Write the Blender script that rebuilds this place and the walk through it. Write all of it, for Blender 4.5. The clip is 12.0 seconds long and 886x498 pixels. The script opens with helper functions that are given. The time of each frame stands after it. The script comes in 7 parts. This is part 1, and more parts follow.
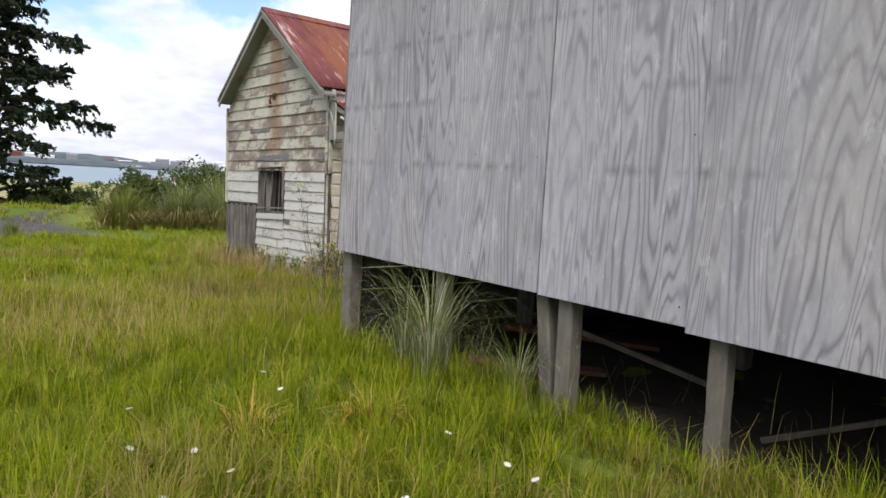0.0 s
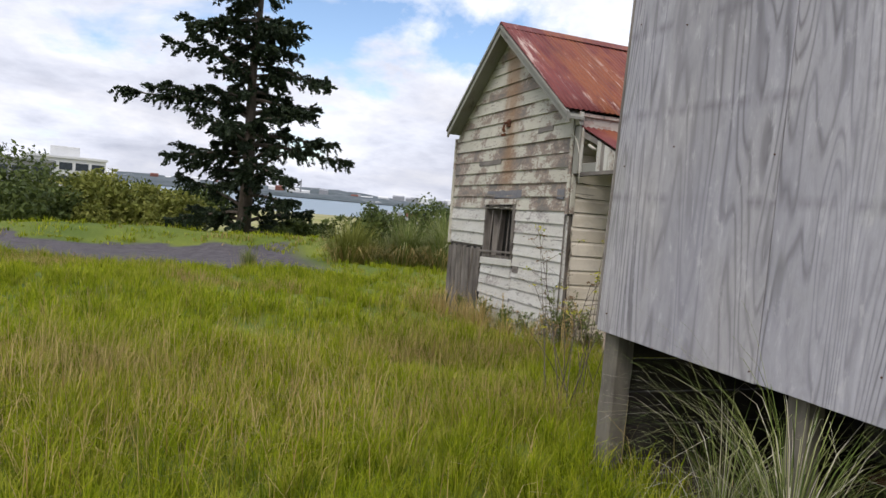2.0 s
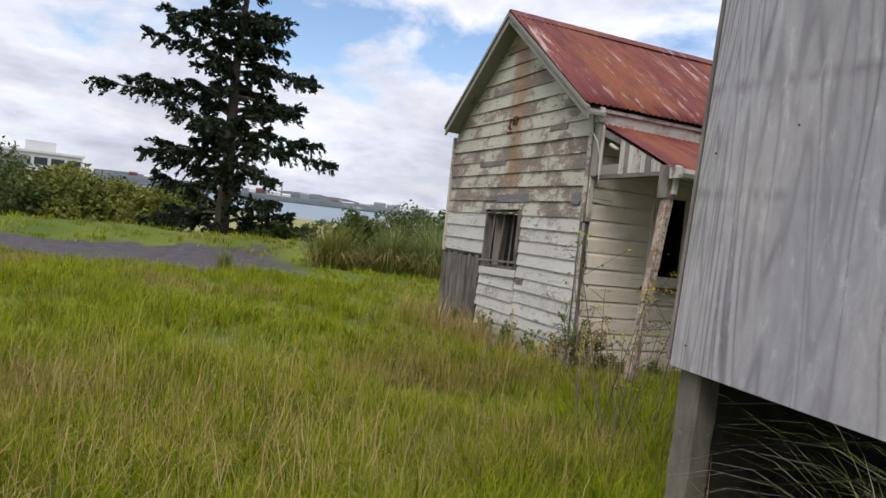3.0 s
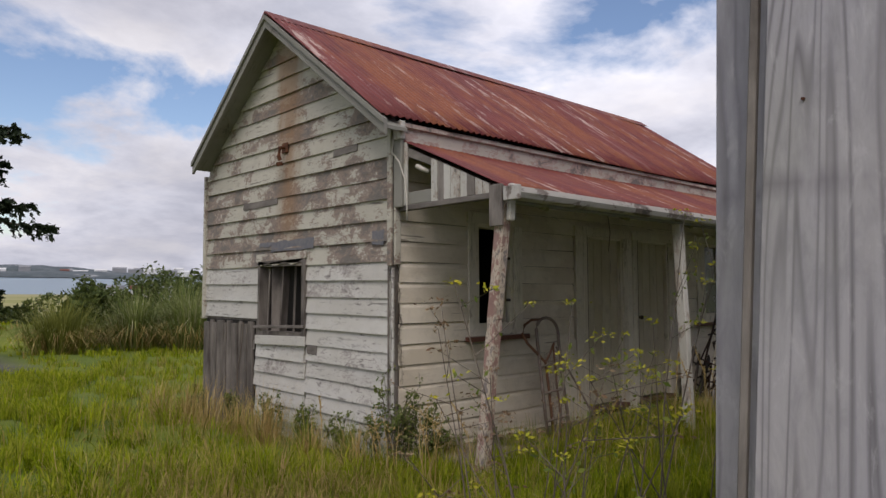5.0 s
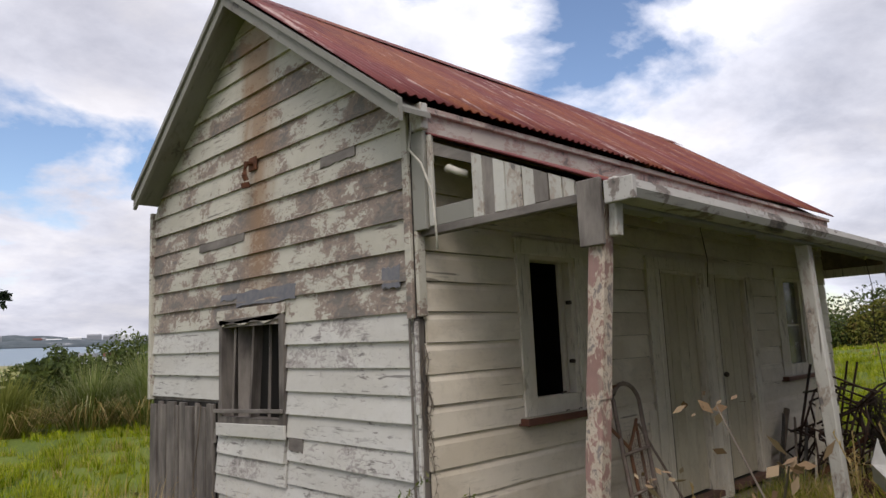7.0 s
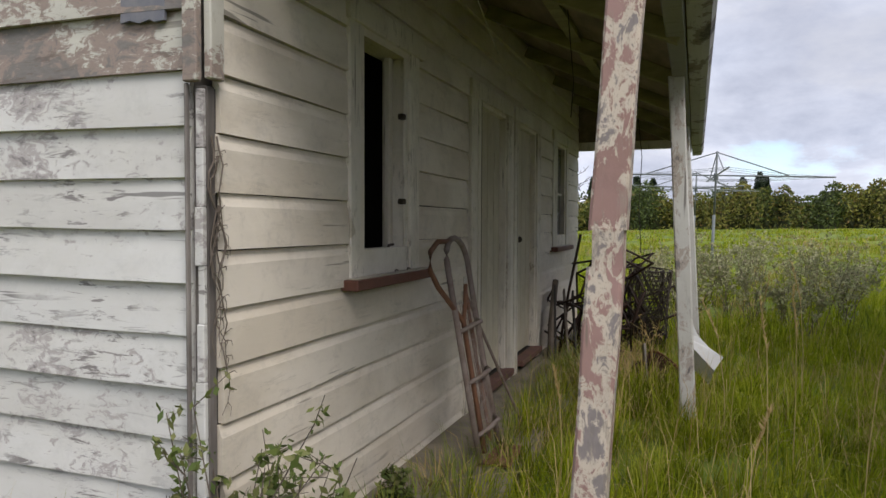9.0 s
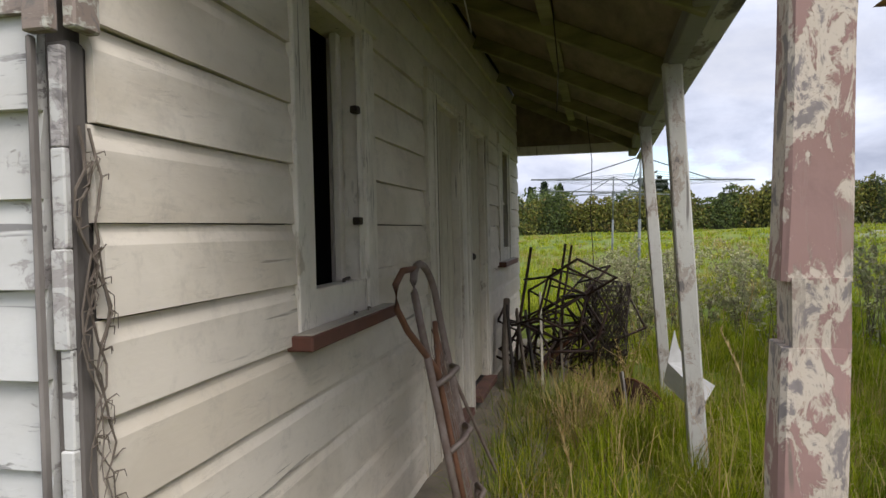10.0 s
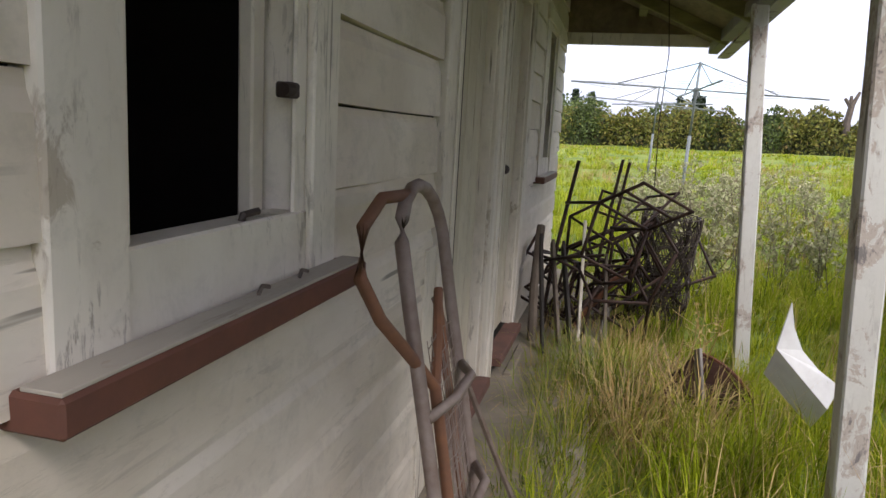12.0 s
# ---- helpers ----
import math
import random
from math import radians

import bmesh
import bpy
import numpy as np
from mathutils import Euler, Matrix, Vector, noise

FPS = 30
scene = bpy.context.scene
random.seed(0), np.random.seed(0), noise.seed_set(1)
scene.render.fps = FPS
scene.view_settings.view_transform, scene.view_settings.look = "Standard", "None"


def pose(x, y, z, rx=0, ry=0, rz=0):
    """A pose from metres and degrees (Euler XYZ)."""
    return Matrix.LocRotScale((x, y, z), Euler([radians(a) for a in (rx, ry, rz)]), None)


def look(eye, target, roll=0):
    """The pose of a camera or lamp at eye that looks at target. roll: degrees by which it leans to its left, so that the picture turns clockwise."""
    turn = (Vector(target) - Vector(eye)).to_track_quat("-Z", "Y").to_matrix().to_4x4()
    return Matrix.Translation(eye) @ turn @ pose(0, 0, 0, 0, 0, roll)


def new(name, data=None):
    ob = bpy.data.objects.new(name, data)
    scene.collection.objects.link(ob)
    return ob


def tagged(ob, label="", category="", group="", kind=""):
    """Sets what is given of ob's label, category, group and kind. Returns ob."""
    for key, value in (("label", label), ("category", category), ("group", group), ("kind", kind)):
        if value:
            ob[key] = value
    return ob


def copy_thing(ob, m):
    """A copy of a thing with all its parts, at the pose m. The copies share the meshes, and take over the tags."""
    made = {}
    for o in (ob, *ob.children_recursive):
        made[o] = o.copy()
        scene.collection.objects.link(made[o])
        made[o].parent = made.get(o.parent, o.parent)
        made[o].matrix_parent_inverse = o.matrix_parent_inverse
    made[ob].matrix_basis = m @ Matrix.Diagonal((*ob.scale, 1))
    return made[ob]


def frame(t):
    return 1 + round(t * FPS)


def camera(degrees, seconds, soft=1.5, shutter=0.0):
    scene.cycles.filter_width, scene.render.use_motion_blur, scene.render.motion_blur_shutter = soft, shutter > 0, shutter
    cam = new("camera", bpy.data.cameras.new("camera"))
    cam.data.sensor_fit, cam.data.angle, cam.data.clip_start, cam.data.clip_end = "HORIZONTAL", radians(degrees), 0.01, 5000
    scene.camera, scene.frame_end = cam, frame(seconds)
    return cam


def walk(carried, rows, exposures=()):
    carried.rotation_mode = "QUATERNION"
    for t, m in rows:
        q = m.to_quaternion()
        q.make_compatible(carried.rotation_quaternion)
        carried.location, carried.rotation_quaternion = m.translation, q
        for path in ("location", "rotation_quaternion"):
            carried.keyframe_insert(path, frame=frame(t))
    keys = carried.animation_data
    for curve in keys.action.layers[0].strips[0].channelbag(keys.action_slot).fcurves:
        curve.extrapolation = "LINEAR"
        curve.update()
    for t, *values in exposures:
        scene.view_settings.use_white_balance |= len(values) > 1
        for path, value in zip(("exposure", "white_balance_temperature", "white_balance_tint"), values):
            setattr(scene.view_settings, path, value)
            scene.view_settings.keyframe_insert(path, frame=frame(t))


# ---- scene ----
# The cottage has sunk towards the bay: all that belongs to it is laid out square and then leaned by SAG.
SAG = pose(0, 0, 0, -1.8)
cam = camera(64.9, 12.0)
PATH = [
    (0, (0.596, 0.619, 1.443), (1.865, 2.157, 1.294), 2.2),
    (0.5, (0.87, 1.055, 1.447), (2.01, 2.691, 1.298), 3.1),
    (1, (1.126, 1.443, 1.444), (2.211, 3.117, 1.302), 2.2),
    (1.5, (1.309, 1.913, 1.502), (2.167, 3.71, 1.311), 1.8),
    (2, (1.431, 2.501, 1.483), (2.161, 4.362, 1.413), 4.4),
    (2.5, (1.535, 3.054, 1.384), (2.255, 4.918, 1.303), 5.2),
    (3, (1.577, 3.485, 1.416), (2.358, 5.325, 1.375), 6.1),
    (3.5, (1.624, 3.961, 1.45), (2.612, 5.698, 1.51), 5.1),
    (3.7, (1.658, 4.134, 1.477), (2.71, 5.833, 1.555), 2.7),
    (5.3, (2.467, 5.568, 1.487), (3.859, 6.994, 1.652), 1.0),
    (5.5, (2.618, 5.78, 1.51), (4.023, 7.189, 1.707), 2.4),
    (6, (2.857, 6.179, 1.452), (4.334, 7.522, 1.563), 2.6),
    (6.5, (3.087, 6.581, 1.524), (4.53, 7.954, 1.703), -2.8),
    (6.7, (3.192, 6.76, 1.547), (4.546, 8.199, 1.857), -2.1),
    (8.3, (3.857, 8.112, 1.421), (5.625, 9.047, 1.375), 1.2),
    (8.5, (3.986, 8.286, 1.369), (5.819, 9.087, 1.376), 3.6),
    (9, (4.306, 8.665, 1.305), (6.185, 9.346, 1.232), 0.2),
    (9.5, (4.614, 8.922, 1.391), (6.527, 9.496, 1.291), -3.8),
    (10, (4.991, 9.155, 1.37), (6.943, 9.59, 1.317), -1.3),
    (10.5, (5.362, 9.397, 1.359), (7.356, 9.501, 1.244), 0.3),
    (11, (5.684, 9.472, 1.355), (7.673, 9.554, 1.162), -1.2),
    (11.5, (6.068, 9.422, 1.384), (8.044, 9.627, 1.159), -0.0),
    (12, (6.34, 9.452, 1.358), (8.254, 9.927, 1.023), 3.2),
]
walk(cam, [(t, SAG @ look(eye, target, roll)) for t, eye, target, roll in PATH],
     [(0.0, 0.40, 6250, 13), (1.5, 0.37, 6250, 13), (2.5, 0.02, 6250, 13), (3.5, 0.12, 6300, 14), (5.5, -0.34, 6400, 17), (6.5, -0.16, 6400, 16), (8.5, 0.32, 6150, 14), (9.5, 0.47, 6100, 14), (10.5, 0.72, 6050, 14.5), (11.5, 1.0, 6050, 17), (12.0, 1.22, 6050, 18)])

# ---- world, sun ----
SUN_EL, SUN_AZ = 52.0, 224.0          # degrees; azimuth clockwise from +y
world = bpy.data.worlds.new("world")
scene.world = world
world.use_nodes = True
wn, wl = world.node_tree.nodes, world.node_tree.links
wn.clear()
w_out, w_bg = wn.new("ShaderNodeOutputWorld"), wn.new("ShaderNodeBackground")
w_sky = wn.new("ShaderNodeTexSky")
w_sky.sky_type, w_sky.sun_disc = "NISHITA", False
w_sky.sun_elevation, w_sky.sun_rotation = radians(SUN_EL), radians(SUN_AZ)
w_sky.air_density, w_sky.dust_density, w_sky.ozone_density = 1.0, 0.6, 1.5
w_co, w_sep, w_div, w_max, w_comb = (wn.new("ShaderNodeTexCoord"), wn.new("ShaderNodeSeparateXYZ"), wn.new("ShaderNodeVectorMath"),
                                     wn.new("ShaderNodeMath"), wn.new("ShaderNodeCombineXYZ"))
wl.new(w_co.outputs["Generated"], w_sep.inputs[0])
w_max.operation = "MAXIMUM"
wl.new(w_sep.outputs["Z"], w_max.inputs[0])
w_max.inputs[1].default_value = 0.0
w_add = wn.new("ShaderNodeMath")
w_add.inputs[1].default_value = 0.30
wl.new(w_max.outputs[0], w_add.inputs[0])
for k in range(3):
    wl.new(w_add.outputs[0], w_comb.inputs[k])
w_div.operation = "DIVIDE"
wl.new(w_co.outputs["Generated"], w_div.inputs[0])
wl.new(w_comb.outputs[0], w_div.inputs[1])
w_flat = wn.new("ShaderNodeMapping")
w_flat.inputs["Scale"].default_value = (1, 1, 0.35)
w_flat.inputs["Location"].default_value = (3.1, 0.4, 0)
wl.new(w_div.outputs[0], w_flat.inputs[0])


def sky_noise(scale, detail, rough, dist=0.0):
    n = wn.new("ShaderNodeTexNoise")
    n.inputs["Scale"].default_value, n.inputs["Detail"].default_value = scale, detail
    n.inputs["Roughness"].default_value, n.inputs["Distortion"].default_value = rough, dist
    wl.new(w_flat.outputs[0], n.inputs["Vector"])
    return n.outputs["Fac"]


def sky_ramp(fac, stops):
    r = wn.new("ShaderNodeValToRGB")
    while len(r.color_ramp.elements) < len(stops):
        r.color_ramp.elements.new(0.5)
    for e, (p, c) in zip(r.color_ramp.elements, stops):
        e.position, e.color = p, (*c, 1)
    wl.new(fac, r.inputs[0])
    return r.outputs[0]


w_shape = sky_noise(1.15, 10, 0.56, 0.25)
w_mask = sky_ramp(w_shape, [(0.355, (0, 0, 0)), (0.425, (1, 1, 1))])
# sunlit rims, greyer where the cloud is thick
w_thick = sky_ramp(w_shape, [(0.40, (1.3, 1.3, 1.3)), (0.56, (0.98, 0.98, 1.0)), (0.70, (0.86, 0.87, 0.90))])
w_cloud = sky_ramp(sky_noise(2.6, 8, 0.6, 0.2), [(0.32, (0.64, 0.67, 0.74)), (0.5, (0.85, 0.87, 0.92)), (0.64, (1.0, 1.0, 1.0))])
w_gain = wn.new("ShaderNodeVectorMath")
w_gain.operation = "SCALE"
w_gain.inputs["Scale"].default_value = 9.0
w_lit = wn.new("ShaderNodeVectorMath")
w_lit.operation = "MULTIPLY"
wl.new(w_cloud, w_lit.inputs[0])
wl.new(w_thick, w_lit.inputs[1])
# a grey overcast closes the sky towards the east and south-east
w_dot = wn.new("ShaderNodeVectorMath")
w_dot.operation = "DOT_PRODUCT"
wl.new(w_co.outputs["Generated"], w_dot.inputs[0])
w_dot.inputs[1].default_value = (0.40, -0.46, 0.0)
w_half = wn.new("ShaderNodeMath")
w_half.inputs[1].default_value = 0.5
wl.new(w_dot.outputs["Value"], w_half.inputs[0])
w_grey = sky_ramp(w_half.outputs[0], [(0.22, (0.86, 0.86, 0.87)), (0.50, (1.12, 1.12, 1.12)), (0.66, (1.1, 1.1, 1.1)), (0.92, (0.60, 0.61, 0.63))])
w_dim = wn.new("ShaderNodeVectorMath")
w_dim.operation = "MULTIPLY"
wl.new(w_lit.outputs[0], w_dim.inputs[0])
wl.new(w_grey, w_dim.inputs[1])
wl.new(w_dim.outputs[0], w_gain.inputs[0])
w_blue = wn.new("ShaderNodeVectorMath")
w_blue.operation = "SCALE"
w_blue.inputs["Scale"].default_value = 1.5
wl.new(w_sky.outputs[0], w_blue.inputs[0])
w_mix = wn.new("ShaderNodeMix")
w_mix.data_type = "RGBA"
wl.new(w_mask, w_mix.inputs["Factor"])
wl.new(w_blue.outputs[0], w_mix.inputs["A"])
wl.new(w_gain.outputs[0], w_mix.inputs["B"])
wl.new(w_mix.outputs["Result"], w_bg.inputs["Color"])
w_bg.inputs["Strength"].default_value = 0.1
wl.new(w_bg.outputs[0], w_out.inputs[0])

sun = new("sun", bpy.data.lights.new("sun", "SUN"))
sun.data.energy, sun.data.angle, sun.data.color = 2.1, radians(32), (1.0, 0.93, 0.82)
_el, _az = radians(SUN_EL), radians(SUN_AZ)
sun.matrix_world = look(Vector((math.sin(_az) * math.cos(_el), math.cos(_az) * math.cos(_el), math.sin(_el))) * 30, (0, 0, 0))

# ---- materials ----
class Nodes:
    """A node material with a few short cuts."""

    def __init__(self, name, rough=0.8, metal=0.0, spec=0.3):
        self.m = bpy.data.materials.new(name)
        self.m.use_nodes = True
        self.t = self.m.node_tree
        self.b = self.t.nodes["Principled BSDF"]
        self.b.inputs["Roughness"].default_value = rough
        self.b.inputs["Metallic"].default_value = metal
        self.b.inputs["Specular IOR Level"].default_value = spec

    def put(self, socket, value):
        if isinstance(value, bpy.types.NodeSocket):
            self.t.links.new(value, socket)
        elif isinstance(value, tuple) and len(value) == 3 and socket.type == "RGBA":
            socket.default_value = (*value, 1)
        else:
            socket.default_value = value

    def co(self, scale=(1, 1, 1), shift=0.0, turn=(0, 0, 0)):
        """Object coordinates, moved by a random step for each object."""
        c, mp = self.t.nodes.new("ShaderNodeTexCoord"), self.t.nodes.new("ShaderNodeMapping")
        mp.inputs["Scale"].default_value = scale
        mp.inputs["Rotation"].default_value = [radians(a) for a in turn]
        out = c.outputs["Object"]
        if shift:
            inf, mul, add = self.t.nodes.new("ShaderNodeObjectInfo"), self.math("MULTIPLY", 0.0, shift), self.t.nodes.new("ShaderNodeVectorMath")
            self.put(mul.node.inputs[0], inf.outputs["Random"])
            self.put(add.inputs[0], out)
            self.put(add.inputs[1], mul)
            out = add.outputs[0]
        self.put(mp.inputs["Vector"], out)
        return mp.outputs[0]

    def noise(self, vec, scale, detail=4, rough=0.55, dist=0.0):
        n = self.t.nodes.new("ShaderNodeTexNoise")
        for k, v in (("Scale", scale), ("Detail", detail), ("Roughness", rough), ("Distortion", dist)):
            n.inputs[k].default_value = v
        self.put(n.inputs["Vector"], vec)
        return n.outputs["Fac"]

    def cells(self, vec, scale, feature="F1", out="Distance"):
        n = self.t.nodes.new("ShaderNodeTexVoronoi")
        n.feature = feature
        n.inputs["Scale"].default_value = scale
        self.put(n.inputs["Vector"], vec)
        return n.outputs[out]

    def math(self, op, a, b=0.0):
        n = self.t.nodes.new("ShaderNodeMath")
        n.operation = op
        self.put(n.inputs[0], a)
        self.put(n.inputs[1], b)
        return n.outputs[0]

    def axis(self, vec, k):
        n = self.t.nodes.new("ShaderNodeSeparateXYZ")
        self.put(n.inputs[0], vec)
        return n.outputs[k]

    def ramp(self, fac, *stops):
        n = self.t.nodes.new("ShaderNodeValToRGB")
        while len(n.color_ramp.elements) < len(stops):
            n.color_ramp.elements.new(0.5)
        for e, (p, c) in zip(n.color_ramp.elements, stops):
            e.position = p
            e.color = (*c, 1) if isinstance(c, tuple) else (c, c, c, 1)
        self.put(n.inputs[0], fac)
        return n.outputs[0]

    def mix(self, fac, a, b, how="MIX"):
        n = self.t.nodes.new("ShaderNodeMix")
        n.data_type, n.blend_type = "RGBA", how
        self.put(n.inputs["Factor"], fac)
        self.put(n.inputs["A"], a)
        self.put(n.inputs["B"], b)
        return n.outputs["Result"]

    def rand(self):
        return self.t.nodes.new("ShaderNodeObjectInfo").outputs["Random"]

    def island(self):
        return self.t.nodes.new("ShaderNodeNewGeometry").outputs["Random Per Island"]

    def done(self, color, bump=None, strength=0.3, dist=0.004, rough=None):
        self.put(self.b.inputs["Base Color"], color)
        if rough is not None:
            self.put(self.b.inputs["Roughness"], rough)
        if bump is not None:
            n = self.t.nodes.new("ShaderNodeBump")
            n.inputs["Strength"].default_value, n.inputs["Distance"].default_value = strength, dist
            self.put(n.inputs["Height"], bump)
            self.put(self.b.inputs["Normal"], n.outputs[0])
        return self.m


def peeling(name, paint, under, wood, amount, along=(1, 1, 1), shift=7.0, patch=1.6, rust=False, crackle=0.5, chips=0.22, stain=0.0, vary=0.03):
    """Old paint that cracks and flakes off along the grain down to an undercoat and bare wood."""
    n = Nodes(name, 0.75)
    v, g = n.co(shift=shift), n.co(tuple(a for a in along), shift=shift)
    big = n.noise(n.co(tuple(0.5 + 0.5 * a for a in along), shift=shift), patch * 1.6, 6, 0.62, 0.3)
    flake = n.noise(n.co(tuple(0.4 + 0.6 * a for a in along), shift=shift), 26, 8, 0.72, 0.9)
    mask = n.math("ADD", n.math("MULTIPLY", big, 1.0 - chips), n.math("MULTIPLY", flake, chips))
    mask = n.math("ADD", mask, n.math("MULTIPLY", n.math("SUBTRACT", n.rand(), 0.5), vary))
    bare = n.ramp(mask, (amount - 0.012, 1.0), (amount + 0.012, 0.0))
    gone = n.ramp(mask, (amount - 0.075, 1.0), (amount - 0.045, 0.0))
    tone = n.noise(v, 0.9, 4, 0.6)
    dirt = n.noise(g, 5, 5, 0.65)
    col = n.mix(n.ramp(tone, (0.3, 0.0), (0.7, 1.0)), paint, tuple(c * 0.84 for c in paint))
    col = n.mix(n.ramp(dirt, (0.5, 0.0), (0.8, 0.5)), col, tuple(c * 0.62 for c in paint))
    if stain:
        # weather stains in soft clouds, and thin splits along the boards
        soft = n.ramp(n.noise(n.co(tuple(0.3 + 0.7 * a for a in along), shift=shift), 1.7, 7, 0.66, 0.4), (0.42, 0.0), (0.60, 1.0))
        col = n.mix(n.math("MULTIPLY", soft, stain), col, tuple(c * k for c, k in zip(paint, (0.66, 0.62, 0.55))))
        smut = n.ramp(n.noise(v, 8, 8, 0.78, 0.3), (0.51, 0.0), (0.68, 1.0))
        col = n.mix(n.math("MULTIPLY", smut, stain * 0.8), col, tuple(c * 0.5 for c in paint))
        split = n.ramp(n.noise(n.co(tuple(0.05 if a < 1 else 1 for a in along), shift=shift), 24, 3, 0.55), (0.33, 1.0), (0.355, 0.0))
        col = n.mix(n.math("MULTIPLY", n.math("MULTIPLY", split, n.ramp(n.noise(v, 2.3, 2, 0.5), (0.5, 0.0), (0.6, 1.0))), 0.75), col, tuple(c * 0.3 for c in under))
    grain = n.noise(n.co(tuple(a * 3 for a in along), shift=shift), 30, 4, 0.6)
    woodc = n.mix(grain, tuple(c * 0.55 for c in wood), wood)
    col = n.mix(bare, col, under)
    col = n.mix(gone, col, woodc)
    if rust:
        # rust that has run down from the bracket, and old brown stain about it
        p = n.co()
        off = n.math("ABSOLUTE", n.math("SUBTRACT", n.axis(p, 1), 11.88))
        run = n.math("ADD", off, n.math("MULTIPLY", n.noise(n.co((1, 1, 0.15)), 4, 4, 0.6), 0.6))
        low = n.ramp(n.math("DIVIDE", n.axis(p, 2), 5), (0.36, 0.0), (0.46, 1.0), (0.80, 1.0), (0.88, 0.3))
        stain = n.math("MULTIPLY", n.math("MULTIPLY", n.ramp(run, (0.36, 1.0), (0.62, 0.0)), low), 0.75)
        col = n.mix(stain, col, (0.27, 0.16, 0.085))
    # slivers of paint lifted along the grain, only in some places
    line = n.ramp(n.noise(n.co(tuple(0.16 if a < 1 else 1 for a in along), shift=shift), 38, 7, 0.72, 0.5), (0.40, 1.0), (0.445, 0.0))
    where = n.ramp(n.noise(v, 2.6, 5, 0.65), (0.44, 0.0), (0.60, 1.0))
    line = n.math("MULTIPLY", n.math("MULTIPLY", line, where), crackle)
    col = n.mix(line, col, tuple(c * 0.55 for c in under))
    h = n.math("SUBTRACT", n.math("MULTIPLY", grain, 0.3), n.math("MULTIPLY", bare, 0.6))
    h = n.math("ADD", n.math("SUBTRACT", h, n.math("MULTIPLY", line, 0.5)), n.math("MULTIPLY", n.noise(g, 5, 2, 0.5), 1.6))
    return n.done(col, h, 0.5, 0.003)


def old_wood(name, light, dark, along=(1, 1, 1), shift=7.0, lichen=0.0):
    n = Nodes(name, 0.85)
    g = n.co(along, shift=shift)
    a, b = n.noise(g, 9, 6, 0.65, 0.3), n.noise(n.co(shift=shift), 2.2, 3, 0.6)
    col = n.mix(n.ramp(a, (0.3, 0.0), (0.7, 1.0)), dark, light)
    col = n.mix(n.ramp(b, (0.4, 0.0), (0.75, 0.5)), col, tuple(c * 0.5 for c in dark))
    if lichen:
        col = n.mix(n.ramp(n.noise(n.co(shift=shift), 14, 4, 0.7), (0.62, 0.0), (0.7, lichen)), col, (0.42, 0.43, 0.34))
    return n.done(col, a, 0.5, 0.004)


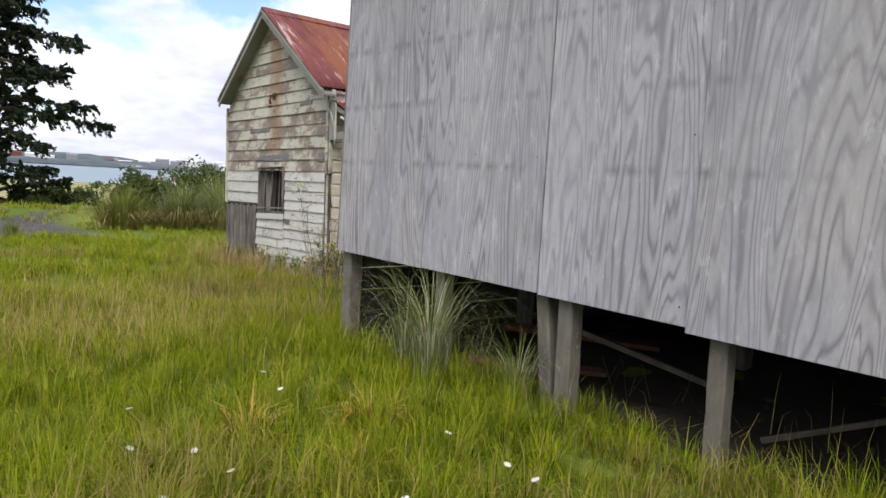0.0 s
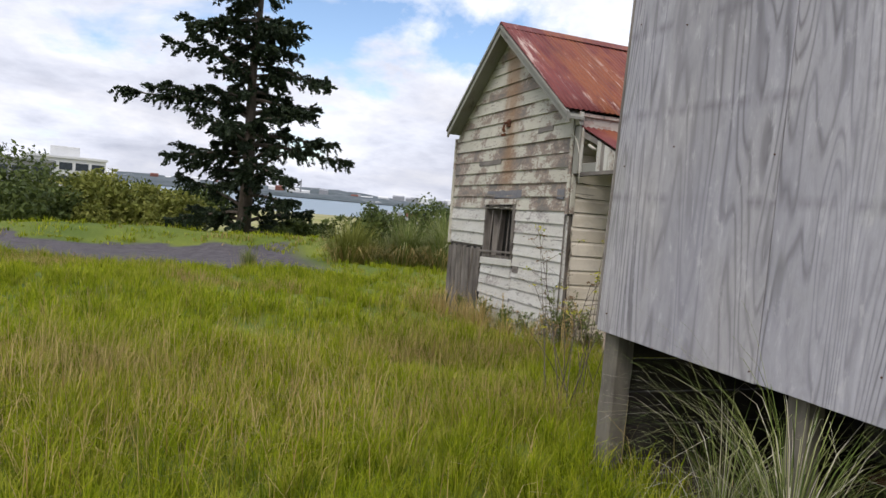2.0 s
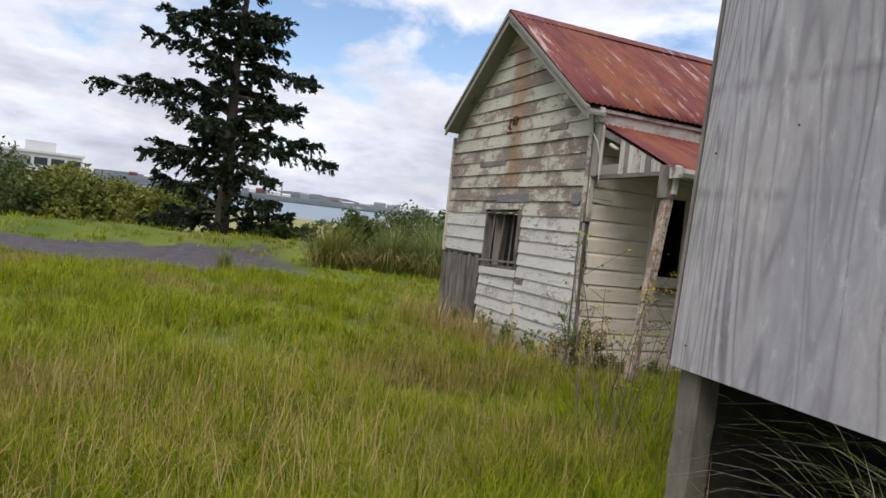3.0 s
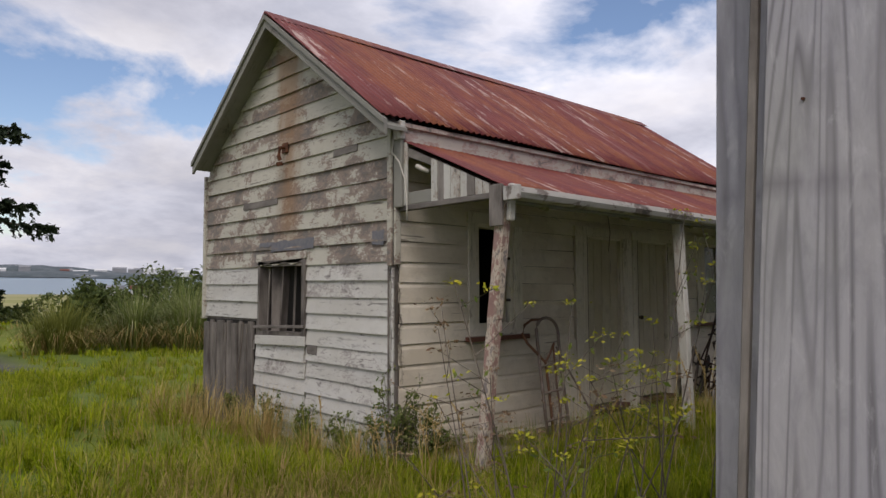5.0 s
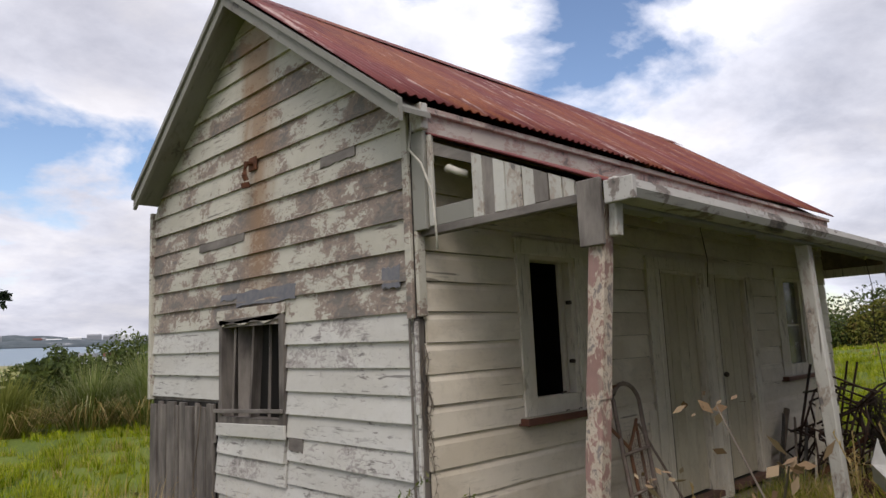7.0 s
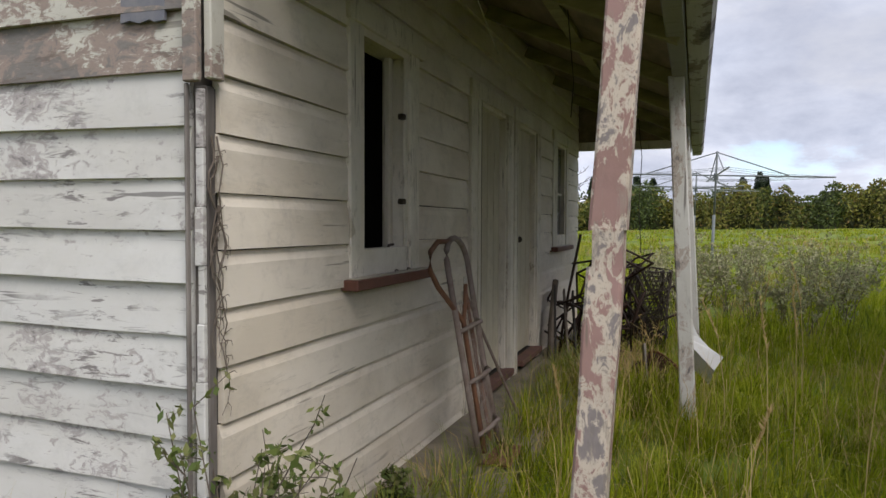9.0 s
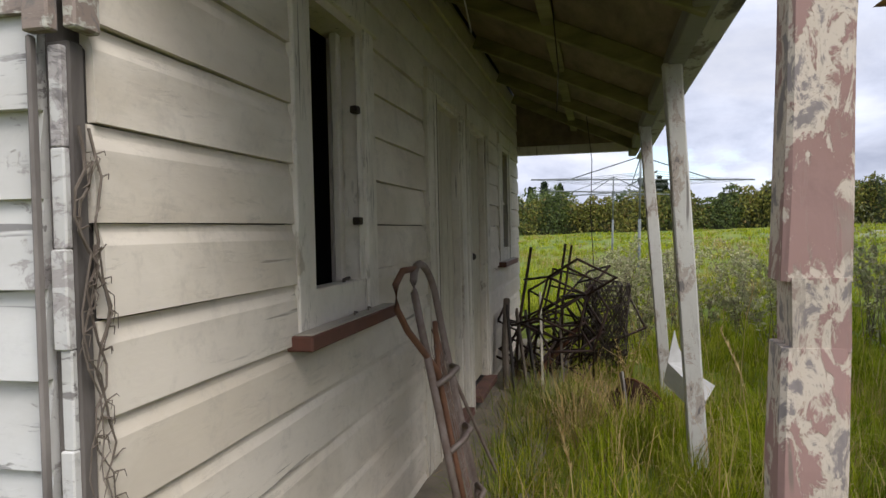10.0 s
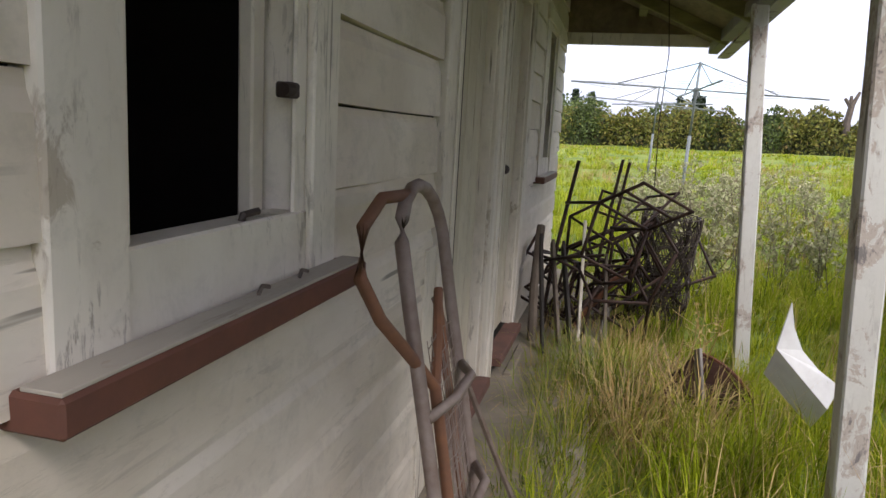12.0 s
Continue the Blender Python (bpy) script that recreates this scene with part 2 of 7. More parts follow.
def plywood():
    n = Nodes("weathered_plywood", 0.7)
    v = n.co((1, 1, 1), shift=9.0)
    s = n.co((1, 1.0, 0.11), shift=9.0)
    field = n.noise(n.co((1, 1.0, 0.10), shift=9.0), 2.7, 2.5, 0.5, 0.45)
    ring = n.math("ABSOLUTE", n.math("SUBTRACT", n.math("FRACT", n.math("MULTIPLY", field, 25.0)), 0.5))
    line = n.ramp(ring, (0.0, 1.0), (0.08, 0.7), (0.22, 0.0))
    bandt = n.ramp(ring, (0.0, 0.0), (0.5, 1.0))
    fine = n.noise(n.co((1, 1, 0.02), shift=9.0), 60, 4, 0.6)
    tone = n.noise(s, 1.1, 3, 0.6)
    col = n.mix(n.ramp(tone, (0.3, 0.0), (0.72, 1.0)), (0.25, 0.245, 0.285), (0.46, 0.45, 0.50))
    col = n.mix(n.ramp(fine, (0.38, 0.0), (0.62, 0.4)), col, (0.29, 0.285, 0.31))
    blot = n.noise(n.co((1, 1, 0.4), shift=5.0), 0.8, 3, 0.6)
    col = n.mix(n.math("MULTIPLY", n.ramp(blot, (0.5, 0.0), (0.7, 1.0)), 0.55), col, (0.46, 0.43, 0.38))
    streak = n.noise(n.co((1, 1, 0.07), shift=9.0), 7, 5, 0.65)
    wide = n.noise(n.co((1, 1, 0.5)), 1.6, 2, 0.5)
    fade = n.math("MULTIPLY", n.ramp(streak, (0.3, 0.25), (0.60, 1.0)), n.ramp(wide, (0.3, 0.35), (0.60, 1.0)))
    col = n.mix(n.math("MULTIPLY", bandt, 0.22), col, (0.54, 0.53, 0.56))
    col = n.mix(n.math("MULTIPLY", n.math("MULTIPLY", line, fade), 0.8), col, (0.12, 0.113, 0.125))
    mott = n.noise(n.co((1, 1, 0.3), shift=9.0), 18, 6, 0.7, 0.4)
    col = n.mix(n.ramp(mott, (0.48, 0.0), (0.66, 0.5)), col, (0.25, 0.245, 0.265))
    col = n.mix(n.ramp(mott, (0.32, 0.45), (0.44, 0.0)), col, (0.60, 0.59, 0.61))
    # rows of stains where the nails bleed through the sheets
    z = n.axis(n.co(), 2)
    row = n.math("ABSOLUTE", n.math("SUBTRACT", n.math("FRACT", n.math("DIVIDE", n.math("SUBTRACT", z, 1.755), 0.45)), 0.5))
    near = n.ramp(row, (0.0, 1.0), (0.09, 0.0))
    spot = n.ramp(n.noise(n.co((1, 1, 0.25), shift=3.0), 13, 3, 0.6), (0.44, 0.0), (0.62, 1.0))
    some = n.math("MULTIPLY", n.ramp(n.noise(n.co((1, 1, 1)), 0.8, 2, 0.5), (0.40, 0.0), (0.50, 1.0)), n.ramp(n.math("DIVIDE", z, 4), (0.33, 0.0), (0.36, 1.0)))
    col = n.mix(n.math("MULTIPLY", n.math("MULTIPLY", n.math("MULTIPLY", near, spot), some), 0.62), col, (0.16, 0.15, 0.17))
    moss = n.math("MULTIPLY", n.ramp(n.noise(v, 0.7, 4, 0.65), (0.55, 0.0), (0.72, 0.4)), 1.0)
    col = n.mix(moss, col, (0.30, 0.31, 0.24))
    return n.done(col, n.math("ADD", fine, n.math("MULTIPLY", line, -0.5)), 0.35, 0.003)


def rusty_iron():
    n = Nodes("rusty_red_iron", 0.62, spec=0.35)
    v, s = n.co(), n.co((1, 0.22, 0.22))
    big, streak, fine = n.noise(s, 0.9, 4, 0.6, 0.4), n.noise(s, 6.5, 6, 0.7, 0.2), n.noise(v, 40, 4, 0.7)
    col = n.mix(n.ramp(streak, (0.35, 0.0), (0.7, 1.0)), (0.115, 0.020, 0.019), (0.195, 0.046, 0.040))
    rust = n.ramp(n.math("ADD", n.math("MULTIPLY", big, 0.65), n.math("MULTIPLY", streak, 0.35)), (0.50, 0.0), (0.58, 1.0))
    rustc = n.mix(n.ramp(fine, (0.3, 0.0), (0.7, 1.0)), (0.15, 0.042, 0.018), (0.29, 0.092, 0.03))
    col = n.mix(n.math("MULTIPLY", rust, 0.85), col, rustc)
    pale = n.ramp(n.noise(n.co((1, 0.12, 0.12)), 5.5, 6, 0.75, 0.1), (0.565, 0.0), (0.63, 1.0))
    pale = n.math("MULTIPLY", pale, n.ramp(n.noise(v, 0.55, 2, 0.5), (0.40, 0.2), (0.58, 1.0)))
    col = n.mix(pale, col, (0.46, 0.34, 0.30))
    col = n.mix(n.ramp(n.noise(s, 3.0, 5, 0.7), (0.55, 0.0), (0.75, 0.6)), col, (0.09, 0.03, 0.025))
    return n.done(col, fine, 0.2, 0.002)


def grass_mat(name, tones, dry, patch, dry_at):
    n = Nodes(name, 0.75, spec=0.08)
    r, v = n.island(), n.co()
    col = n.ramp(r, *[(i / max(1, len(tones) - 1), c) for i, c in enumerate(tones)])
    big = n.noise(v, patch, 3, 0.6)
    col = n.mix(n.ramp(n.noise(v, 0.45, 2, 0.6), (0.35, 0.0), (0.65, 0.75)), col, n.mix(0.5, col, (0.30, 0.34, 0.02)))
    tuft = n.cells(v, 5.5, out="Color")
    tone = n.axis(tuft, 0)
    col = n.mix(n.ramp(tone, (0.0, 0.65), (0.5, 0.0)), col, n.mix(0.78, col, (0.03, 0.05, 0.006)))
    col = n.mix(n.ramp(n.axis(tuft, 1), (0.66, 0.0), (1.0, 0.6)), col, (0.40, 0.40, 0.06))
    pick = n.math("ADD", n.math("MULTIPLY", big, 0.8), n.math("MULTIPLY", r, 0.2))
    col = n.mix(n.ramp(pick, (dry_at, 0.0), (dry_at + 0.07, 1.0)), col, dry)
    n.b.inputs["Subsurface Weight"].default_value = 0.0
    tr, mixs, out = n.t.nodes.new("ShaderNodeBsdfTranslucent"), n.t.nodes.new("ShaderNodeMixShader"), n.t.nodes["Material Output"]
    n.put(tr.inputs["Color"], col)
    mixs.inputs[0].default_value = 0.42
    n.put(mixs.inputs[1], n.b.outputs[0])
    n.put(mixs.inputs[2], tr.outputs[0])
    n.put(out.inputs["Surface"], mixs.outputs[0])
    return n.done(col)


def leafy(name, tones, translucent=0.25):
    n = Nodes(name, 0.6, spec=0.2)
    col = n.ramp(n.island(), *[(i / max(1, len(tones) - 1), c) for i, c in enumerate(tones)])
    tr, mixs, out = n.t.nodes.new("ShaderNodeBsdfTranslucent"), n.t.nodes.new("ShaderNodeMixShader"), n.t.nodes["Material Output"]
    n.put(tr.inputs["Color"], col)
    mixs.inputs[0].default_value = translucent
    n.put(mixs.inputs[1], n.b.outputs[0])
    n.put(mixs.inputs[2], tr.outputs[0])
    n.put(out.inputs["Surface"], mixs.outputs[0])
    return n.done(col)


def plain(name, a, b=None, rough=0.7, metal=0.0, scale=6.0, bump=0.2):
    n = Nodes(name, rough, metal)
    f = n.noise(n.co(shift=4.0), scale, 5, 0.65)
    return n.done(n.mix(n.ramp(f, (0.3, 0.0), (0.7, 1.0)), a, b or tuple(c * 0.7 for c in a)), f, bump, 0.003)


ALONG_Y, ALONG_X, ALONG_Z = (1, 0.3, 1), (0.3, 1, 1), (1, 1, 0.3)
M_GABLE = peeling("flaking_white_paint", (0.62, 0.61, 0.575), (0.385, 0.355, 0.335), (0.27, 0.25, 0.24), 0.44, ALONG_Y, crackle=1.0, chips=0.50, stain=0.3, vary=0.05)
M_GABLE_UP = peeling("flaking_stained_paint", (0.55, 0.53, 0.455), (0.27, 0.215, 0.18), (0.23, 0.21, 0.19), 0.475, ALONG_Y, rust=True, crackle=0.8, chips=0.38, stain=0.2, vary=0.13)
M_CREAM = peeling("cream_paint", (0.75, 0.685, 0.58), (0.53, 0.47, 0.38), (0.38, 0.33, 0.27), 0.31, ALONG_X, crackle=0.25, stain=0.5)
M_TRIM = peeling("cream_trim_paint", (0.76, 0.71, 0.61), (0.44, 0.39, 0.31), (0.30, 0.26, 0.20), 0.375, ALONG_Z, crackle=0.7, stain=0.45)
M_DOOR = peeling("dull_cream_door_paint", (0.60, 0.55, 0.42), (0.44, 0.40, 0.30), (0.28, 0.24, 0.19), 0.30, ALONG_Z, crackle=0.1, stain=0.5)
M_POST_RED = peeling("flaking_pink_post_paint", (0.34, 0.215, 0.19), (0.50, 0.43, 0.345), (0.27, 0.235, 0.22), 0.503, ALONG_Z, patch=6.5, crackle=0.6, chips=0.45, stain=0.5)
M_POST = peeling("flaking_white_post_paint", (0.60, 0.59, 0.545), (0.40, 0.35, 0.30), (0.22, 0.20, 0.19), 0.45, ALONG_Z, patch=4.0, crackle=0.3, chips=0.4, stain=0.3)
M_FASCIA = peeling("flaking_fascia_paint", (0.50, 0.46, 0.415), (0.38, 0.29, 0.26), (0.24, 0.21, 0.20), 0.50, ALONG_X, patch=3.0, chips=0.35)
M_BARGE = peeling("grey_barge_paint", (0.27, 0.265, 0.235), (0.22, 0.205, 0.18), (0.15, 0.14, 0.125), 0.40, (1, 0.2, 0.2))
M_HOUSE_WHITE = peeling("chalky_white_paint", (0.62, 0.63, 0.64), (0.45, 0.44, 0.43), (0.3, 0.29, 0.28), 0.36, ALONG_Z)
M_GREY_V = old_wood("grey_vertical_boards", (0.33, 0.30, 0.27), (0.12, 0.105, 0.095), ALONG_Z)
M_GREY_Y = old_wood("grey_boards", (0.30, 0.275, 0.25), (0.12, 0.105, 0.095), ALONG_Y)
M_PILE = old_wood("weathered_pile", (0.22, 0.20, 0.165), (0.09, 0.08, 0.068), ALONG_Z, lichen=0.4)
M_UNDER = old_wood("dark_roof_timber", (0.30, 0.24, 0.17), (0.15, 0.115, 0.08), ALONG_X)
M_RAFTER = old_wood("mossy_rafter", (0.36, 0.34, 0.18), (0.17, 0.155, 0.08), ALONG_Y)
M_DARKPLANK = old_wood("dark_bare_planks", (0.25, 0.225, 0.20), (0.07, 0.06, 0.055), (1, 1, 0.2))
M_BROWN = plain("burnt_brown_rust", (0.075, 0.035, 0.022), (0.04, 0.022, 0.016), 0.9)
# near-black boards; also colours the shadow strips and the shaded corner core
M_NEARBLACK = old_wood("near_black_board", (0.055, 0.048, 0.042), (0.025, 0.022, 0.02), ALONG_Y)
# near-black: the darkness of unlit rooms and gaps is put into the colour
M_UNLIT = plain("unlit_interior_black", (0.02, 0.018, 0.016))
M_SILL_TOP = peeling("worn_sill_top", (0.44, 0.40, 0.335), (0.36, 0.31, 0.25), (0.24, 0.21, 0.18), 0.42, ALONG_X)
M_SILL = plain("brown_sill_paint", (0.155, 0.062, 0.040), (0.095, 0.044, 0.032), 0.65, scale=9)
M_IRON = rusty_iron()
M_PLY = plywood()
M_GUTTER = peeling("dirty_gutter_paint", (0.50, 0.485, 0.455), (0.22, 0.19, 0.17), (0.12, 0.11, 0.10), 0.46, ALONG_X, patch=3.0)
M_CONCRETE = plain("worn_concrete", (0.27, 0.23, 0.175), (0.15, 0.13, 0.10), 0.9, scale=4)
M_GRASS = grass_mat("meadow_grass", [(0.07, 0.11, 0.005), (0.17, 0.24, 0.006), (0.28, 0.35, 0.008), (0.38, 0.42, 0.015), (0.46, 0.42, 0.06)], (0.42, 0.30, 0.14), 0.33, 0.575)
M_STALK = leafy("dry_stalk", [(0.42, 0.30, 0.11), (0.52, 0.40, 0.18), (0.33, 0.21, 0.07)], 0.2)
M_TUSSOCK = leafy("tussock_blades", [(0.08, 0.12, 0.03), (0.15, 0.20, 0.045), (0.24, 0.27, 0.08), (0.40, 0.39, 0.22)], 0.25)
M_TUFT = leafy("grass_tuft", [(0.10, 0.14, 0.02), (0.19, 0.24, 0.03), (0.30, 0.30, 0.07)], 0.3)
M_PALEBLADE = leafy("pale_dead_blades", [(0.50, 0.47, 0.38), (0.40, 0.36, 0.26), (0.58, 0.55, 0.46)], 0.2)
M_WEED = leafy("weed_leaves", [(0.075, 0.11, 0.03), (0.13, 0.17, 0.04), (0.20, 0.20, 0.08)], 0.25)
M_GREYWEED = leafy("grey_green_weeds", [(0.22, 0.25, 0.10), (0.34, 0.35, 0.16), (0.44, 0.42, 0.25), (0.22, 0.18, 0.11)], 0.3)
M_FENNEL = leafy("fennel_green", [(0.12, 0.17, 0.03), (0.22, 0.26, 0.04)], 0.3)
M_FLOWER = leafy("yellow_flowers", [(0.55, 0.48, 0.03), (0.40, 0.42, 0.04), (0.62, 0.55, 0.06)], 0.3)
M_BROWNHEAD = leafy("brown_seed_heads", [(0.16, 0.10, 0.055), (0.24, 0.16, 0.09), (0.30, 0.23, 0.14)], 0.1)
M_DAISY = plain("white_petals", (0.75, 0.74, 0.66))
M_BUSH = leafy("bush_leaves", [(0.045, 0.065, 0.02), (0.075, 0.105, 0.028), (0.115, 0.145, 0.034), (0.055, 0.075, 0.028)], 0.2)
M_GORSE = leafy("hedge_leaves", [(0.075, 0.09, 0.02), (0.14, 0.15, 0.028), (0.22, 0.21, 0.04), (0.14, 0.095, 0.03)], 0.15)
M_LIGHTBUSH = leafy("light_bush_leaves", [(0.12, 0.14, 0.03), (0.20, 0.22, 0.045), (0.28, 0.28, 0.07)], 0.25)
M_CONIFER = leafy("conifer_sprays", [(0.012, 0.022, 0.012), (0.022, 0.036, 0.017), (0.038, 0.052, 0.022)], 0.05)
M_BARK = old_wood("bark", (0.16, 0.125, 0.10), (0.06, 0.048, 0.04), ALONG_Z)
M_TWIG = old_wood("dry_twigs", (0.20, 0.165, 0.13), (0.09, 0.07, 0.055), ALONG_Z)
M_RUST = plain("brown_rust", (0.16, 0.065, 0.032), (0.06, 0.028, 0.018), 0.85, 0.1, 12, 0.4)
M_FRAME = plain("rusty_dark_tube", (0.020, 0.016, 0.015), (0.055, 0.028, 0.019), 0.65, 0.3, 20)
M_TROLLEY = plain("worn_pink_grey_tube", (0.27, 0.225, 0.195), (0.17, 0.12, 0.095), 0.6, 0.2, 14)
M_TROLLEY_RUST = plain("rust_brown_tube", (0.22, 0.105, 0.055), (0.14, 0.075, 0.05), 0.75, 0.1, 12)
M_NET = plain("grey_wire", (0.10, 0.085, 0.075), (0.05, 0.035, 0.03), 0.6, 0.6)
M_GALV = plain("galvanised_pipe", (0.20, 0.215, 0.21), (0.13, 0.145, 0.14), 0.6, 0.3)
M_SHEET = plain("white_enamel_sheet", (0.62, 0.62, 0.60), (0.46, 0.45, 0.43), 0.4, 0.0, 5)
M_WIRE = plain("pale_cable", (0.60, 0.57, 0.50))
M_PATCH = plain("blue_grey_patch", (0.125, 0.13, 0.155), (0.20, 0.195, 0.20), 0.7, scale=16)
M_STEP = plain("red_brown_step", (0.17, 0.085, 0.065), (0.10, 0.062, 0.05), 0.85)
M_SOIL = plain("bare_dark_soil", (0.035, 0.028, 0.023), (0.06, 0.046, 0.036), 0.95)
M_BLD_WHITE = plain("white_render", (0.72, 0.73, 0.74), (0.62, 0.63, 0.64), 0.8, scale=0.5)
M_BLD_GREY = plain("grey_metal_roof", (0.30, 0.31, 0.33), (0.24, 0.25, 0.27), 0.6, scale=0.5)
M_BLD_GLASS = plain("dark_glazing", (0.035, 0.045, 0.055), (0.06, 0.07, 0.085), 0.15, scale=1.5)
M_TILE_ROOF = plain("red_tile_roof", (0.20, 0.085, 0.065), (0.14, 0.06, 0.05), 0.8, scale=2)
M_FAR = leafy("far_woods", [(0.055, 0.07, 0.065), (0.075, 0.09, 0.08), (0.045, 0.06, 0.055)], 0.0)


def water_mat():
    n = Nodes("bay_water", 0.4, spec=0.15)
    w = n.noise(n.co((0.2, 1, 1)), 0.5, 4, 0.6)
    return n.done(n.mix(w, (0.19, 0.25, 0.30), (0.24, 0.30, 0.35)), w, 0.15, 0.1)


def glass_mat():
    n = Nodes("dusty_window_glass", 0.12, spec=0.5)
    n.b.inputs["Transmission Weight"].default_value = 0.75
    n.b.inputs["IOR"].default_value = 1.45
    f = n.noise(n.co(), 9, 5, 0.7)
    return n.done(n.mix(f, (0.55, 0.56, 0.53), (0.75, 0.76, 0.74)), rough=n.ramp(f, (0.3, 0.05), (0.8, 0.4)))


M_WATER, M_GLASS = water_mat(), glass_mat()

# ---- building blocks ----
def box(bm, x0, y0, z0, x1, y1, z1, bevel=0.0, m=None):
    vs = bmesh.ops.create_cube(bm, size=1)["verts"]
    for v in vs:
        v.co = Vector(((x0 + x1) / 2 + v.co.x * (x1 - x0), (y0 + y1) / 2 + v.co.y * (y1 - y0), (z0 + z1) / 2 + v.co.z * (z1 - z0)))
    if bevel:
        es = {e for v in vs for e in v.link_edges}
        r = bmesh.ops.bevel(bm, geom=list(es), offset=bevel, segments=1, affect="EDGES")
        vs = list({v for f in r["faces"] for v in f.verts} | {v for v in vs if v.is_valid})
    if m is not None:
        bmesh.ops.transform(bm, matrix=m, verts=vs)
    return vs


def prism(bm, ring_a, ring_b):
    """Joins two equal rings of points into a closed solid."""
    a, b = [bm.verts.new(p) for p in ring_a], [bm.verts.new(p) for p in ring_b]
    k = len(a)
    for i in range(k):
        bm.faces.new((a[i], a[(i + 1) % k], b[(i + 1) % k], b[i]))
    bm.faces.new(a[::-1])
    bm.faces.new(b)


def tube(bm, pts, r, seg=7, r2=None):
    """A round rod along points, from radius r to r2."""
    pts = [Vector(p) for p in pts]
    rings, up = [], Vector((0.31, 0.17, 0.93))
    for i, p in enumerate(pts):
        d = (pts[min(i + 1, len(pts) - 1)] - pts[max(i - 1, 0)]).normalized()
        u = d.cross(up)
        u = u.normalized() if u.length > 0.05 else d.cross(Vector((1, 0, 0))).normalized()
        w = d.cross(u)
        rr = r if r2 is None else r + (r2 - r) * i / (len(pts) - 1)
        rings.append([bm.verts.new(p + rr * (math.cos(k * math.tau / seg) * u + math.sin(k * math.tau / seg) * w)) for k in range(seg)])
    for a, b in zip(rings, rings[1:]):
        for k in range(seg):
            bm.faces.new((a[k], a[(k + 1) % seg], b[(k + 1) % seg], b[k]))
    bm.faces.new(rings[0][::-1])
    bm.faces.new(rings[-1])


def beam(bm, a, b, w, h, bevel=0.0):
    """A squared timber from a to b, w wide and h high."""
    a, b = Vector(a), Vector(b)
    d = b - a
    q = d.to_track_quat("X", "Z").to_matrix().to_4x4()
    box(bm, 0, -w / 2, -h / 2, d.length, w / 2, h / 2, bevel, Matrix.Translation(a) @ q)


def upright(bm, foot, top, w):
    """A square post with chipped corners, its sides along x and y."""
    rings, rr = [], random.Random(int(foot[0] * 91 + foot[1] * 17))
    c = w * 0.08
    for q in np.linspace(0, 1, 9):
        p = Vector(foot).lerp(Vector(top), q)
        h = w / 2 + rr.uniform(-0.0025, 0.0015)
        rings.append([bm.verts.new((p.x + a * h - a * (c if k else 0) + rr.uniform(-0.0015, 0.0015), p.y + b * h - b * (0 if k else c) + rr.uniform(-0.0015, 0.0015), p.z))
                      for a, b, k in ((-1, -1, 0), (-1, -1, 1), (1, -1, 1), (1, -1, 0), (1, 1, 0), (1, 1, 1), (-1, 1, 1), (-1, 1, 0))])
    for a, b in zip(rings, rings[1:]):
        for k in range(8):
            bm.faces.new((a[k], a[(k + 1) % 8], b[(k + 1) % 8], b[k]))
    bm.faces.new(rings[0][::-1])
    bm.faces.new(rings[-1])


def mesh_of(name, bm, material, smooth=False):
    me = bpy.data.meshes.new(name)
    bmesh.ops.recalc_face_normals(bm, faces=bm.faces)
    bm.to_mesh(me)
    bm.free()
    me.materials.append(material)
    if smooth:
        me.polygons.foreach_set("use_smooth", [True] * len(me.polygons))
    return me


def part(name, bm, material, parent, label="", smooth=False):
    ob = new(name, mesh_of(name, bm, material, smooth))
    ob.parent = parent
    return tagged(ob, label)


def thing(name, label, category, m=None, group="", kind=""):
    ob = new(name)
    if m is not None:
        ob.matrix_world = m
    return tagged(ob, label, category, group, kind)


def solo(name, bm, material, label, category, m=None, group="", kind="", smooth=False):
    ob = new(name, mesh_of(name, bm, material, smooth))
    if m is not None:
        ob.matrix_world = m
    return tagged(ob, label, category, group, kind)


def B():
    return bmesh.new()


def smooth01(a, b, x):
    t = np.clip((x - a) / (b - a), 0, 1)
    return t * t * (3 - 2 * t)


# ---- ground ----
def ground_z(x, y):
    """Height of the land: a slope towards the bay, a rise to the east, low marsh beyond."""
    x, y = np.asarray(x, float), np.asarray(y, float)
    z = 0.18 - 0.045 * np.clip(y, -25, 36) + 0.021 * np.clip(x - 13, 0, 55) * (1 - smooth01(14, 30, y))
    flat = smooth01(5.6, 6.3, x) * (1 - smooth01(13.3, 14.0, x)) * smooth01(9.0, 9.5, y) * (1 - smooth01(14.2, 15, y))
    z = z + (0.05 * np.sin(x * 0.9 + 1.3) * np.sin(y * 0.8) + 0.03 * np.sin(x * 2.1 + y * 1.7)) * (1 - flat) - 0.06 * flat
    z = z + 0.75 * np.exp(-(((y - 33 + 0.15 * x) / 2.8) ** 2)) * smooth01(-12, -2, x) * (1 - smooth01(7, 13, x))
    z = z - 8.3 * smooth01(42, 125, y - 0.45 * np.clip(x, 0, 400) + 0.8 * np.clip(-x - 12, 0, 60))
    return z - 2.0 * smooth01(370, 450, np.hypot(x, y)) * smooth01(0, 60, y - 0.45 * np.clip(x, 0, 400))


def axis_steps():
    a = [0.0]
    while a[-1] < 3000:
        a.append(a[-1] + (0.5 if a[-1] < 32 else 0.5 * (a[-1] / 32) ** 1.45))
    return np.array(a)


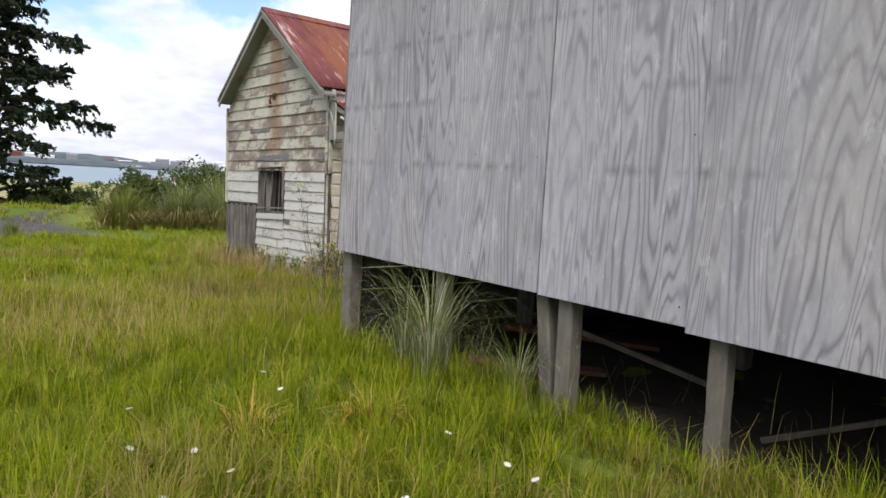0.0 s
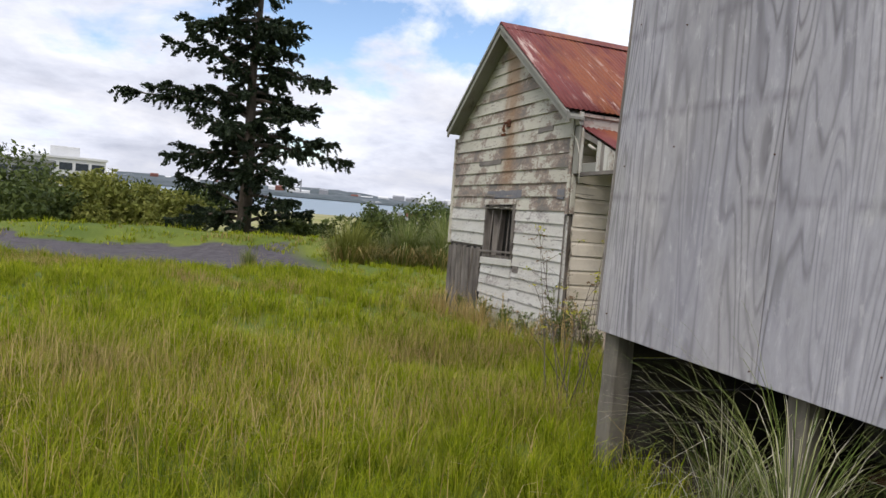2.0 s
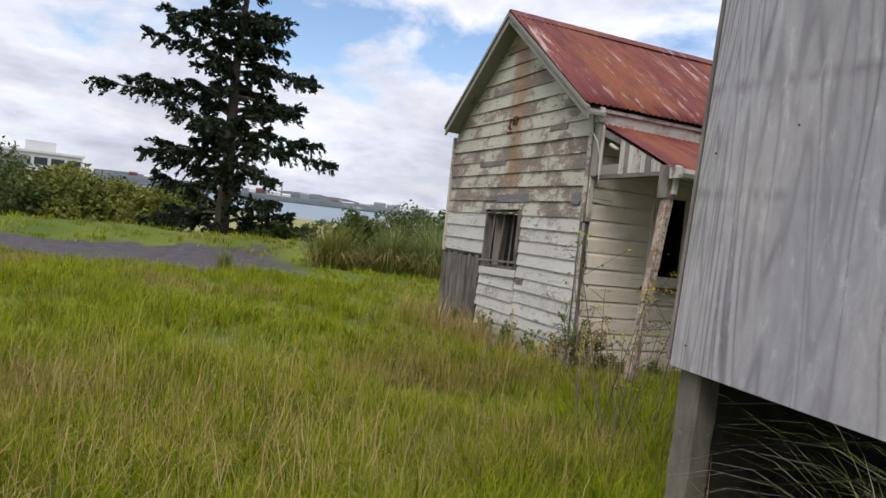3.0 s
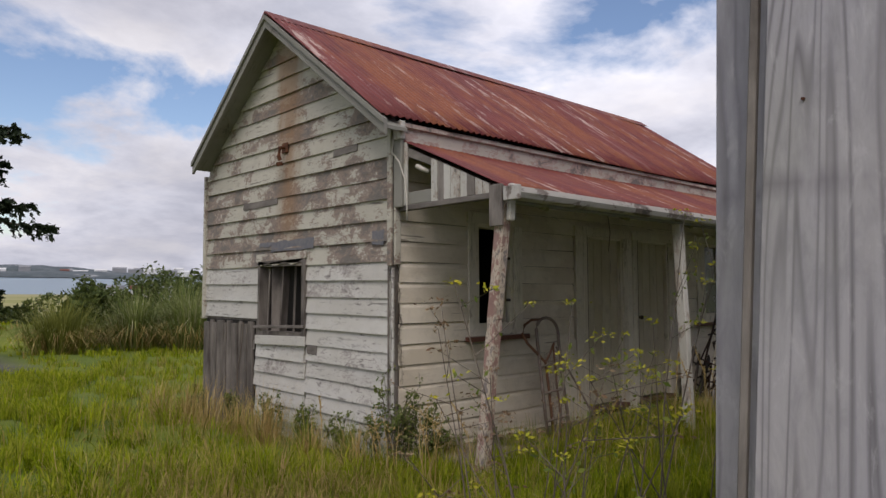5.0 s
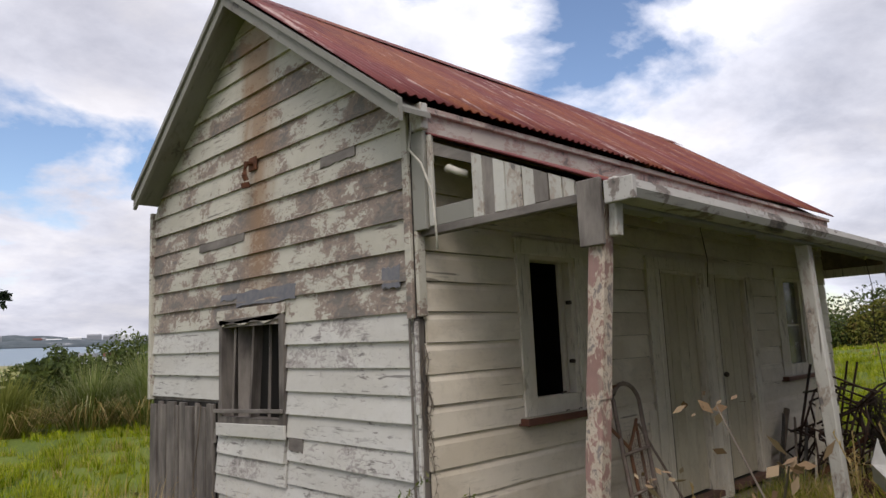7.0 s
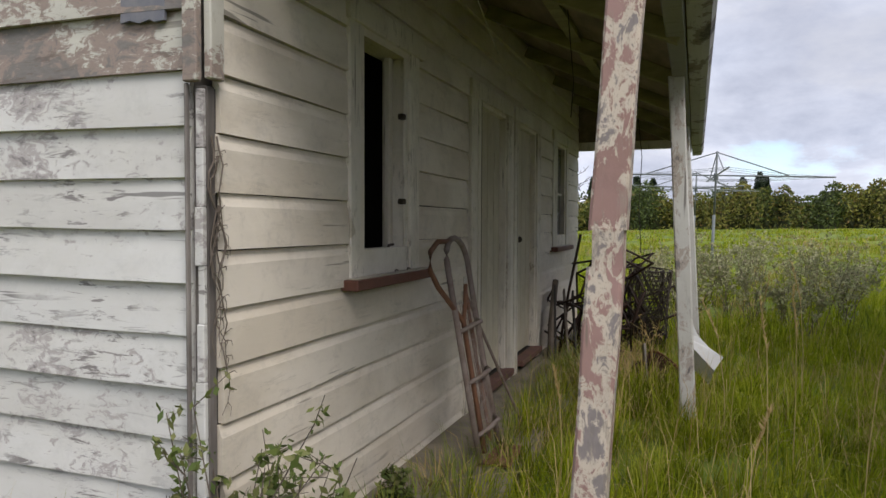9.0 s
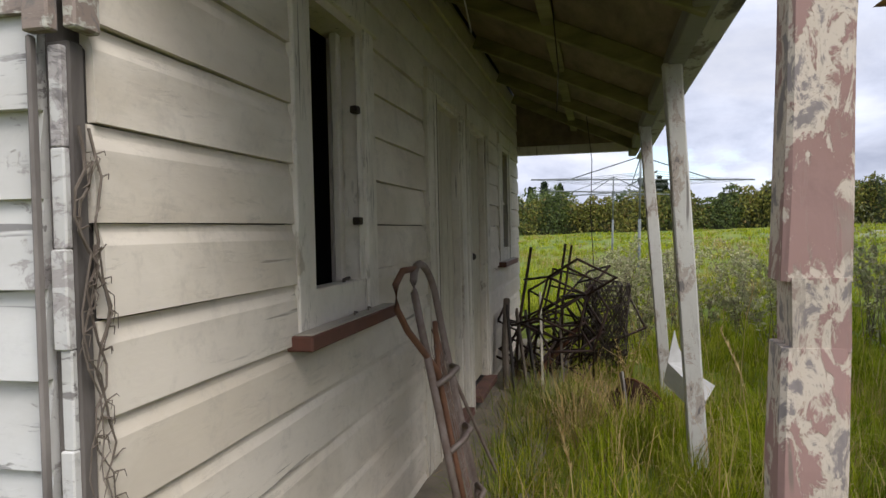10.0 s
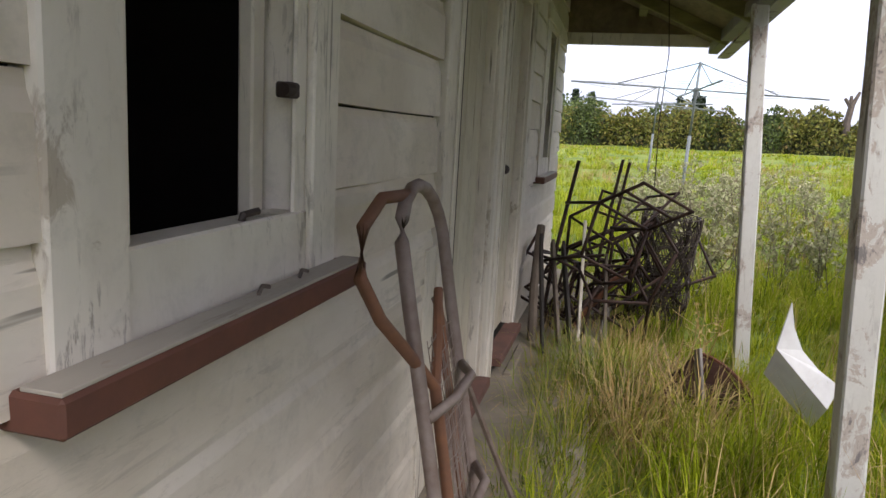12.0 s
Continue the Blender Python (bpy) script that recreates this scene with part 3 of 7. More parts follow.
def ground_mat():
    n = Nodes("rough_meadow_ground", 0.95)
    v = n.co()
    x, y = n.axis(v, 0), n.axis(v, 1)
    big, fine = n.noise(v, 0.35, 4, 0.6), n.noise(v, 14, 5, 0.7)
    grass = n.mix(n.ramp(big, (0.35, 0.0), (0.65, 1.0)), (0.10, 0.15, 0.018), (0.20, 0.24, 0.03))
    grass = n.mix(n.ramp(fine, (0.3, 0.0), (0.7, 0.6)), grass, (0.05, 0.065, 0.015))
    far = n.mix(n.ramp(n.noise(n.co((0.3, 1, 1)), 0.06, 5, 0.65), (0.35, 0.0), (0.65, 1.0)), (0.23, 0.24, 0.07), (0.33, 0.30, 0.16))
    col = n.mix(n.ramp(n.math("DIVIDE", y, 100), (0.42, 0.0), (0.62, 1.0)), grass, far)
    # the gravel track
    wob = n.math("MULTIPLY", n.math("SUBTRACT", n.noise(v, 0.22, 4, 0.6), 0.5), 9.0)
    mid = n.math("ABSOLUTE", n.math("SUBTRACT", n.math("ADD", y, n.math("ADD", wob, n.math("MULTIPLY", x, 0.12))), 25.9))
    band = n.math("MULTIPLY", n.ramp(n.math("DIVIDE", mid, 10), (0.40, 1.0), (0.45, 0.0)), n.ramp(n.math("DIVIDE", n.math("ADD", x, 20), 40), (0.635, 1.0), (0.66, 0.0)))
    gravel = n.mix(n.ramp(n.noise(v, 3.5, 6, 0.75), (0.3, 0.0), (0.7, 1.0)), (0.045, 0.040, 0.047), (0.125, 0.112, 0.12))
    col = n.mix(band, col, gravel)
    # the gravel of the field to the east
    mid2 = n.math("ABSOLUTE", n.math("SUBTRACT", n.math("ADD", x, n.math("MULTIPLY", wob, 0.4)), 41))
    band2 = n.math("MULTIPLY", n.ramp(n.math("DIVIDE", mid2, 10), (0.33, 1.0), (0.40, 0.0)), n.ramp(n.math("DIVIDE", n.math("ADD", y, 60), 100), (0.55, 1.0), (0.62, 0.0)))
    col = n.mix(n.math("MULTIPLY", band2, 0.8), col, (0.25, 0.24, 0.23))
    return n.done(col, fine, 0.6, 0.03)


def build_ground():
    s = axis_steps()
    xs, ys = np.concatenate([-s[:0:-1], s]) + 4, np.concatenate([-s[:0:-1], s]) + 6
    gx, gy = np.meshgrid(xs, ys)
    co = np.stack([gx, gy, ground_z(gx, gy)], -1).reshape(-1, 3)
    w, h = len(xs), len(ys)
    i = (np.arange(h - 1)[:, None] * w + np.arange(w - 1)[None, :]).ravel()
    me = bpy.data.meshes.new("ground")
    me.from_pydata(co, [], np.stack([i, i + 1, i + w + 1, i + w], -1).tolist())
    me.polygons.foreach_set("use_smooth", [True] * len(me.polygons))
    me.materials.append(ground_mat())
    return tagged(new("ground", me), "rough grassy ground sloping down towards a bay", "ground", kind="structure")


build_ground()

# ---- the boarded house on piles ----
HX, HY, HX2, HY2 = 3.81, 6.005, 13.2, -4.2      # west face, north face, east end, south end
HZ0, HZ1 = 0.752, 3.5


def build_house():
    h = thing("boarded_house", "old timber house on piles, boarded up with weathered grey plywood", "house")
    bm = B()
    box(bm, HX + 0.02, HY2, HZ0 + 0.03, HX + 0.14, HY - 0.02, HZ1)
    part("wall", bm, M_GREY_V, h, "bare timber wall behind plywood sheets")
    bm = B()
    box(bm, HX + 0.14, HY - 0.14, HZ0 + 0.03, HX2, HY - 0.02, HZ1)
    north = part("wall", bm, M_HOUSE_WHITE, h, "chalky white painted side wall")
    bm = B()
    box(bm, HX2 - 0.12, HY2, HZ0 + 0.03, HX2, HY - 0.14, HZ1)
    part("wall", bm, M_HOUSE_WHITE, h)
    bm = B()
    box(bm, HX + 0.14, HY2, HZ0 + 0.03, HX2 - 0.12, HY2 + 0.12, HZ1)
    part("wall", bm, M_HOUSE_WHITE, h)
    bm = B()
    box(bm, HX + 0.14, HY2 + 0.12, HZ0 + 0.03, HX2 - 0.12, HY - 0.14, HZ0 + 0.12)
    part("floor", bm, M_NEARBLACK, h)
    # plywood sheets of the west face, the nearer ones lapping over
    edges = [5.985, 4.787, 3.585, 2.552, 1.33, 0.12, -1.1, -2.3, -3.5, -4.22]
    for i, (a, b) in enumerate(zip(edges, edges[1:])):
        bm = B()
        lap, low = (0.016 if i >= 3 else 0.002 * (i % 2)), (0.0, 0.005, -0.004, -0.03, -0.03, -0.02, -0.03, -0.02, -0.03)[i]
        box(bm, HX - 0.018 - lap, b + (0.010 if i == 1 else 0.003), HZ0 + low, HX + 0.016 - lap * 0.9, a - 0.003, HZ1 - 0.05, 0.002)
        part("plywood_sheet", bm, M_PLY, h)
    for i, y in enumerate((5.9, 5.47, 4.82, 4.23, 3.66, 2.60)):
        for j in range(3):
            bm = B()
            z = 0.86 + j * 0.83 + 0.11 * math.sin(i * 5.0 + j * 3.0)
            o = 0.034 if y < 2.55 else 0.02
            tube(bm, [(HX - o - 0.003, y, z), (HX - o + 0.012, y, z)], 0.004, 7)
            part("nail", bm, M_RUST, h)
    # corner boards
    bm = B()
    box(bm, HX + 0.165, HY - 0.018, HZ0 - 0.02, HX + 0.205, HY + 0.153, HZ1, 0.004)
    part("corner_board", bm, M_PLY, h)
    bm = B()
    box(bm, HX + 0.207, HY - 0.018, HZ0 - 0.02, HX + 0.30, HY + 0.12, HZ1, 0.004)
    part("corner_board", bm, M_HOUSE_WHITE, h)
    bm = B()
    box(bm, HX - 0.006, HY + 0.003, HZ0 + 0.02, HX + 0.016, HY + 0.022, HZ1, 0.004)
    part("corner_batten", bm, M_GREY_V, h)
    # north face: boards with cover strips, a boarded window and a grey sheet low down
    for x in np.arange(HX + 0.9, HX2 - 0.2, 0.62):
        bm = B()
        box(bm, x, HY - 0.018, HZ0 + 0.03, x + 0.05, HY + 0.008, HZ1, 0.003)
        part("cover_strip", bm, M_HOUSE_WHITE, h)
    bm = B()
    box(bm, HX2 - 0.16, HY - 0.018, -0.2, HX2 + 0.03, HY + 0.03, HZ1, 0.004)
    part("corner_board", bm, M_HOUSE_WHITE, h)
    bm = B()
    box(bm, 10.9, HY + 0.010, 2.35, 12.7, HY + 0.035, 3.4, 0.003)
    part("window_board", bm, M_PLY, h, "plywood nailed over a window")
    bm = B()
    box(bm, 8.2, HY - 0.016, -0.25, 12.35, HY + 0.022, 1.55, 0.003)
    part("base_sheet", bm, M_HOUSE_WHITE, h)
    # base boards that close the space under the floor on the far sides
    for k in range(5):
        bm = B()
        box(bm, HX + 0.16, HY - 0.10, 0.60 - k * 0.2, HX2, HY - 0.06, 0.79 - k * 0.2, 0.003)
        part("base_board", bm, M_NEARBLACK, h)
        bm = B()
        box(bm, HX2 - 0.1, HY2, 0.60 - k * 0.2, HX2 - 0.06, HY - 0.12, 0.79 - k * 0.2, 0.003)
        part("base_board", bm, M_NEARBLACK, h)
    # roof, mostly out of sight
    bm = B()
    prism(bm, [(HX - 0.3, HY2 - 0.3, HZ1), (HX - 0.3, HY + 0.3, HZ1), (HX - 0.3, (HY + HY2) / 2, HZ1 + 0.7)],
          [(HX2 + 0.3, HY2 - 0.3, HZ1), (HX2 + 0.3, HY + 0.3, HZ1), (HX2 + 0.3, (HY + HY2) / 2, HZ1 + 0.7)])
    part("roof", bm, M_IRON, h)
    # piles: (x, y, width, lean)
    piles = [(3.91, 5.91, 0.13, 0.0), (3.90, 4.61, 0.105, -0.02), (3.90, 3.60, 0.10, -0.11), (3.89, 3.39, 0.115, -0.02), (3.89, 2.40, 0.10, -0.02),
             (3.90, 1.0, 0.14, 0), (3.9, -0.5, 0.14, 0), (3.9, -2.0, 0.14, 0), (3.9, -4.0, 0.14, 0)]
    piles += [(x, y, 0.14, 0) for x in (6.1, 8.5, 10.9, 13.0) for y in (5.85, 3.4, 0.8, -1.8, -4.0)]
    for x, y, w, lean in piles:
        bm = B()
        g = float(ground_z(x, y)) - 0.15
        upright(bm, (x, y + lean, g), (x, y, HZ0 + 0.04), w)
        part("foundation_post", bm, M_PILE, h)
    # the end of the house leans in a little
    for ob in h.children:
        for v in ob.data.vertices:
            if v.co.y > 5.8 and v.co.x < 3.96 and v.co.z > HZ0:
                v.co.y -= 0.027 * (v.co.z - HZ0)
    return h


build_house()


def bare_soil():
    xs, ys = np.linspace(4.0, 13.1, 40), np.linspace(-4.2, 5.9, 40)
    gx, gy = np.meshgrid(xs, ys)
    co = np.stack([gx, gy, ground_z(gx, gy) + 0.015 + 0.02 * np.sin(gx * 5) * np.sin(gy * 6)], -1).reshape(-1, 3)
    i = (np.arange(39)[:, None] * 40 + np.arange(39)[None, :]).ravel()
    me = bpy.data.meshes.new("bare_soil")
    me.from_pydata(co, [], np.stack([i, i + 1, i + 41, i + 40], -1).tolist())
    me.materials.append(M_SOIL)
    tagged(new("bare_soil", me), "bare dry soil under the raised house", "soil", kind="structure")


bare_soil()

# ---- the cottage ----
GX, GY0, GY1, WX2 = 6.03, 10.08, 13.93, 13.10          # gable face, side walls, far end
RIDGE_Y, RIDGE_Z, EAVE_Z, BASE_Z = 11.99, 4.515, 3.05, -0.05
SLOPE = (RIDGE_Z - EAVE_Z) / (RIDGE_Y - 9.97)
cottage = thing("cottage", "derelict weatherboard cottage with flaking white paint and a rusty red roof", "house", SAG)


def wall_block(bm, x0, y0, z0, x1, y1, z1, holes, axis):
    """A wall with openings: holes as (u0, u1, z0, z1) along axis 0 or 1."""
    us = sorted({(x0, y0)[axis], (x1, y1)[axis], *[h[0] for h in holes], *[h[1] for h in holes]})
    for a, b in zip(us, us[1:]):
        zs, cut = [(z0, z1)], [h for h in holes if h[0] < (a + b) / 2 < h[1]]
        for h in cut:
            zs = [q for p in zs for q in ((p[0], min(p[1], h[2])), (max(p[0], h[3]), p[1])) if q[1] - q[0] > 0.001]
        for p, q in zs:
            box(bm, a if axis == 0 else x0, a if axis == 1 else y0, p, b if axis == 0 else x1, b if axis == 1 else y1, q)


G_WIN = (11.49, 12.49, 1.02, 1.85)                       # the broken gable window
WIN1, WIN2 = (7.075, 7.60, 1.10, 2.16), (11.62, 12.16, 1.10, 2.16)
DOOR1, DOOR2 = (8.86, 9.56, 0.18, 2.13), (9.90, 10.62, 0.18, 2.13)

bm = B()
wall_block(bm, GX + 0.03, GY0 + 0.03, BASE_Z, GX + 0.13, GY1, EAVE_Z, [G_WIN], 1)
prism(bm, [(GX + 0.03, GY0 + 0.03, EAVE_Z), (GX + 0.03, GY1, EAVE_Z), (GX + 0.03, RIDGE_Y, RIDGE_Z - 0.12)],
      [(GX + 0.13, GY0 + 0.03, EAVE_Z), (GX + 0.13, GY1, EAVE_Z), (GX + 0.13, RIDGE_Y, RIDGE_Z - 0.12)])
gable_wall = part("gable_wall", bm, M_GREY_V, cottage, "gable wall of bare grey timber under the boards")
bm = B()
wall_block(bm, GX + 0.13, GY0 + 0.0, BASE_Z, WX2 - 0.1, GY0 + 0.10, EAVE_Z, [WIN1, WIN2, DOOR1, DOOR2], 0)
front_wall = part("front_wall", bm, M_UNLIT, cottage, "front wall under the verandah")
bm = B()
box(bm, GX + 0.13, GY1 - 0.1, BASE_Z, WX2 - 0.1, GY1, EAVE_Z)
part("back_wall", bm, M_GREY_V, cottage)
bm = B()
box(bm, WX2 - 0.1, GY0, BASE_Z, WX2, GY1, EAVE_Z)
prism(bm, [(WX2 - 0.1, GY0, EAVE_Z), (WX2 - 0.1, GY1, EAVE_Z), (WX2 - 0.1, RIDGE_Y, RIDGE_Z - 0.12)],
      [(WX2, GY0, EAVE_Z), (WX2, GY1, EAVE_Z), (WX2, RIDGE_Y, RIDGE_Z - 0.12)])
part("end_wall", bm, M_CREAM, cottage)
# floor and ceiling coloured near-black for an unlit inside
bm = B()
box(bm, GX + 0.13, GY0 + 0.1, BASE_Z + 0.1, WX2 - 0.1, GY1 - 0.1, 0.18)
part("floor", bm, M_UNLIT, cottage)
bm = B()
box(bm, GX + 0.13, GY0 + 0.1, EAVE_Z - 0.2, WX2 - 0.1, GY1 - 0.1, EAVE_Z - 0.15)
part("ceiling", bm, M_UNLIT, cottage)


def corrugated(x0, x1, low, high, pitch=0.076, amp=0.009, thick=0.004):
    """A corrugated sheet: from x0 to x1, from its low edge (y, z) to its high edge (y, z)."""
    bm = B()
    d = Vector((0, high[0] - low[0], high[1] - low[1]))
    nrm = Vector((0, -d.z, d.y)).normalized() * (1 if d.y > 0 else -1)
    cols, seg = int((x1 - x0) / pitch * 6) + 1, 5
    rows = [[], []]
    rnd = random.Random(5)
    sheet_w = 0.76
    lift = [rnd.uniform(0, 0.006) for _ in range(40)]
    drop = [rnd.uniform(-0.02, 0.02) for _ in range(40)]
    for i in range(cols):
        x = x0 + (x1 - x0) * i / (cols - 1)
        k = int((x - x0) / sheet_w)
        off = amp * math.sin((x - x0) / pitch * math.tau) + lift[k]
        for side in (0, 1):
            col = []
            for j in range(seg + 1):
                f = j / seg
                sag = 0.012 * math.sin(x * 1.1 + f * 2.0)
                p = Vector((x, low[0], low[1])) + d * (f if j else drop[k] / d.length) + nrm * (off + sag - side * thick)
                col.append(bm.verts.new(p))
            rows[side].append(col)
    for i in range(cols - 1):
        for j in range(seg):
            a, b = rows[0][i], rows[0][i + 1]
            bm.faces.new((a[j], b[j], b[j + 1], a[j + 1]))
            a, b = rows[1][i], rows[1][i + 1]
            bm.faces.new((a[j + 1], b[j + 1], b[j], a[j]))
        bm.faces.new((rows[0][i][0], rows[1][i][0], rows[1][i + 1][0], rows[0][i + 1][0]))
    return bm


RX0, RX1, N_Y = 5.79, 13.24, 13.87
E_Y, E_Z = 9.90, RIDGE_Z - SLOPE * (RIDGE_Y - 9.90)
part("roof_sheet", corrugated(RX0, RX1, (E_Y, E_Z), (RIDGE_Y, RIDGE_Z)), M_IRON, cottage, "rusty red corrugated iron roof", True)
part("roof_sheet", corrugated(RX0, RX1, (N_Y, RIDGE_Z - SLOPE * (N_Y - RIDGE_Y)), (RIDGE_Y, RIDGE_Z)), M_IRON, cottage, "", True)
bm = B()
prism(bm, [(RX0, RIDGE_Y - 0.15, RIDGE_Z - 0.085), (RX0, RIDGE_Y, RIDGE_Z + 0.03), (RX0, RIDGE_Y + 0.15, RIDGE_Z - 0.085), (RX0, RIDGE_Y, RIDGE_Z + 0.005)],
      [(RX1, RIDGE_Y - 0.15, RIDGE_Z - 0.085), (RX1, RIDGE_Y, RIDGE_Z + 0.03), (RX1, RIDGE_Y + 0.15, RIDGE_Z - 0.085), (RX1, RIDGE_Y, RIDGE_Z + 0.005)])
part("ridge_cap", bm, M_IRON, cottage)
# barge boards and soffit of the gable
for s in (-1, 1):
    def gp(x, out, drop, s=s):
        y = RIDGE_Y + s * out
        return (x, y, RIDGE_Z - SLOPE * out - drop)
    for name, x0, x1, d0, d1, m in (("barge_board", RX0 + 0.01, RX0 + 0.04, 0.02, 0.155, M_BARGE), ("barge_mould", RX0 - 0.012, RX0 + 0.008, 0.012, 0.06, M_BARGE),
                                    ("soffit", RX0 + 0.042, GX + 0.02, 0.07, 0.10, M_BARGE)):
        bm = B()
        o = RIDGE_Y - E_Y + 0.02 if s < 0 else N_Y - RIDGE_Y - 0.01
        prism(bm, [gp(x0, 0, d0), gp(x0, o, d0), gp(x0, o, d1), gp(x0, 0, d1)], [gp(x1, 0, d0), gp(x1, o, d0), gp(x1, o, d1), gp(x1, 0, d1)])
        part(name, bm, m, cottage)

# verandah roof
V_Y, V_Z, VT_Y, VT_Z = 8.665, 2.235, 10.02, 2.835
part("verandah_roof", corrugated(6.06, 13.16, (V_Y, V_Z), (VT_Y, VT_Z)), M_IRON, cottage, "rusty red corrugated iron verandah roof", True)
vs = (VT_Z - V_Z) / (VT_Y - V_Y)


def vz(y):
    return V_Z + vs * (y - V_Y)


bm = B()
prism(bm, [(6.10, 8.70, vz(8.70) - 0.035), (6.10, 9.99, vz(9.99) - 0.035), (6.10, 9.99, vz(9.99) - 0.05), (6.10, 8.70, vz(8.70) - 0.05)],
      [(13.14, 8.70, vz(8.70) - 0.035), (13.14, 9.99, vz(9.99) - 0.035), (13.14, 9.99, vz(9.99) - 0.05), (13.14, 8.70, vz(8.70) - 0.05)])
part("sarking", bm, M_UNDER, cottage, "stained board lining under the verandah roof")
for x in (6.55, 7.7, 8.85, 10.0, 11.2, 12.3):
    bm = B()
    beam(bm, (x, 8.74, vz(8.74) - 0.10), (x, 10.0, vz(10.0) - 0.10), 0.05, 0.09, 0.004)
    part("rafter", bm, M_RAFTER, cottage)
bm = B()
beam(bm, (6.13, 9.4, vz(9.4) - 0.075), (13.1, 9.4, vz(9.4) - 0.075), 0.07, 0.045)
part("purlin", bm, M_RAFTER, cottage)
bm = B()
beam(bm, (6.13, 8.765, 2.20), (13.13, 8.765, 2.20), 0.085, 0.085, 0.006)
part("verandah_beam", bm, M_BARGE, cottage, "timber beam along the verandah edge")
bm = B()
beam(bm, (13.09, 8.72, 2.262), (13.09, 10.077, 2.262), 0.05, 0.105, 0.005)
part("end_beam", bm, M_TRIM, cottage)
bm = B()
ring = [(8.655, 2.262), (8.605, 2.262), (8.595, 2.22), (8.615, 2.182), (8.65, 2.175), (8.715, 2.175), (8.715, 2.195), (8.65, 2.195), (8.62, 2.21), (8.615, 2.245)]
# it sags towards its far end
rows = [[bm.verts.new((u, y, z - 0.05 * ((u - 6.05) / 7.3) ** 3)) for y, z in ring] for u in np.linspace(6.05, 13.2, 12)]
for p, q in zip(rows, rows[1:]):
    for i in range(len(ring)):
        bm.faces.new((p[i], p[(i + 1) % len(ring)], q[(i + 1) % len(ring)], q[i]))
bm.faces.new(rows[0][::-1])
bm.faces.new(rows[-1])
part("gutter", bm, M_GUTTER, cottage, "dirty white gutter with moss")
# fascia over the verandah roof
bm = B()
box(bm, 6.05, 9.955, 2.80, 13.14, 9.985, 2.99, 0.004)
part("fascia", bm, M_FASCIA, cottage, "flaking fascia board between the two roofs")
bm = B()
box(bm, 6.03, 9.925, 2.935, 13.14, 9.953, 2.975, 0.006)
part("fascia_mould", bm, M_FASCIA, cottage)
bm = B()
box(bm, 6.0, 9.915, 2.83, 6.06, 10.02, 2.99, 0.006)
part("fascia_end", bm, M_POST, cottage)

# verandah posts
def post(name, foot, top, w, mat, label):
    bm = B()
    upright(bm, foot, top, w)
    return part(name, bm, mat, cottage, label)


# the leaning post has a notch cut into one side
bm = B()
p_foot, p_top = Vector((5.95, 8.935, -0.1)), Vector((6.13, 8.82, 2.20))
p_a, p_b = p_foot.lerp(p_top, 1.30 / 2.3), p_foot.lerp(p_top, 1.39 / 2.3)
upright(bm, p_foot, p_a, 0.088)
box(bm, p_a.x - 0.041, p_a.y - 0.043, p_a.z - 0.005, p_a.x + 0.043, p_a.y + 0.030, p_b.z + 0.005)
upright(bm, p_b, p_top, 0.088)
part("verandah_post", bm, M_POST_RED, cottage, "leaning verandah post with flaking pink paint")
post("verandah_post", (8.58, 8.675, -0.1), (8.63, 8.785, 2.165), 0.088, M_POST, "verandah post with flaking white paint")
post("verandah_post", (10.74, 8.635, -0.1), (10.81, 8.775, 2.165), 0.088, M_POST, "verandah post with flaking white paint")


# weatherboards
def board(bm, place, u0, u1, z0, ex, u0t=None, u1t=None, style="bevel", seed=0):
    """One weatherboard from u0 to u1; place(u, n, z) puts it on its wall."""
    if style == "bevel":
        prof = [(0, 0.001), (0, 0.034), (ex * 0.5, 0.024), (ex + 0.012, 0.011), (ex + 0.012, 0.001)]
    else:
        prof = [(0, 0.001), (0, 0.033), (ex * 0.74, 0.029), (ex - 0.022, 0.0205), (ex - 0.004, 0.0185), (ex - 0.003, 0.001)]
    rnd = random.Random(seed)
    u0t, u1t = u0 if u0t is None else u0t, u1 if u1t is None else u1t
    k = max(1, int(abs(u1 - u0) / 0.3))
    wob, cup = rnd.uniform(-0.003, 0.003), rnd.uniform(-0.002, 0.004)
    rings = []
    for i in range(k + 1):
        f = i / k
        drop = rnd.uniform(-0.0025, 0.0025) + wob * (f - 0.5) * 2
        out = rnd.uniform(-0.0015, 0.002) + cup
        ring = []
        for z, n in prof:
            t = z / ex
            a, b = u0 + (u0t - u0) * t, u1 + (u1t - u1) * t
            ring.append(bm.verts.new(place(a + (b - a) * f, n + (out if n > 0.002 else 0), z0 + z + (drop if t < 0.9 else 0))))
        rings.append(ring)
    m = len(prof)
    for a, b in zip(rings, rings[1:]):
        for j in range(m):
            bm.faces.new((a[j], a[(j + 1) % m], b[(j + 1) % m], b[j]))
    bm.faces.new(rings[0])
    bm.faces.new(rings[-1][::-1])


def on_gable(u, n, z):
    return (GX + 0.03 - n, u, z)


def on_front(u, n, z):
    return (u, GY0 - n, z)


def slope_u(z):
    """Half width of the gable under the barge boards at height z."""
    return min(RIDGE_Y - GY0 + 0.02, max(0.02, (RIDGE_Z - 0.10 - z) / SLOPE))


def gable_board(a, b, z, ex, mat, seed, a_t=None, b_t=None):
    """A board of the gable; the courses climb a little towards the bay."""
    bm = B()
    board(bm, lambda u, n, h: on_gable(u, n, h + 0.012 * (u - 10.1)), a, b, z, ex, a_t, b_t, seed=seed)
    return part("weatherboard", bm, mat, gable_wall)


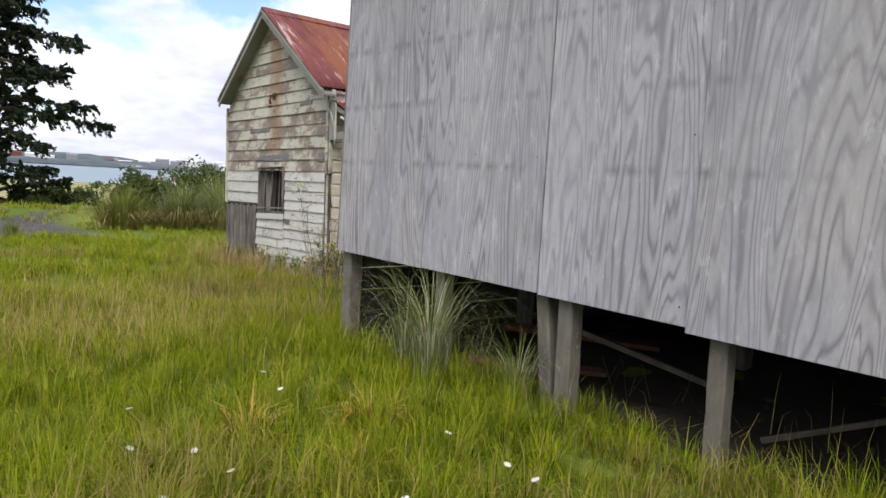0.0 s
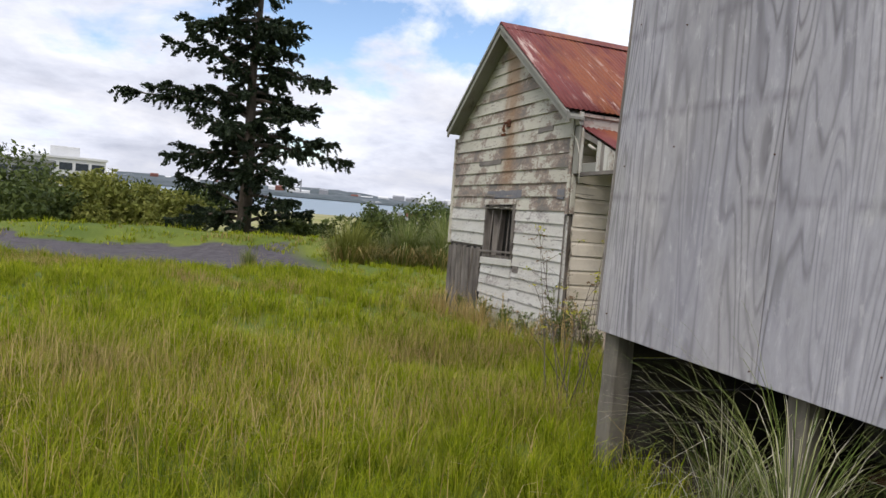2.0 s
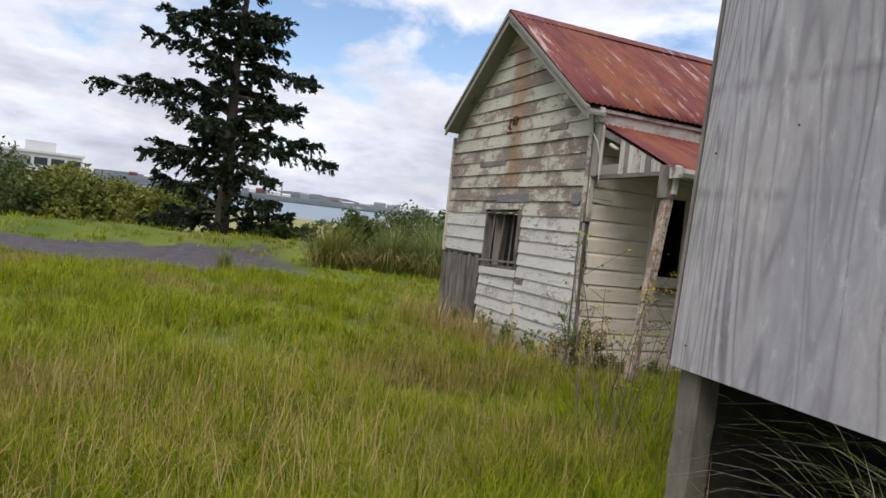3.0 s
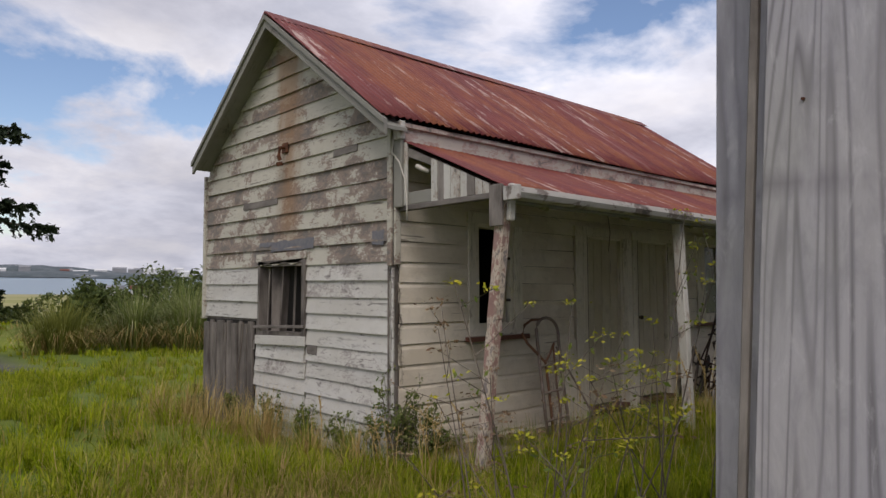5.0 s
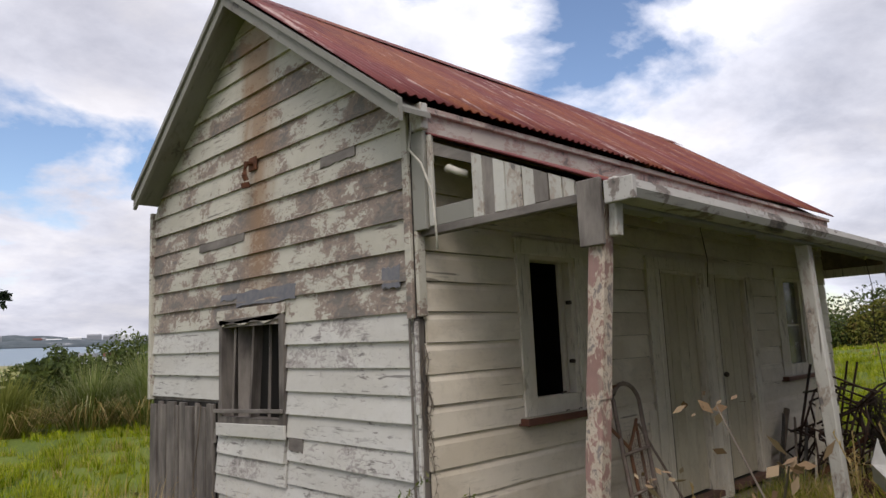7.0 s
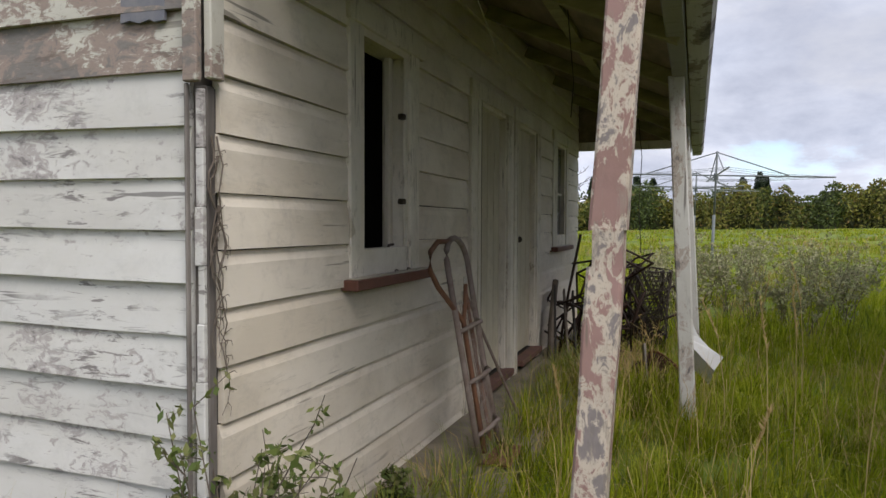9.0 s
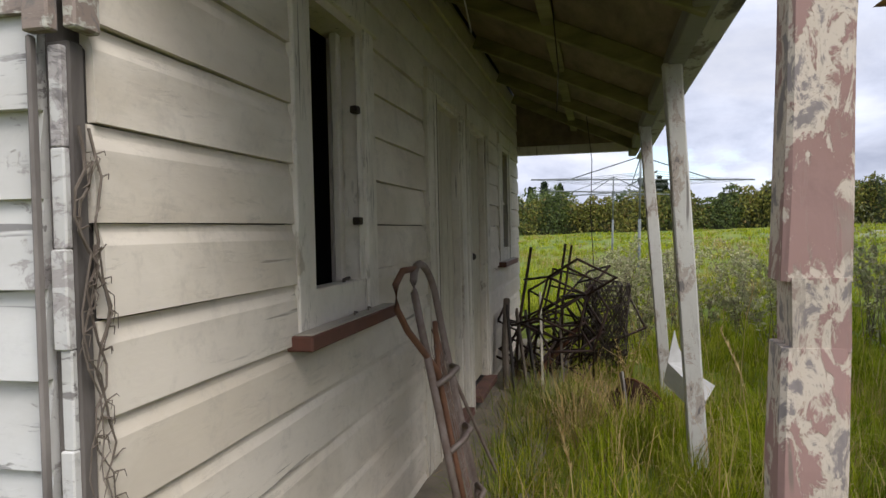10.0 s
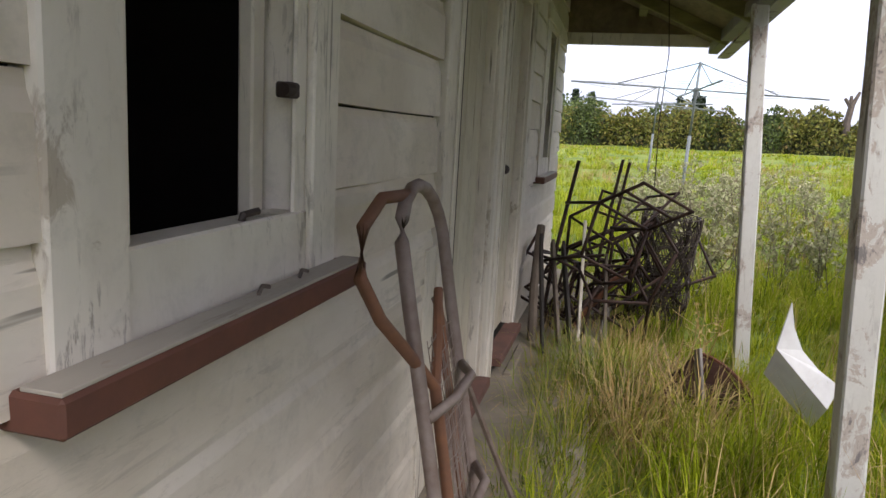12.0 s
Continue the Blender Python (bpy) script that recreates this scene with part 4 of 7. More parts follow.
# narrower courses beside and below the window, wider ones above it and to its far side
LOW_EX, UP_EX, COURSE = 0.161, 0.1875, 1.762
for k in range(11):
    z = COURSE - (k + 1) * LOW_EX
    gable_board(GY0 + 0.03, 11.49 + 0.012 * math.sin(k * 2.0), z, LOW_EX, M_GABLE, k * 7)
    if z + LOW_EX < 1.0:
        gable_board(11.52 + 0.012 * math.sin(k * 1.7), 12.58 + 0.03 * math.sin(k * 2.1), z - 0.035, LOW_EX, M_GABLE, k * 7 + 1)
for k in range(3):
    gable_board(12.50 + 0.012 * math.sin(k), GY1 + 0.05 + 0.02 * k, COURSE - (k + 1) * 0.1965, 0.1965, M_GABLE, k * 5 + 80)
k, z = 0, COURSE
while z < RIDGE_Z - 0.22:
    hb, ht = slope_u(z + 0.02), slope_u(z + UP_EX + 0.02)
    lo = 0.05 if hb > 1.85 else 0
    gable_board(RIDGE_Y - hb + lo, RIDGE_Y + hb, z, UP_EX, M_GABLE_UP, k + 200, RIDGE_Y - ht + lo, RIDGE_Y + ht)
    z += UP_EX
    k += 1

EX_F, k = 0.182, 0
z = 1.765 - 10 * EX_F
casing = 0.13
gaps = [(WIN1[0] - 0.13, WIN1[1] + 0.12, 1.0, 2.2), (DOOR1[0] - casing - 0.13, DOOR2[1] + casing + 0.05, -1, 2.2), (WIN2[0] - casing - 0.1, WIN2[1] + casing, 1.0, 2.2)]
while z < 2.85:
    mid = z + EX_F / 2
    cuts = [(a, b) for a, b, c, d in gaps if c < mid < d]
    u = GX + 0.060 + 0.022 * ((k * 7) % 5) / 4
    for j, (a, b) in enumerate(cuts + [(WX2 - 0.035, WX2 - 0.035)]):
        if a - u > 0.03:
            bm = B()
            board(bm, on_front, u, a, z, EX_F, style="rusticated", seed=1000 + k * 9 + j)
            part("weatherboard", bm, M_CREAM, front_wall)
        u = b
    z += EX_F
    k += 1

# ---- cottage: openings, trim, verandah end ----
def slab(name, x0, y0, z0, x1, y1, z1, mat, parent, label="", bevel=0.004):
    bm = B()
    box(bm, x0, y0, z0, x1, y1, z1, bevel)
    return part(name, bm, mat, parent, label)


F = GY0                                   # face of the front wall
for w, first in ((WIN1, True), (WIN2, False)):
    a, b, lo, hi = w
    left = 0.13 if first else casing + 0.1
    bm = B()
    wall_block(bm, a, F - 0.02, lo, b, F + 0.10, hi, [(a + 0.03, b - 0.03, lo + 0.03, hi - 0.03)], 0)
    win = part("window", bm, M_TRIM, cottage, "narrow sash window with its pane missing" if first else "narrow far window with a dusty pane")
    slab("side_casing", a - left, F - 0.045, lo - 0.04, a, F, hi + 0.10, M_TRIM, win)
    slab("side_casing", b + 0.002, F - 0.045, lo - 0.04, b + 0.12, F, hi + 0.10, M_TRIM, win)
    slab("head_casing", a - left - 0.02, F - 0.055, hi + 0.002, b + casing + 0.04, F - 0.002, hi + 0.11, M_TRIM, win)
    slab("inner_stop", b - 0.055, F - 0.032, lo, b - 0.005, F - 0.022, hi, M_TRIM, win)
    slab("bottom_rail", a, F - 0.035, lo - 0.04, b, F + 0.03, lo + 0.09, M_TRIM, win)
    sill = slab("window_sill", a - left - 0.05, F - 0.103, lo - 0.080, b + 0.165, F - 0.002, lo - 0.033, M_SILL, win, "brown painted window sill", 0.005)
    slab("sill_top", a - left - 0.046, F - 0.099, lo - 0.0325, b + 0.161, F - 0.046, lo - 0.027, M_SILL_TOP, sill, "worn pale top of the sill", 0.001)
    if first:
        # the sash is gone but for one stile
        slab("inner_stile", b - 0.10, F + 0.03, lo + 0.03, b - 0.056, F + 0.06, hi - 0.03, M_TRIM, win, "weathered stile of a missing sash")
        for z in (lo + 0.30, lo + 0.72):
            bm = B()
            box(bm, b - 0.112, F - 0.05, z, b - 0.07, F - 0.020, z + 0.028, 0.004)
            tube(bm, [(b - 0.125, F - 0.045, z + 0.014), (b - 0.105, F - 0.05, z + 0.014)], 0.012, 8)
            part("hinge", bm, M_NET, win, "black iron hinge")
        bm = B()
        tube(bm, [(a + 0.30, F - 0.02, lo + 0.078), (a + 0.31, F - 0.02, lo + 0.10), (a + 0.35, F - 0.025, lo + 0.103)], 0.007, 6)
        part("catch", bm, M_NET, win)
        for p in (7.5, 7.35):
            bm = B()
            tube(bm, [(p, F - 0.07, lo - 0.023), (p + 0.03, F - 0.06, lo - 0.017), (p + 0.045, F - 0.065, lo - 0.021)], 0.004, 5)
            part("twig", bm, M_TWIG, sill)
    else:
        slab("pane", a + 0.03, F + 0.02, lo + 0.03, b - 0.03, F + 0.025, hi - 0.03, M_GLASS, win, "", 0).visible_shadow = False
        slab("glazing_bar", a + 0.03, F + 0.005, (lo + hi) / 2 - 0.012, b - 0.03, F + 0.04, (lo + hi) / 2 + 0.012, M_TRIM, win)

for d, left in ((DOOR1, 0.23), (DOOR2, 0.12)):
    a, b, lo, hi = d
    bm = B()
    box(bm, a + 0.02, F + 0.035, lo + 0.01, b - 0.02, F + 0.075, hi - 0.01, 0.003)
    door = part("door", bm, M_DOOR, cottage, "closed cream painted plank door")
    xs = np.linspace(a + 0.025, b - 0.025, 5)
    for u, v in zip(xs, xs[1:]):
        slab("door_board", u + 0.003, F + 0.018, lo + 0.015, v - 0.003, F + 0.036, hi - 0.015, M_DOOR, door)
    slab("jamb", a - 0.005, F - 0.03, lo - 0.02, a + 0.02, F + 0.09, hi, M_TRIM, door)
    slab("jamb", b - 0.02, F - 0.03, lo - 0.02, b + 0.005, F + 0.09, hi, M_TRIM, door)
    slab("head_jamb", a + 0.02, F - 0.03, hi - 0.02, b - 0.02, F + 0.09, hi + 0.005, M_TRIM, door)
    slab("side_casing", a - left, F - 0.046, lo - 0.15, a - 0.006, F, hi + 0.10, M_TRIM, door)
    slab("side_casing", b + 0.006, F - 0.046, lo - 0.15, b + (0.10 if d is DOOR1 else 0.15), F, hi + 0.10, M_TRIM, door)
    slab("casing_bead", a - left * 0.45, F - 0.054, lo - 0.14, a - left * 0.45 + 0.022, F - 0.047, hi + 0.09, M_TRIM, door)
    # thin dark strip laid on the casing as its shadow line
    slab("shadow_gap", a - 0.02, F - 0.0475, lo - 0.14, a - 0.012, F - 0.0462, hi + 0.09, M_NEARBLACK, door, "dark strip painted as the shadow line of the casing", 0)
    slab("head_casing", a - left - 0.02, F - 0.056, hi + 0.006, b + 0.12, F - 0.002, hi + 0.115, M_TRIM, door)
    slab("threshold", a - 0.02, F - 0.10, lo - 0.05, b + 0.02, F + 0.08, lo - 0.002, M_STEP, door)
    if d is DOOR2:
        bm = B()
        bmesh.ops.create_uvsphere(bm, u_segments=12, v_segments=8, radius=0.026, matrix=Matrix.Translation((a + 0.075, F - 0.035, 1.175)))
        tube(bm, [(a + 0.075, F + 0.018, 1.175), (a + 0.075, F - 0.03, 1.175)], 0.012, 8)
        tube(bm, [(a + 0.075, F + 0.019, 1.175), (a + 0.075, F + 0.012, 1.175)], 0.03, 12)
        part("door_knob", bm, M_NET, door, "small black door knob", True)
slab("centre_casing", DOOR1[1] + 0.102, F - 0.036, DOOR1[2] - 0.15, DOOR2[0] - 0.122, F - 0.001, DOOR1[3] + 0.005, M_TRIM, cottage)
slab("doorstep", DOOR2[0] + 0.02, F - 0.16, 0.0, DOOR2[1] - 0.1, F - 0.102, 0.085, M_CONCRETE, cottage, "worn doorstep", 0.012)
slab("wall_batten", 8.50, F - 0.04, -0.05, 8.62, F - 0.002, 0.97, M_TRIM, cottage)

# corner boards: whole above, rotted away below to show stepped board ends
cb = slab("corner_board", GX - 0.028, GY0 - 0.025, 1.725, GX + 0.0, GY0 + 0.028, 3.0, M_GABLE_UP, cottage, "flaking corner board, rotted away below")
slab("corner_board", GX + 0.002, GY0 - 0.055, 1.735, GX + 0.068, GY0 - 0.028, 2.80, M_GABLE_UP, cottage)
# darker wood here stands in for the shaded gaps between board ends
slab("corner_stud", GX + 0.021, GY0 - 0.024, BASE_Z, GX + 0.06, GY0 + 0.026, 1.72, M_DARKPLANK, cottage)
rnd = random.Random(3)
z = 1.72
while z > 0.1:
    bm = B()
    w = rnd.uniform(0.03, 0.045)
    box(bm, GX + 0.002 + rnd.uniform(-0.004, 0.004), GY0 - 0.022, z - 0.19, GX + 0.02, GY0 - 0.022 + w * 0.8, z - 0.012, 0.003)
    part("board_end", bm, M_GABLE, cb)
    z -= 0.178
slab("corner_strip", GX - 0.022, GY0 + 0.018, BASE_Z, GX - 0.002, GY0 + 0.028, 1.722, M_GREY_V, cottage)

# near-black filling: shade of the rotted corner put into its colour
slab("corner_core", GX + 0.062, GY0 - 0.012, BASE_Z, GX + 0.14, GY0 + 0.02, 1.72, M_NEARBLACK, cottage, "rotten timber, coloured near-black for the shade inside the corner")

# the far corner of the gable and the planks laid bare below it
slab("corner_board", GX - 0.03, GY1 - 0.02, 1.18, GX + 0.03, GY1 + 0.03, 3.0, M_GABLE_UP, cottage)
y, k = 12.62, 0
while y < GY1:
    w = 0.13 + 0.05 * math.sin(k * 2.3)
    bm = B()
    box(bm, GX - 0.012 - 0.006 * (k % 2), y, -0.12 + 0.05 * math.sin(k * 3.0), GX + 0.018, min(y + w, GY1) - 0.012 - 0.012 * (k % 3), 1.17 - 0.03 * (k % 2), 0.004)
    part("bare_plank", bm, M_DARKPLANK, gable_wall, "bare weathered vertical plank")
    y += w
    k += 1
# black sheet that paints the shade between the planks
slab("dark_gap", GX + 0.0195, 12.61, -0.1, GX + 0.0285, GY1 - 0.01, 1.18, M_UNLIT, gable_wall, "", 0)
bm = B()
tube(bm, [(GX - 0.04, 12.78, 1.16), (GX - 0.05, 12.80, 0.9), (GX - 0.035, 12.93, 0.55), (GX - 0.04, 12.90, 0.1)], 0.006, 5)
part("dead_vine", bm, M_TWIG, gable_wall)

# the broken gable window
a, b, lo, hi = G_WIN
bm = B()
wall_block(bm, GX - 0.02, a, lo - 0.02, GX + 0.12, b, hi, [(a + 0.06, b - 0.05, lo + 0.06, hi - 0.04)], 1)
gw = part("window", bm, M_DARKPLANK, gable_wall, "broken window opening with bare grey frame")
for u, w, x, tilt in ((0.11, 0.12, 0.07, 0.03), (0.27, 0.13, 0.085, -0.04), (0.42, 0.11, 0.06, 0.05), (0.60, 0.05, 0.09, 0.01)):
    bm = B()
    beam(bm, (GX + x, b - u, lo - 0.06), (GX + x + 0.02, b - u - tilt, hi - 0.02), w, 0.02, 0.002)
    part("loose_plank", bm, M_DARKPLANK, gw)
# black sheet added behind the opening in place of interior shade
slab("inner_dark", GX + 0.20, a - 0.2, lo - 0.3, GX + 0.22, b + 0.3, hi + 0.3, M_UNLIT, gw)
bm = B()
beam(bm, (GX - 0.035, a - 0.0, lo + 0.13), (GX - 0.04, b + 0.04, lo + 0.10), 0.02, 0.03, 0.003)
part("cross_bar", bm, M_GREY_Y, gw)
bm = B()
beam(bm, (GX - 0.018, a - 0.01, lo - 0.02), (GX - 0.018, b + 0.04, lo - 0.045), 0.022, 0.10, 0.004)
part("low_rail", bm, M_GABLE, gw)
# the board over it hangs with a torn lower edge
bm = B()
us = np.linspace(a - 0.02, b + 0.05, 12)
lowz = [1.83 + 0.02 * math.sin(i * 1.7) + (0.03 if i in (0, 11) else -0.02) for i in range(12)]
prism(bm, [(GX - 0.020, u, q) for u, q in zip(us, lowz)] + [(GX - 0.011, u, 1.93) for u in us[::-1]],
      [(GX - 0.008, u, q) for u, q in zip(us, lowz)] + [(GX - 0.006, u, 1.93) for u in us[::-1]])
part("torn_board", bm, M_GABLE_UP, gable_wall, "torn board hanging over the window")
for y0, y1, z0, z1 in ((11.35, 12.22, 1.935, 2.065), (12.22, 12.5, 2.0, 2.065), (10.19, 10.36, 1.915, 2.06), (12.58, 12.86, 0.85, 0.98), (11.28, 11.46, 0.87, 1.0), (10.6, 11.0, 2.82, 2.93), (12.1, 12.9, 2.46, 2.56)):
    bm = B()
    rr = random.Random(int(y0 * 100))
    top = [(y0 + (y1 - y0) * i / 9, z1 - rr.uniform(0, 0.018)) for i in range(10)]
    bot = [(y0 + (y1 - y0) * i / 9, z0 + rr.uniform(0, 0.018)) for i in range(10)]
    prism(bm, [(GX - 0.0045, u, q) for u, q in bot] + [(GX + 0.001, u, q) for u, q in top[::-1]],
          [(GX + 0.006, u, q) for u, q in bot] + [(GX + 0.008, u, q) for u, q in top[::-1]])
    part("paint_patch", bm, M_PATCH if y0 < 12.5 and z0 < 2.2 and z0 > 1.0 else M_GREY_Y, gable_wall, "patch where the paint has gone")
bm = B()
tube(bm, [(GX - 0.0, 11.93, 3.07), (GX - 0.07, 11.93, 3.06), (GX - 0.09, 11.92, 2.96), (GX - 0.07, 11.92, 2.92)], 0.022, 8)
box(bm, GX - 0.016, 11.87, 3.01, GX + 0.0, 11.99, 3.12, 0.004)
tube(bm, [(GX - 0.085, 11.92, 2.90), (GX - 0.075, 11.92, 2.86)], 0.035, 8)
part("rusty_bracket", bm, M_RUST, gable_wall, "small rusty iron bracket")

# the open end of the verandah: slanting planks, a square hole, a rail and hanging bits
EXX = 6.10
slab("end_rail", EXX - 0.03, 8.86, 2.205, EXX + 0.03, 10.03, 2.25, M_GREY_Y, cottage, "rust-stained rail at the verandah end", 0.004)
ys = [8.93, 9.00, 9.08, 9.17, 9.25, 9.36, 9.44, 9.52, 9.60]
for i, (p, q) in enumerate(zip(ys, ys[1:])):
    bm = B()
    o = 0.004 * (i % 3)
    prism(bm, [(EXX - 0.022 - o, p + 0.003, 2.252), (EXX - 0.022 - o, q - 0.003, 2.252), (EXX - 0.022 - o, q - 0.003, vz(q) - 0.03), (EXX - 0.022 - o, p + 0.003, vz(p) - 0.03)],
          [(EXX - 0.002, p + 0.003, 2.252), (EXX - 0.002, q - 0.003, 2.252), (EXX - 0.002, q - 0.003, vz(q) - 0.03), (EXX - 0.002, p + 0.003, vz(p) - 0.03)])
    part("end_plank", bm, (M_POST, M_POST, M_GREY_V, M_POST)[i % 4], cottage)
slab("hole_board", EXX - 0.02, 9.602, 2.252, EXX - 0.005, 9.94, 2.36, M_BARGE, cottage)
bm = B()
prism(bm, [(EXX - 0.02, 9.602, vz(9.6) - 0.09), (EXX - 0.02, 9.94, vz(9.94) - 0.11), (EXX - 0.02, 9.94, vz(9.94) - 0.03), (EXX - 0.02, 9.602, vz(9.6) - 0.03)],
      [(EXX - 0.004, 9.602, vz(9.6) - 0.09), (EXX - 0.004, 9.94, vz(9.94) - 0.11), (EXX - 0.004, 9.94, vz(9.94) - 0.03), (EXX - 0.004, 9.602, vz(9.6) - 0.03)])
part("hole_head", bm, M_GREY_Y, cottage)
bm = B()
tube(bm, [(EXX + 0.03, 9.68, 2.52), (EXX + 0.0, 9.74, 2.545), (EXX - 0.01, 9.79, 2.575), (EXX + 0.02, 9.83, 2.58)], 0.022, 8)
part("insulator", bm, M_WIRE, cottage, "pale cable insulator", True)
slab("end_board", EXX - 0.07, 9.94, 2.235, EXX - 0.04, 10.05, 2.83, M_BARGE, cottage)
slab("end_batten", EXX - 0.045, 9.90, 2.25, EXX - 0.02, 9.938, 2.80, M_POST, cottage)
bm = B()
box(bm, 6.035, 8.765, 1.985, 6.062, 8.895, 2.30, 0.004)
part("bracket_plate", bm, M_GREY_V, cottage, "grey timber plate at the head of the post")
bm = B()
beam(bm, (6.10, 8.735, 2.02), (6.12, 8.73, 2.30), 0.05, 0.05, 0.006)
part("bracket_block", bm, M_POST, cottage)
slab("gutter_end", 6.02, 8.585, 2.165, 6.055, 8.735, 2.272, M_GUTTER, cottage)
bm = B()
prism(bm, [(13.075, 8.92, 2.316), (13.075, 10.077, 2.316), (13.075, 10.077, vz(10.05) - 0.03), (13.075, 8.92, vz(8.92) - 0.025)],
      [(13.115, 8.92, 2.316), (13.115, 10.077, 2.316), (13.115, 10.077, vz(10.05) - 0.03), (13.115, 8.92, vz(8.92) - 0.025)])
part("end_infill", bm, M_UNDER, cottage)


def cable(name, pts, r, mat, label, parent=None):
    bm = B()
    tube(bm, pts, r, 6)
    return part(name, bm, mat, parent or cottage, label, True)


cable("hanging_cable", [(6.0, 10.0, 2.88), (5.99, 10.02, 2.72), (6.0, 9.93, 2.62), (6.01, 9.86, 2.45), (6.0, 9.83, 2.28), (6.0, 9.82, 2.1)], 0.007, M_WIRE, "loose white cable")
cable("hanging_wire", [(8.2, 9.35, 2.5), (8.25, 9.32, 2.1), (8.23, 9.33, 1.9)], 0.003, M_NET, "thin wire from the roof")
cable("hanging_wire", [(11.8, 9.25, 2.5), (11.82, 9.2, 2.0), (11.78, 9.22, 1.5), (11.86, 9.2, 1.0)], 0.004, M_NET, "thin wire from the roof")
cable("hanging_wire", [(6.7, 9.6, 2.62), (7.2, 9.62, 2.42), (7.9, 9.66, 2.2)], 0.003, M_WIRE, "thin wire from the roof")

# added screen, no known wall: blocks the view so the missing pane reads black
slab("partition", 7.95, F + 0.10, BASE_Z + 0.2, 8.0, GY1 - 0.1, EAVE_Z - 0.2, M_UNLIT, cottage, "unseen black screen that keeps the window opening dark")

# concrete apron along the front wall
bm = B()
box(bm, 6.35, 9.48, -0.12, 13.2, F - 0.004, 0.075, 0.02)
part("concrete_apron", bm, M_CONCRETE, cottage, "worn concrete apron along the wall")


# ---- things on the verandah ----
def fz(x, y):
    """Ground height as seen from the leaning layout."""
    return float(ground_z(x, y)) + 0.0314 * y


def sack_trolley():
    t = thing("sack_trolley", "old tubular sack trolley leaning on the weatherboards, rusty", "trolley", SAG)
    foot, top = Vector((7.82, 9.67, 0.085)), Vector((7.91, 9.89, 1.08))
    d, side, out = top - foot, Vector((0.165, 0.0, 0.0)), Vector((0, -1, 0))
    up = d.normalized()

    def at(u, f, o=0.0):
        return foot + side * u + d * f + out * o

    # pale outer frame: two rails joined by a hooped handle
    bm = B()
    pts = [at(-1.05, 0.0), at(-1.0, 0.45), at(-0.95, 0.9)]
    pts += [at(0.12, 1.0) + Vector((1, 0, 0)) * 0.175 * -math.cos(a) + up * 0.15 * math.sin(a) for a in np.linspace(0.25, math.pi - 0.1, 9)]
    pts += [at(1.1, 0.85), at(1.02, 0.45), at(1.1, 0.0)]
    tube(bm, pts, 0.0165, 9)
    part("outer_frame", bm, M_TROLLEY, t, "", True)
    # rusty inner frame bowed out towards the wall
    bm = B()
    pts = [at(-0.4, 1.13, 0.0), at(-1.1, 1.13, -0.02), at(-1.75, 1.08, -0.03), at(-2.05, 0.99, -0.03), at(-1.75, 0.90, -0.02), at(-1.0, 0.78, 0.0), at(-0.5, 0.70, 0.01), at(-0.42, 0.4, 0.0), at(-0.5, 0.03, 0.0)]
    tube(bm, pts, 0.014, 9)
    part("inner_frame", bm, M_TROLLEY_RUST, t, "rust brown inner tube", True)
    bm = B()
    tube(bm, [at(-0.5, 0.70, 0.01), at(0.1, 0.78, 0.0), at(0.7, 0.88, -0.01)], 0.012, 8)
    part("brace", bm, M_TROLLEY_RUST, t)
    bm = B()
    tube(bm, [at(0.45, 0.05, -0.01), at(0.5, 0.55, -0.01), at(0.6, 0.86, -0.01)], 0.011, 7)
    part("back_strut", bm, M_TROLLEY_RUST, t)
    for f in (0.14, 0.40, 0.66):
        bm = B()
        tube(bm, [at(-1, f, 0.01), at(-0.5, f + 0.025, 0.055), at(0.4, f + 0.03, 0.06), at(1.02, f + 0.02, 0.01)], 0.0125, 7)
        part("cross_bar", bm, M_TROLLEY, t, "", True)
    bm = B()
    for i in range(20):
        u = -0.4 + 1.35 * i / 19
        tube(bm, [at(u, 0.1), at(u + 0.12 * math.sin(i * 2.1), 0.45), at(u, 0.80 - 0.06 * (i % 3))], 0.0014, 4)
    for i in range(24):
        f = 0.1 + 0.68 * i / 23
        tube(bm, [at(-0.4, f), at(0.3, f + 0.02 * math.sin(i * 1.7)), at(0.95, f + 0.01)], 0.0013, 4)
    part("wire_mesh", bm, M_TROLLEY, t, "rusted wire mesh back")
    bm = B()
    box(bm, -0.17, -0.15, 0.0, 0.17, 0.0, 0.012, 0.003, Matrix.Translation(foot))
    part("toe_plate", bm, M_TROLLEY_RUST, t, "rusty toe plate")
    bm = B()
    tube(bm, [(8.08, 9.90, 0.92), (8.26, 9.80, 0.56), (8.48, 9.66, 0.085)], 0.010, 6)
    part("support_leg", bm, M_TROLLEY, t)
    return t


sack_trolley()


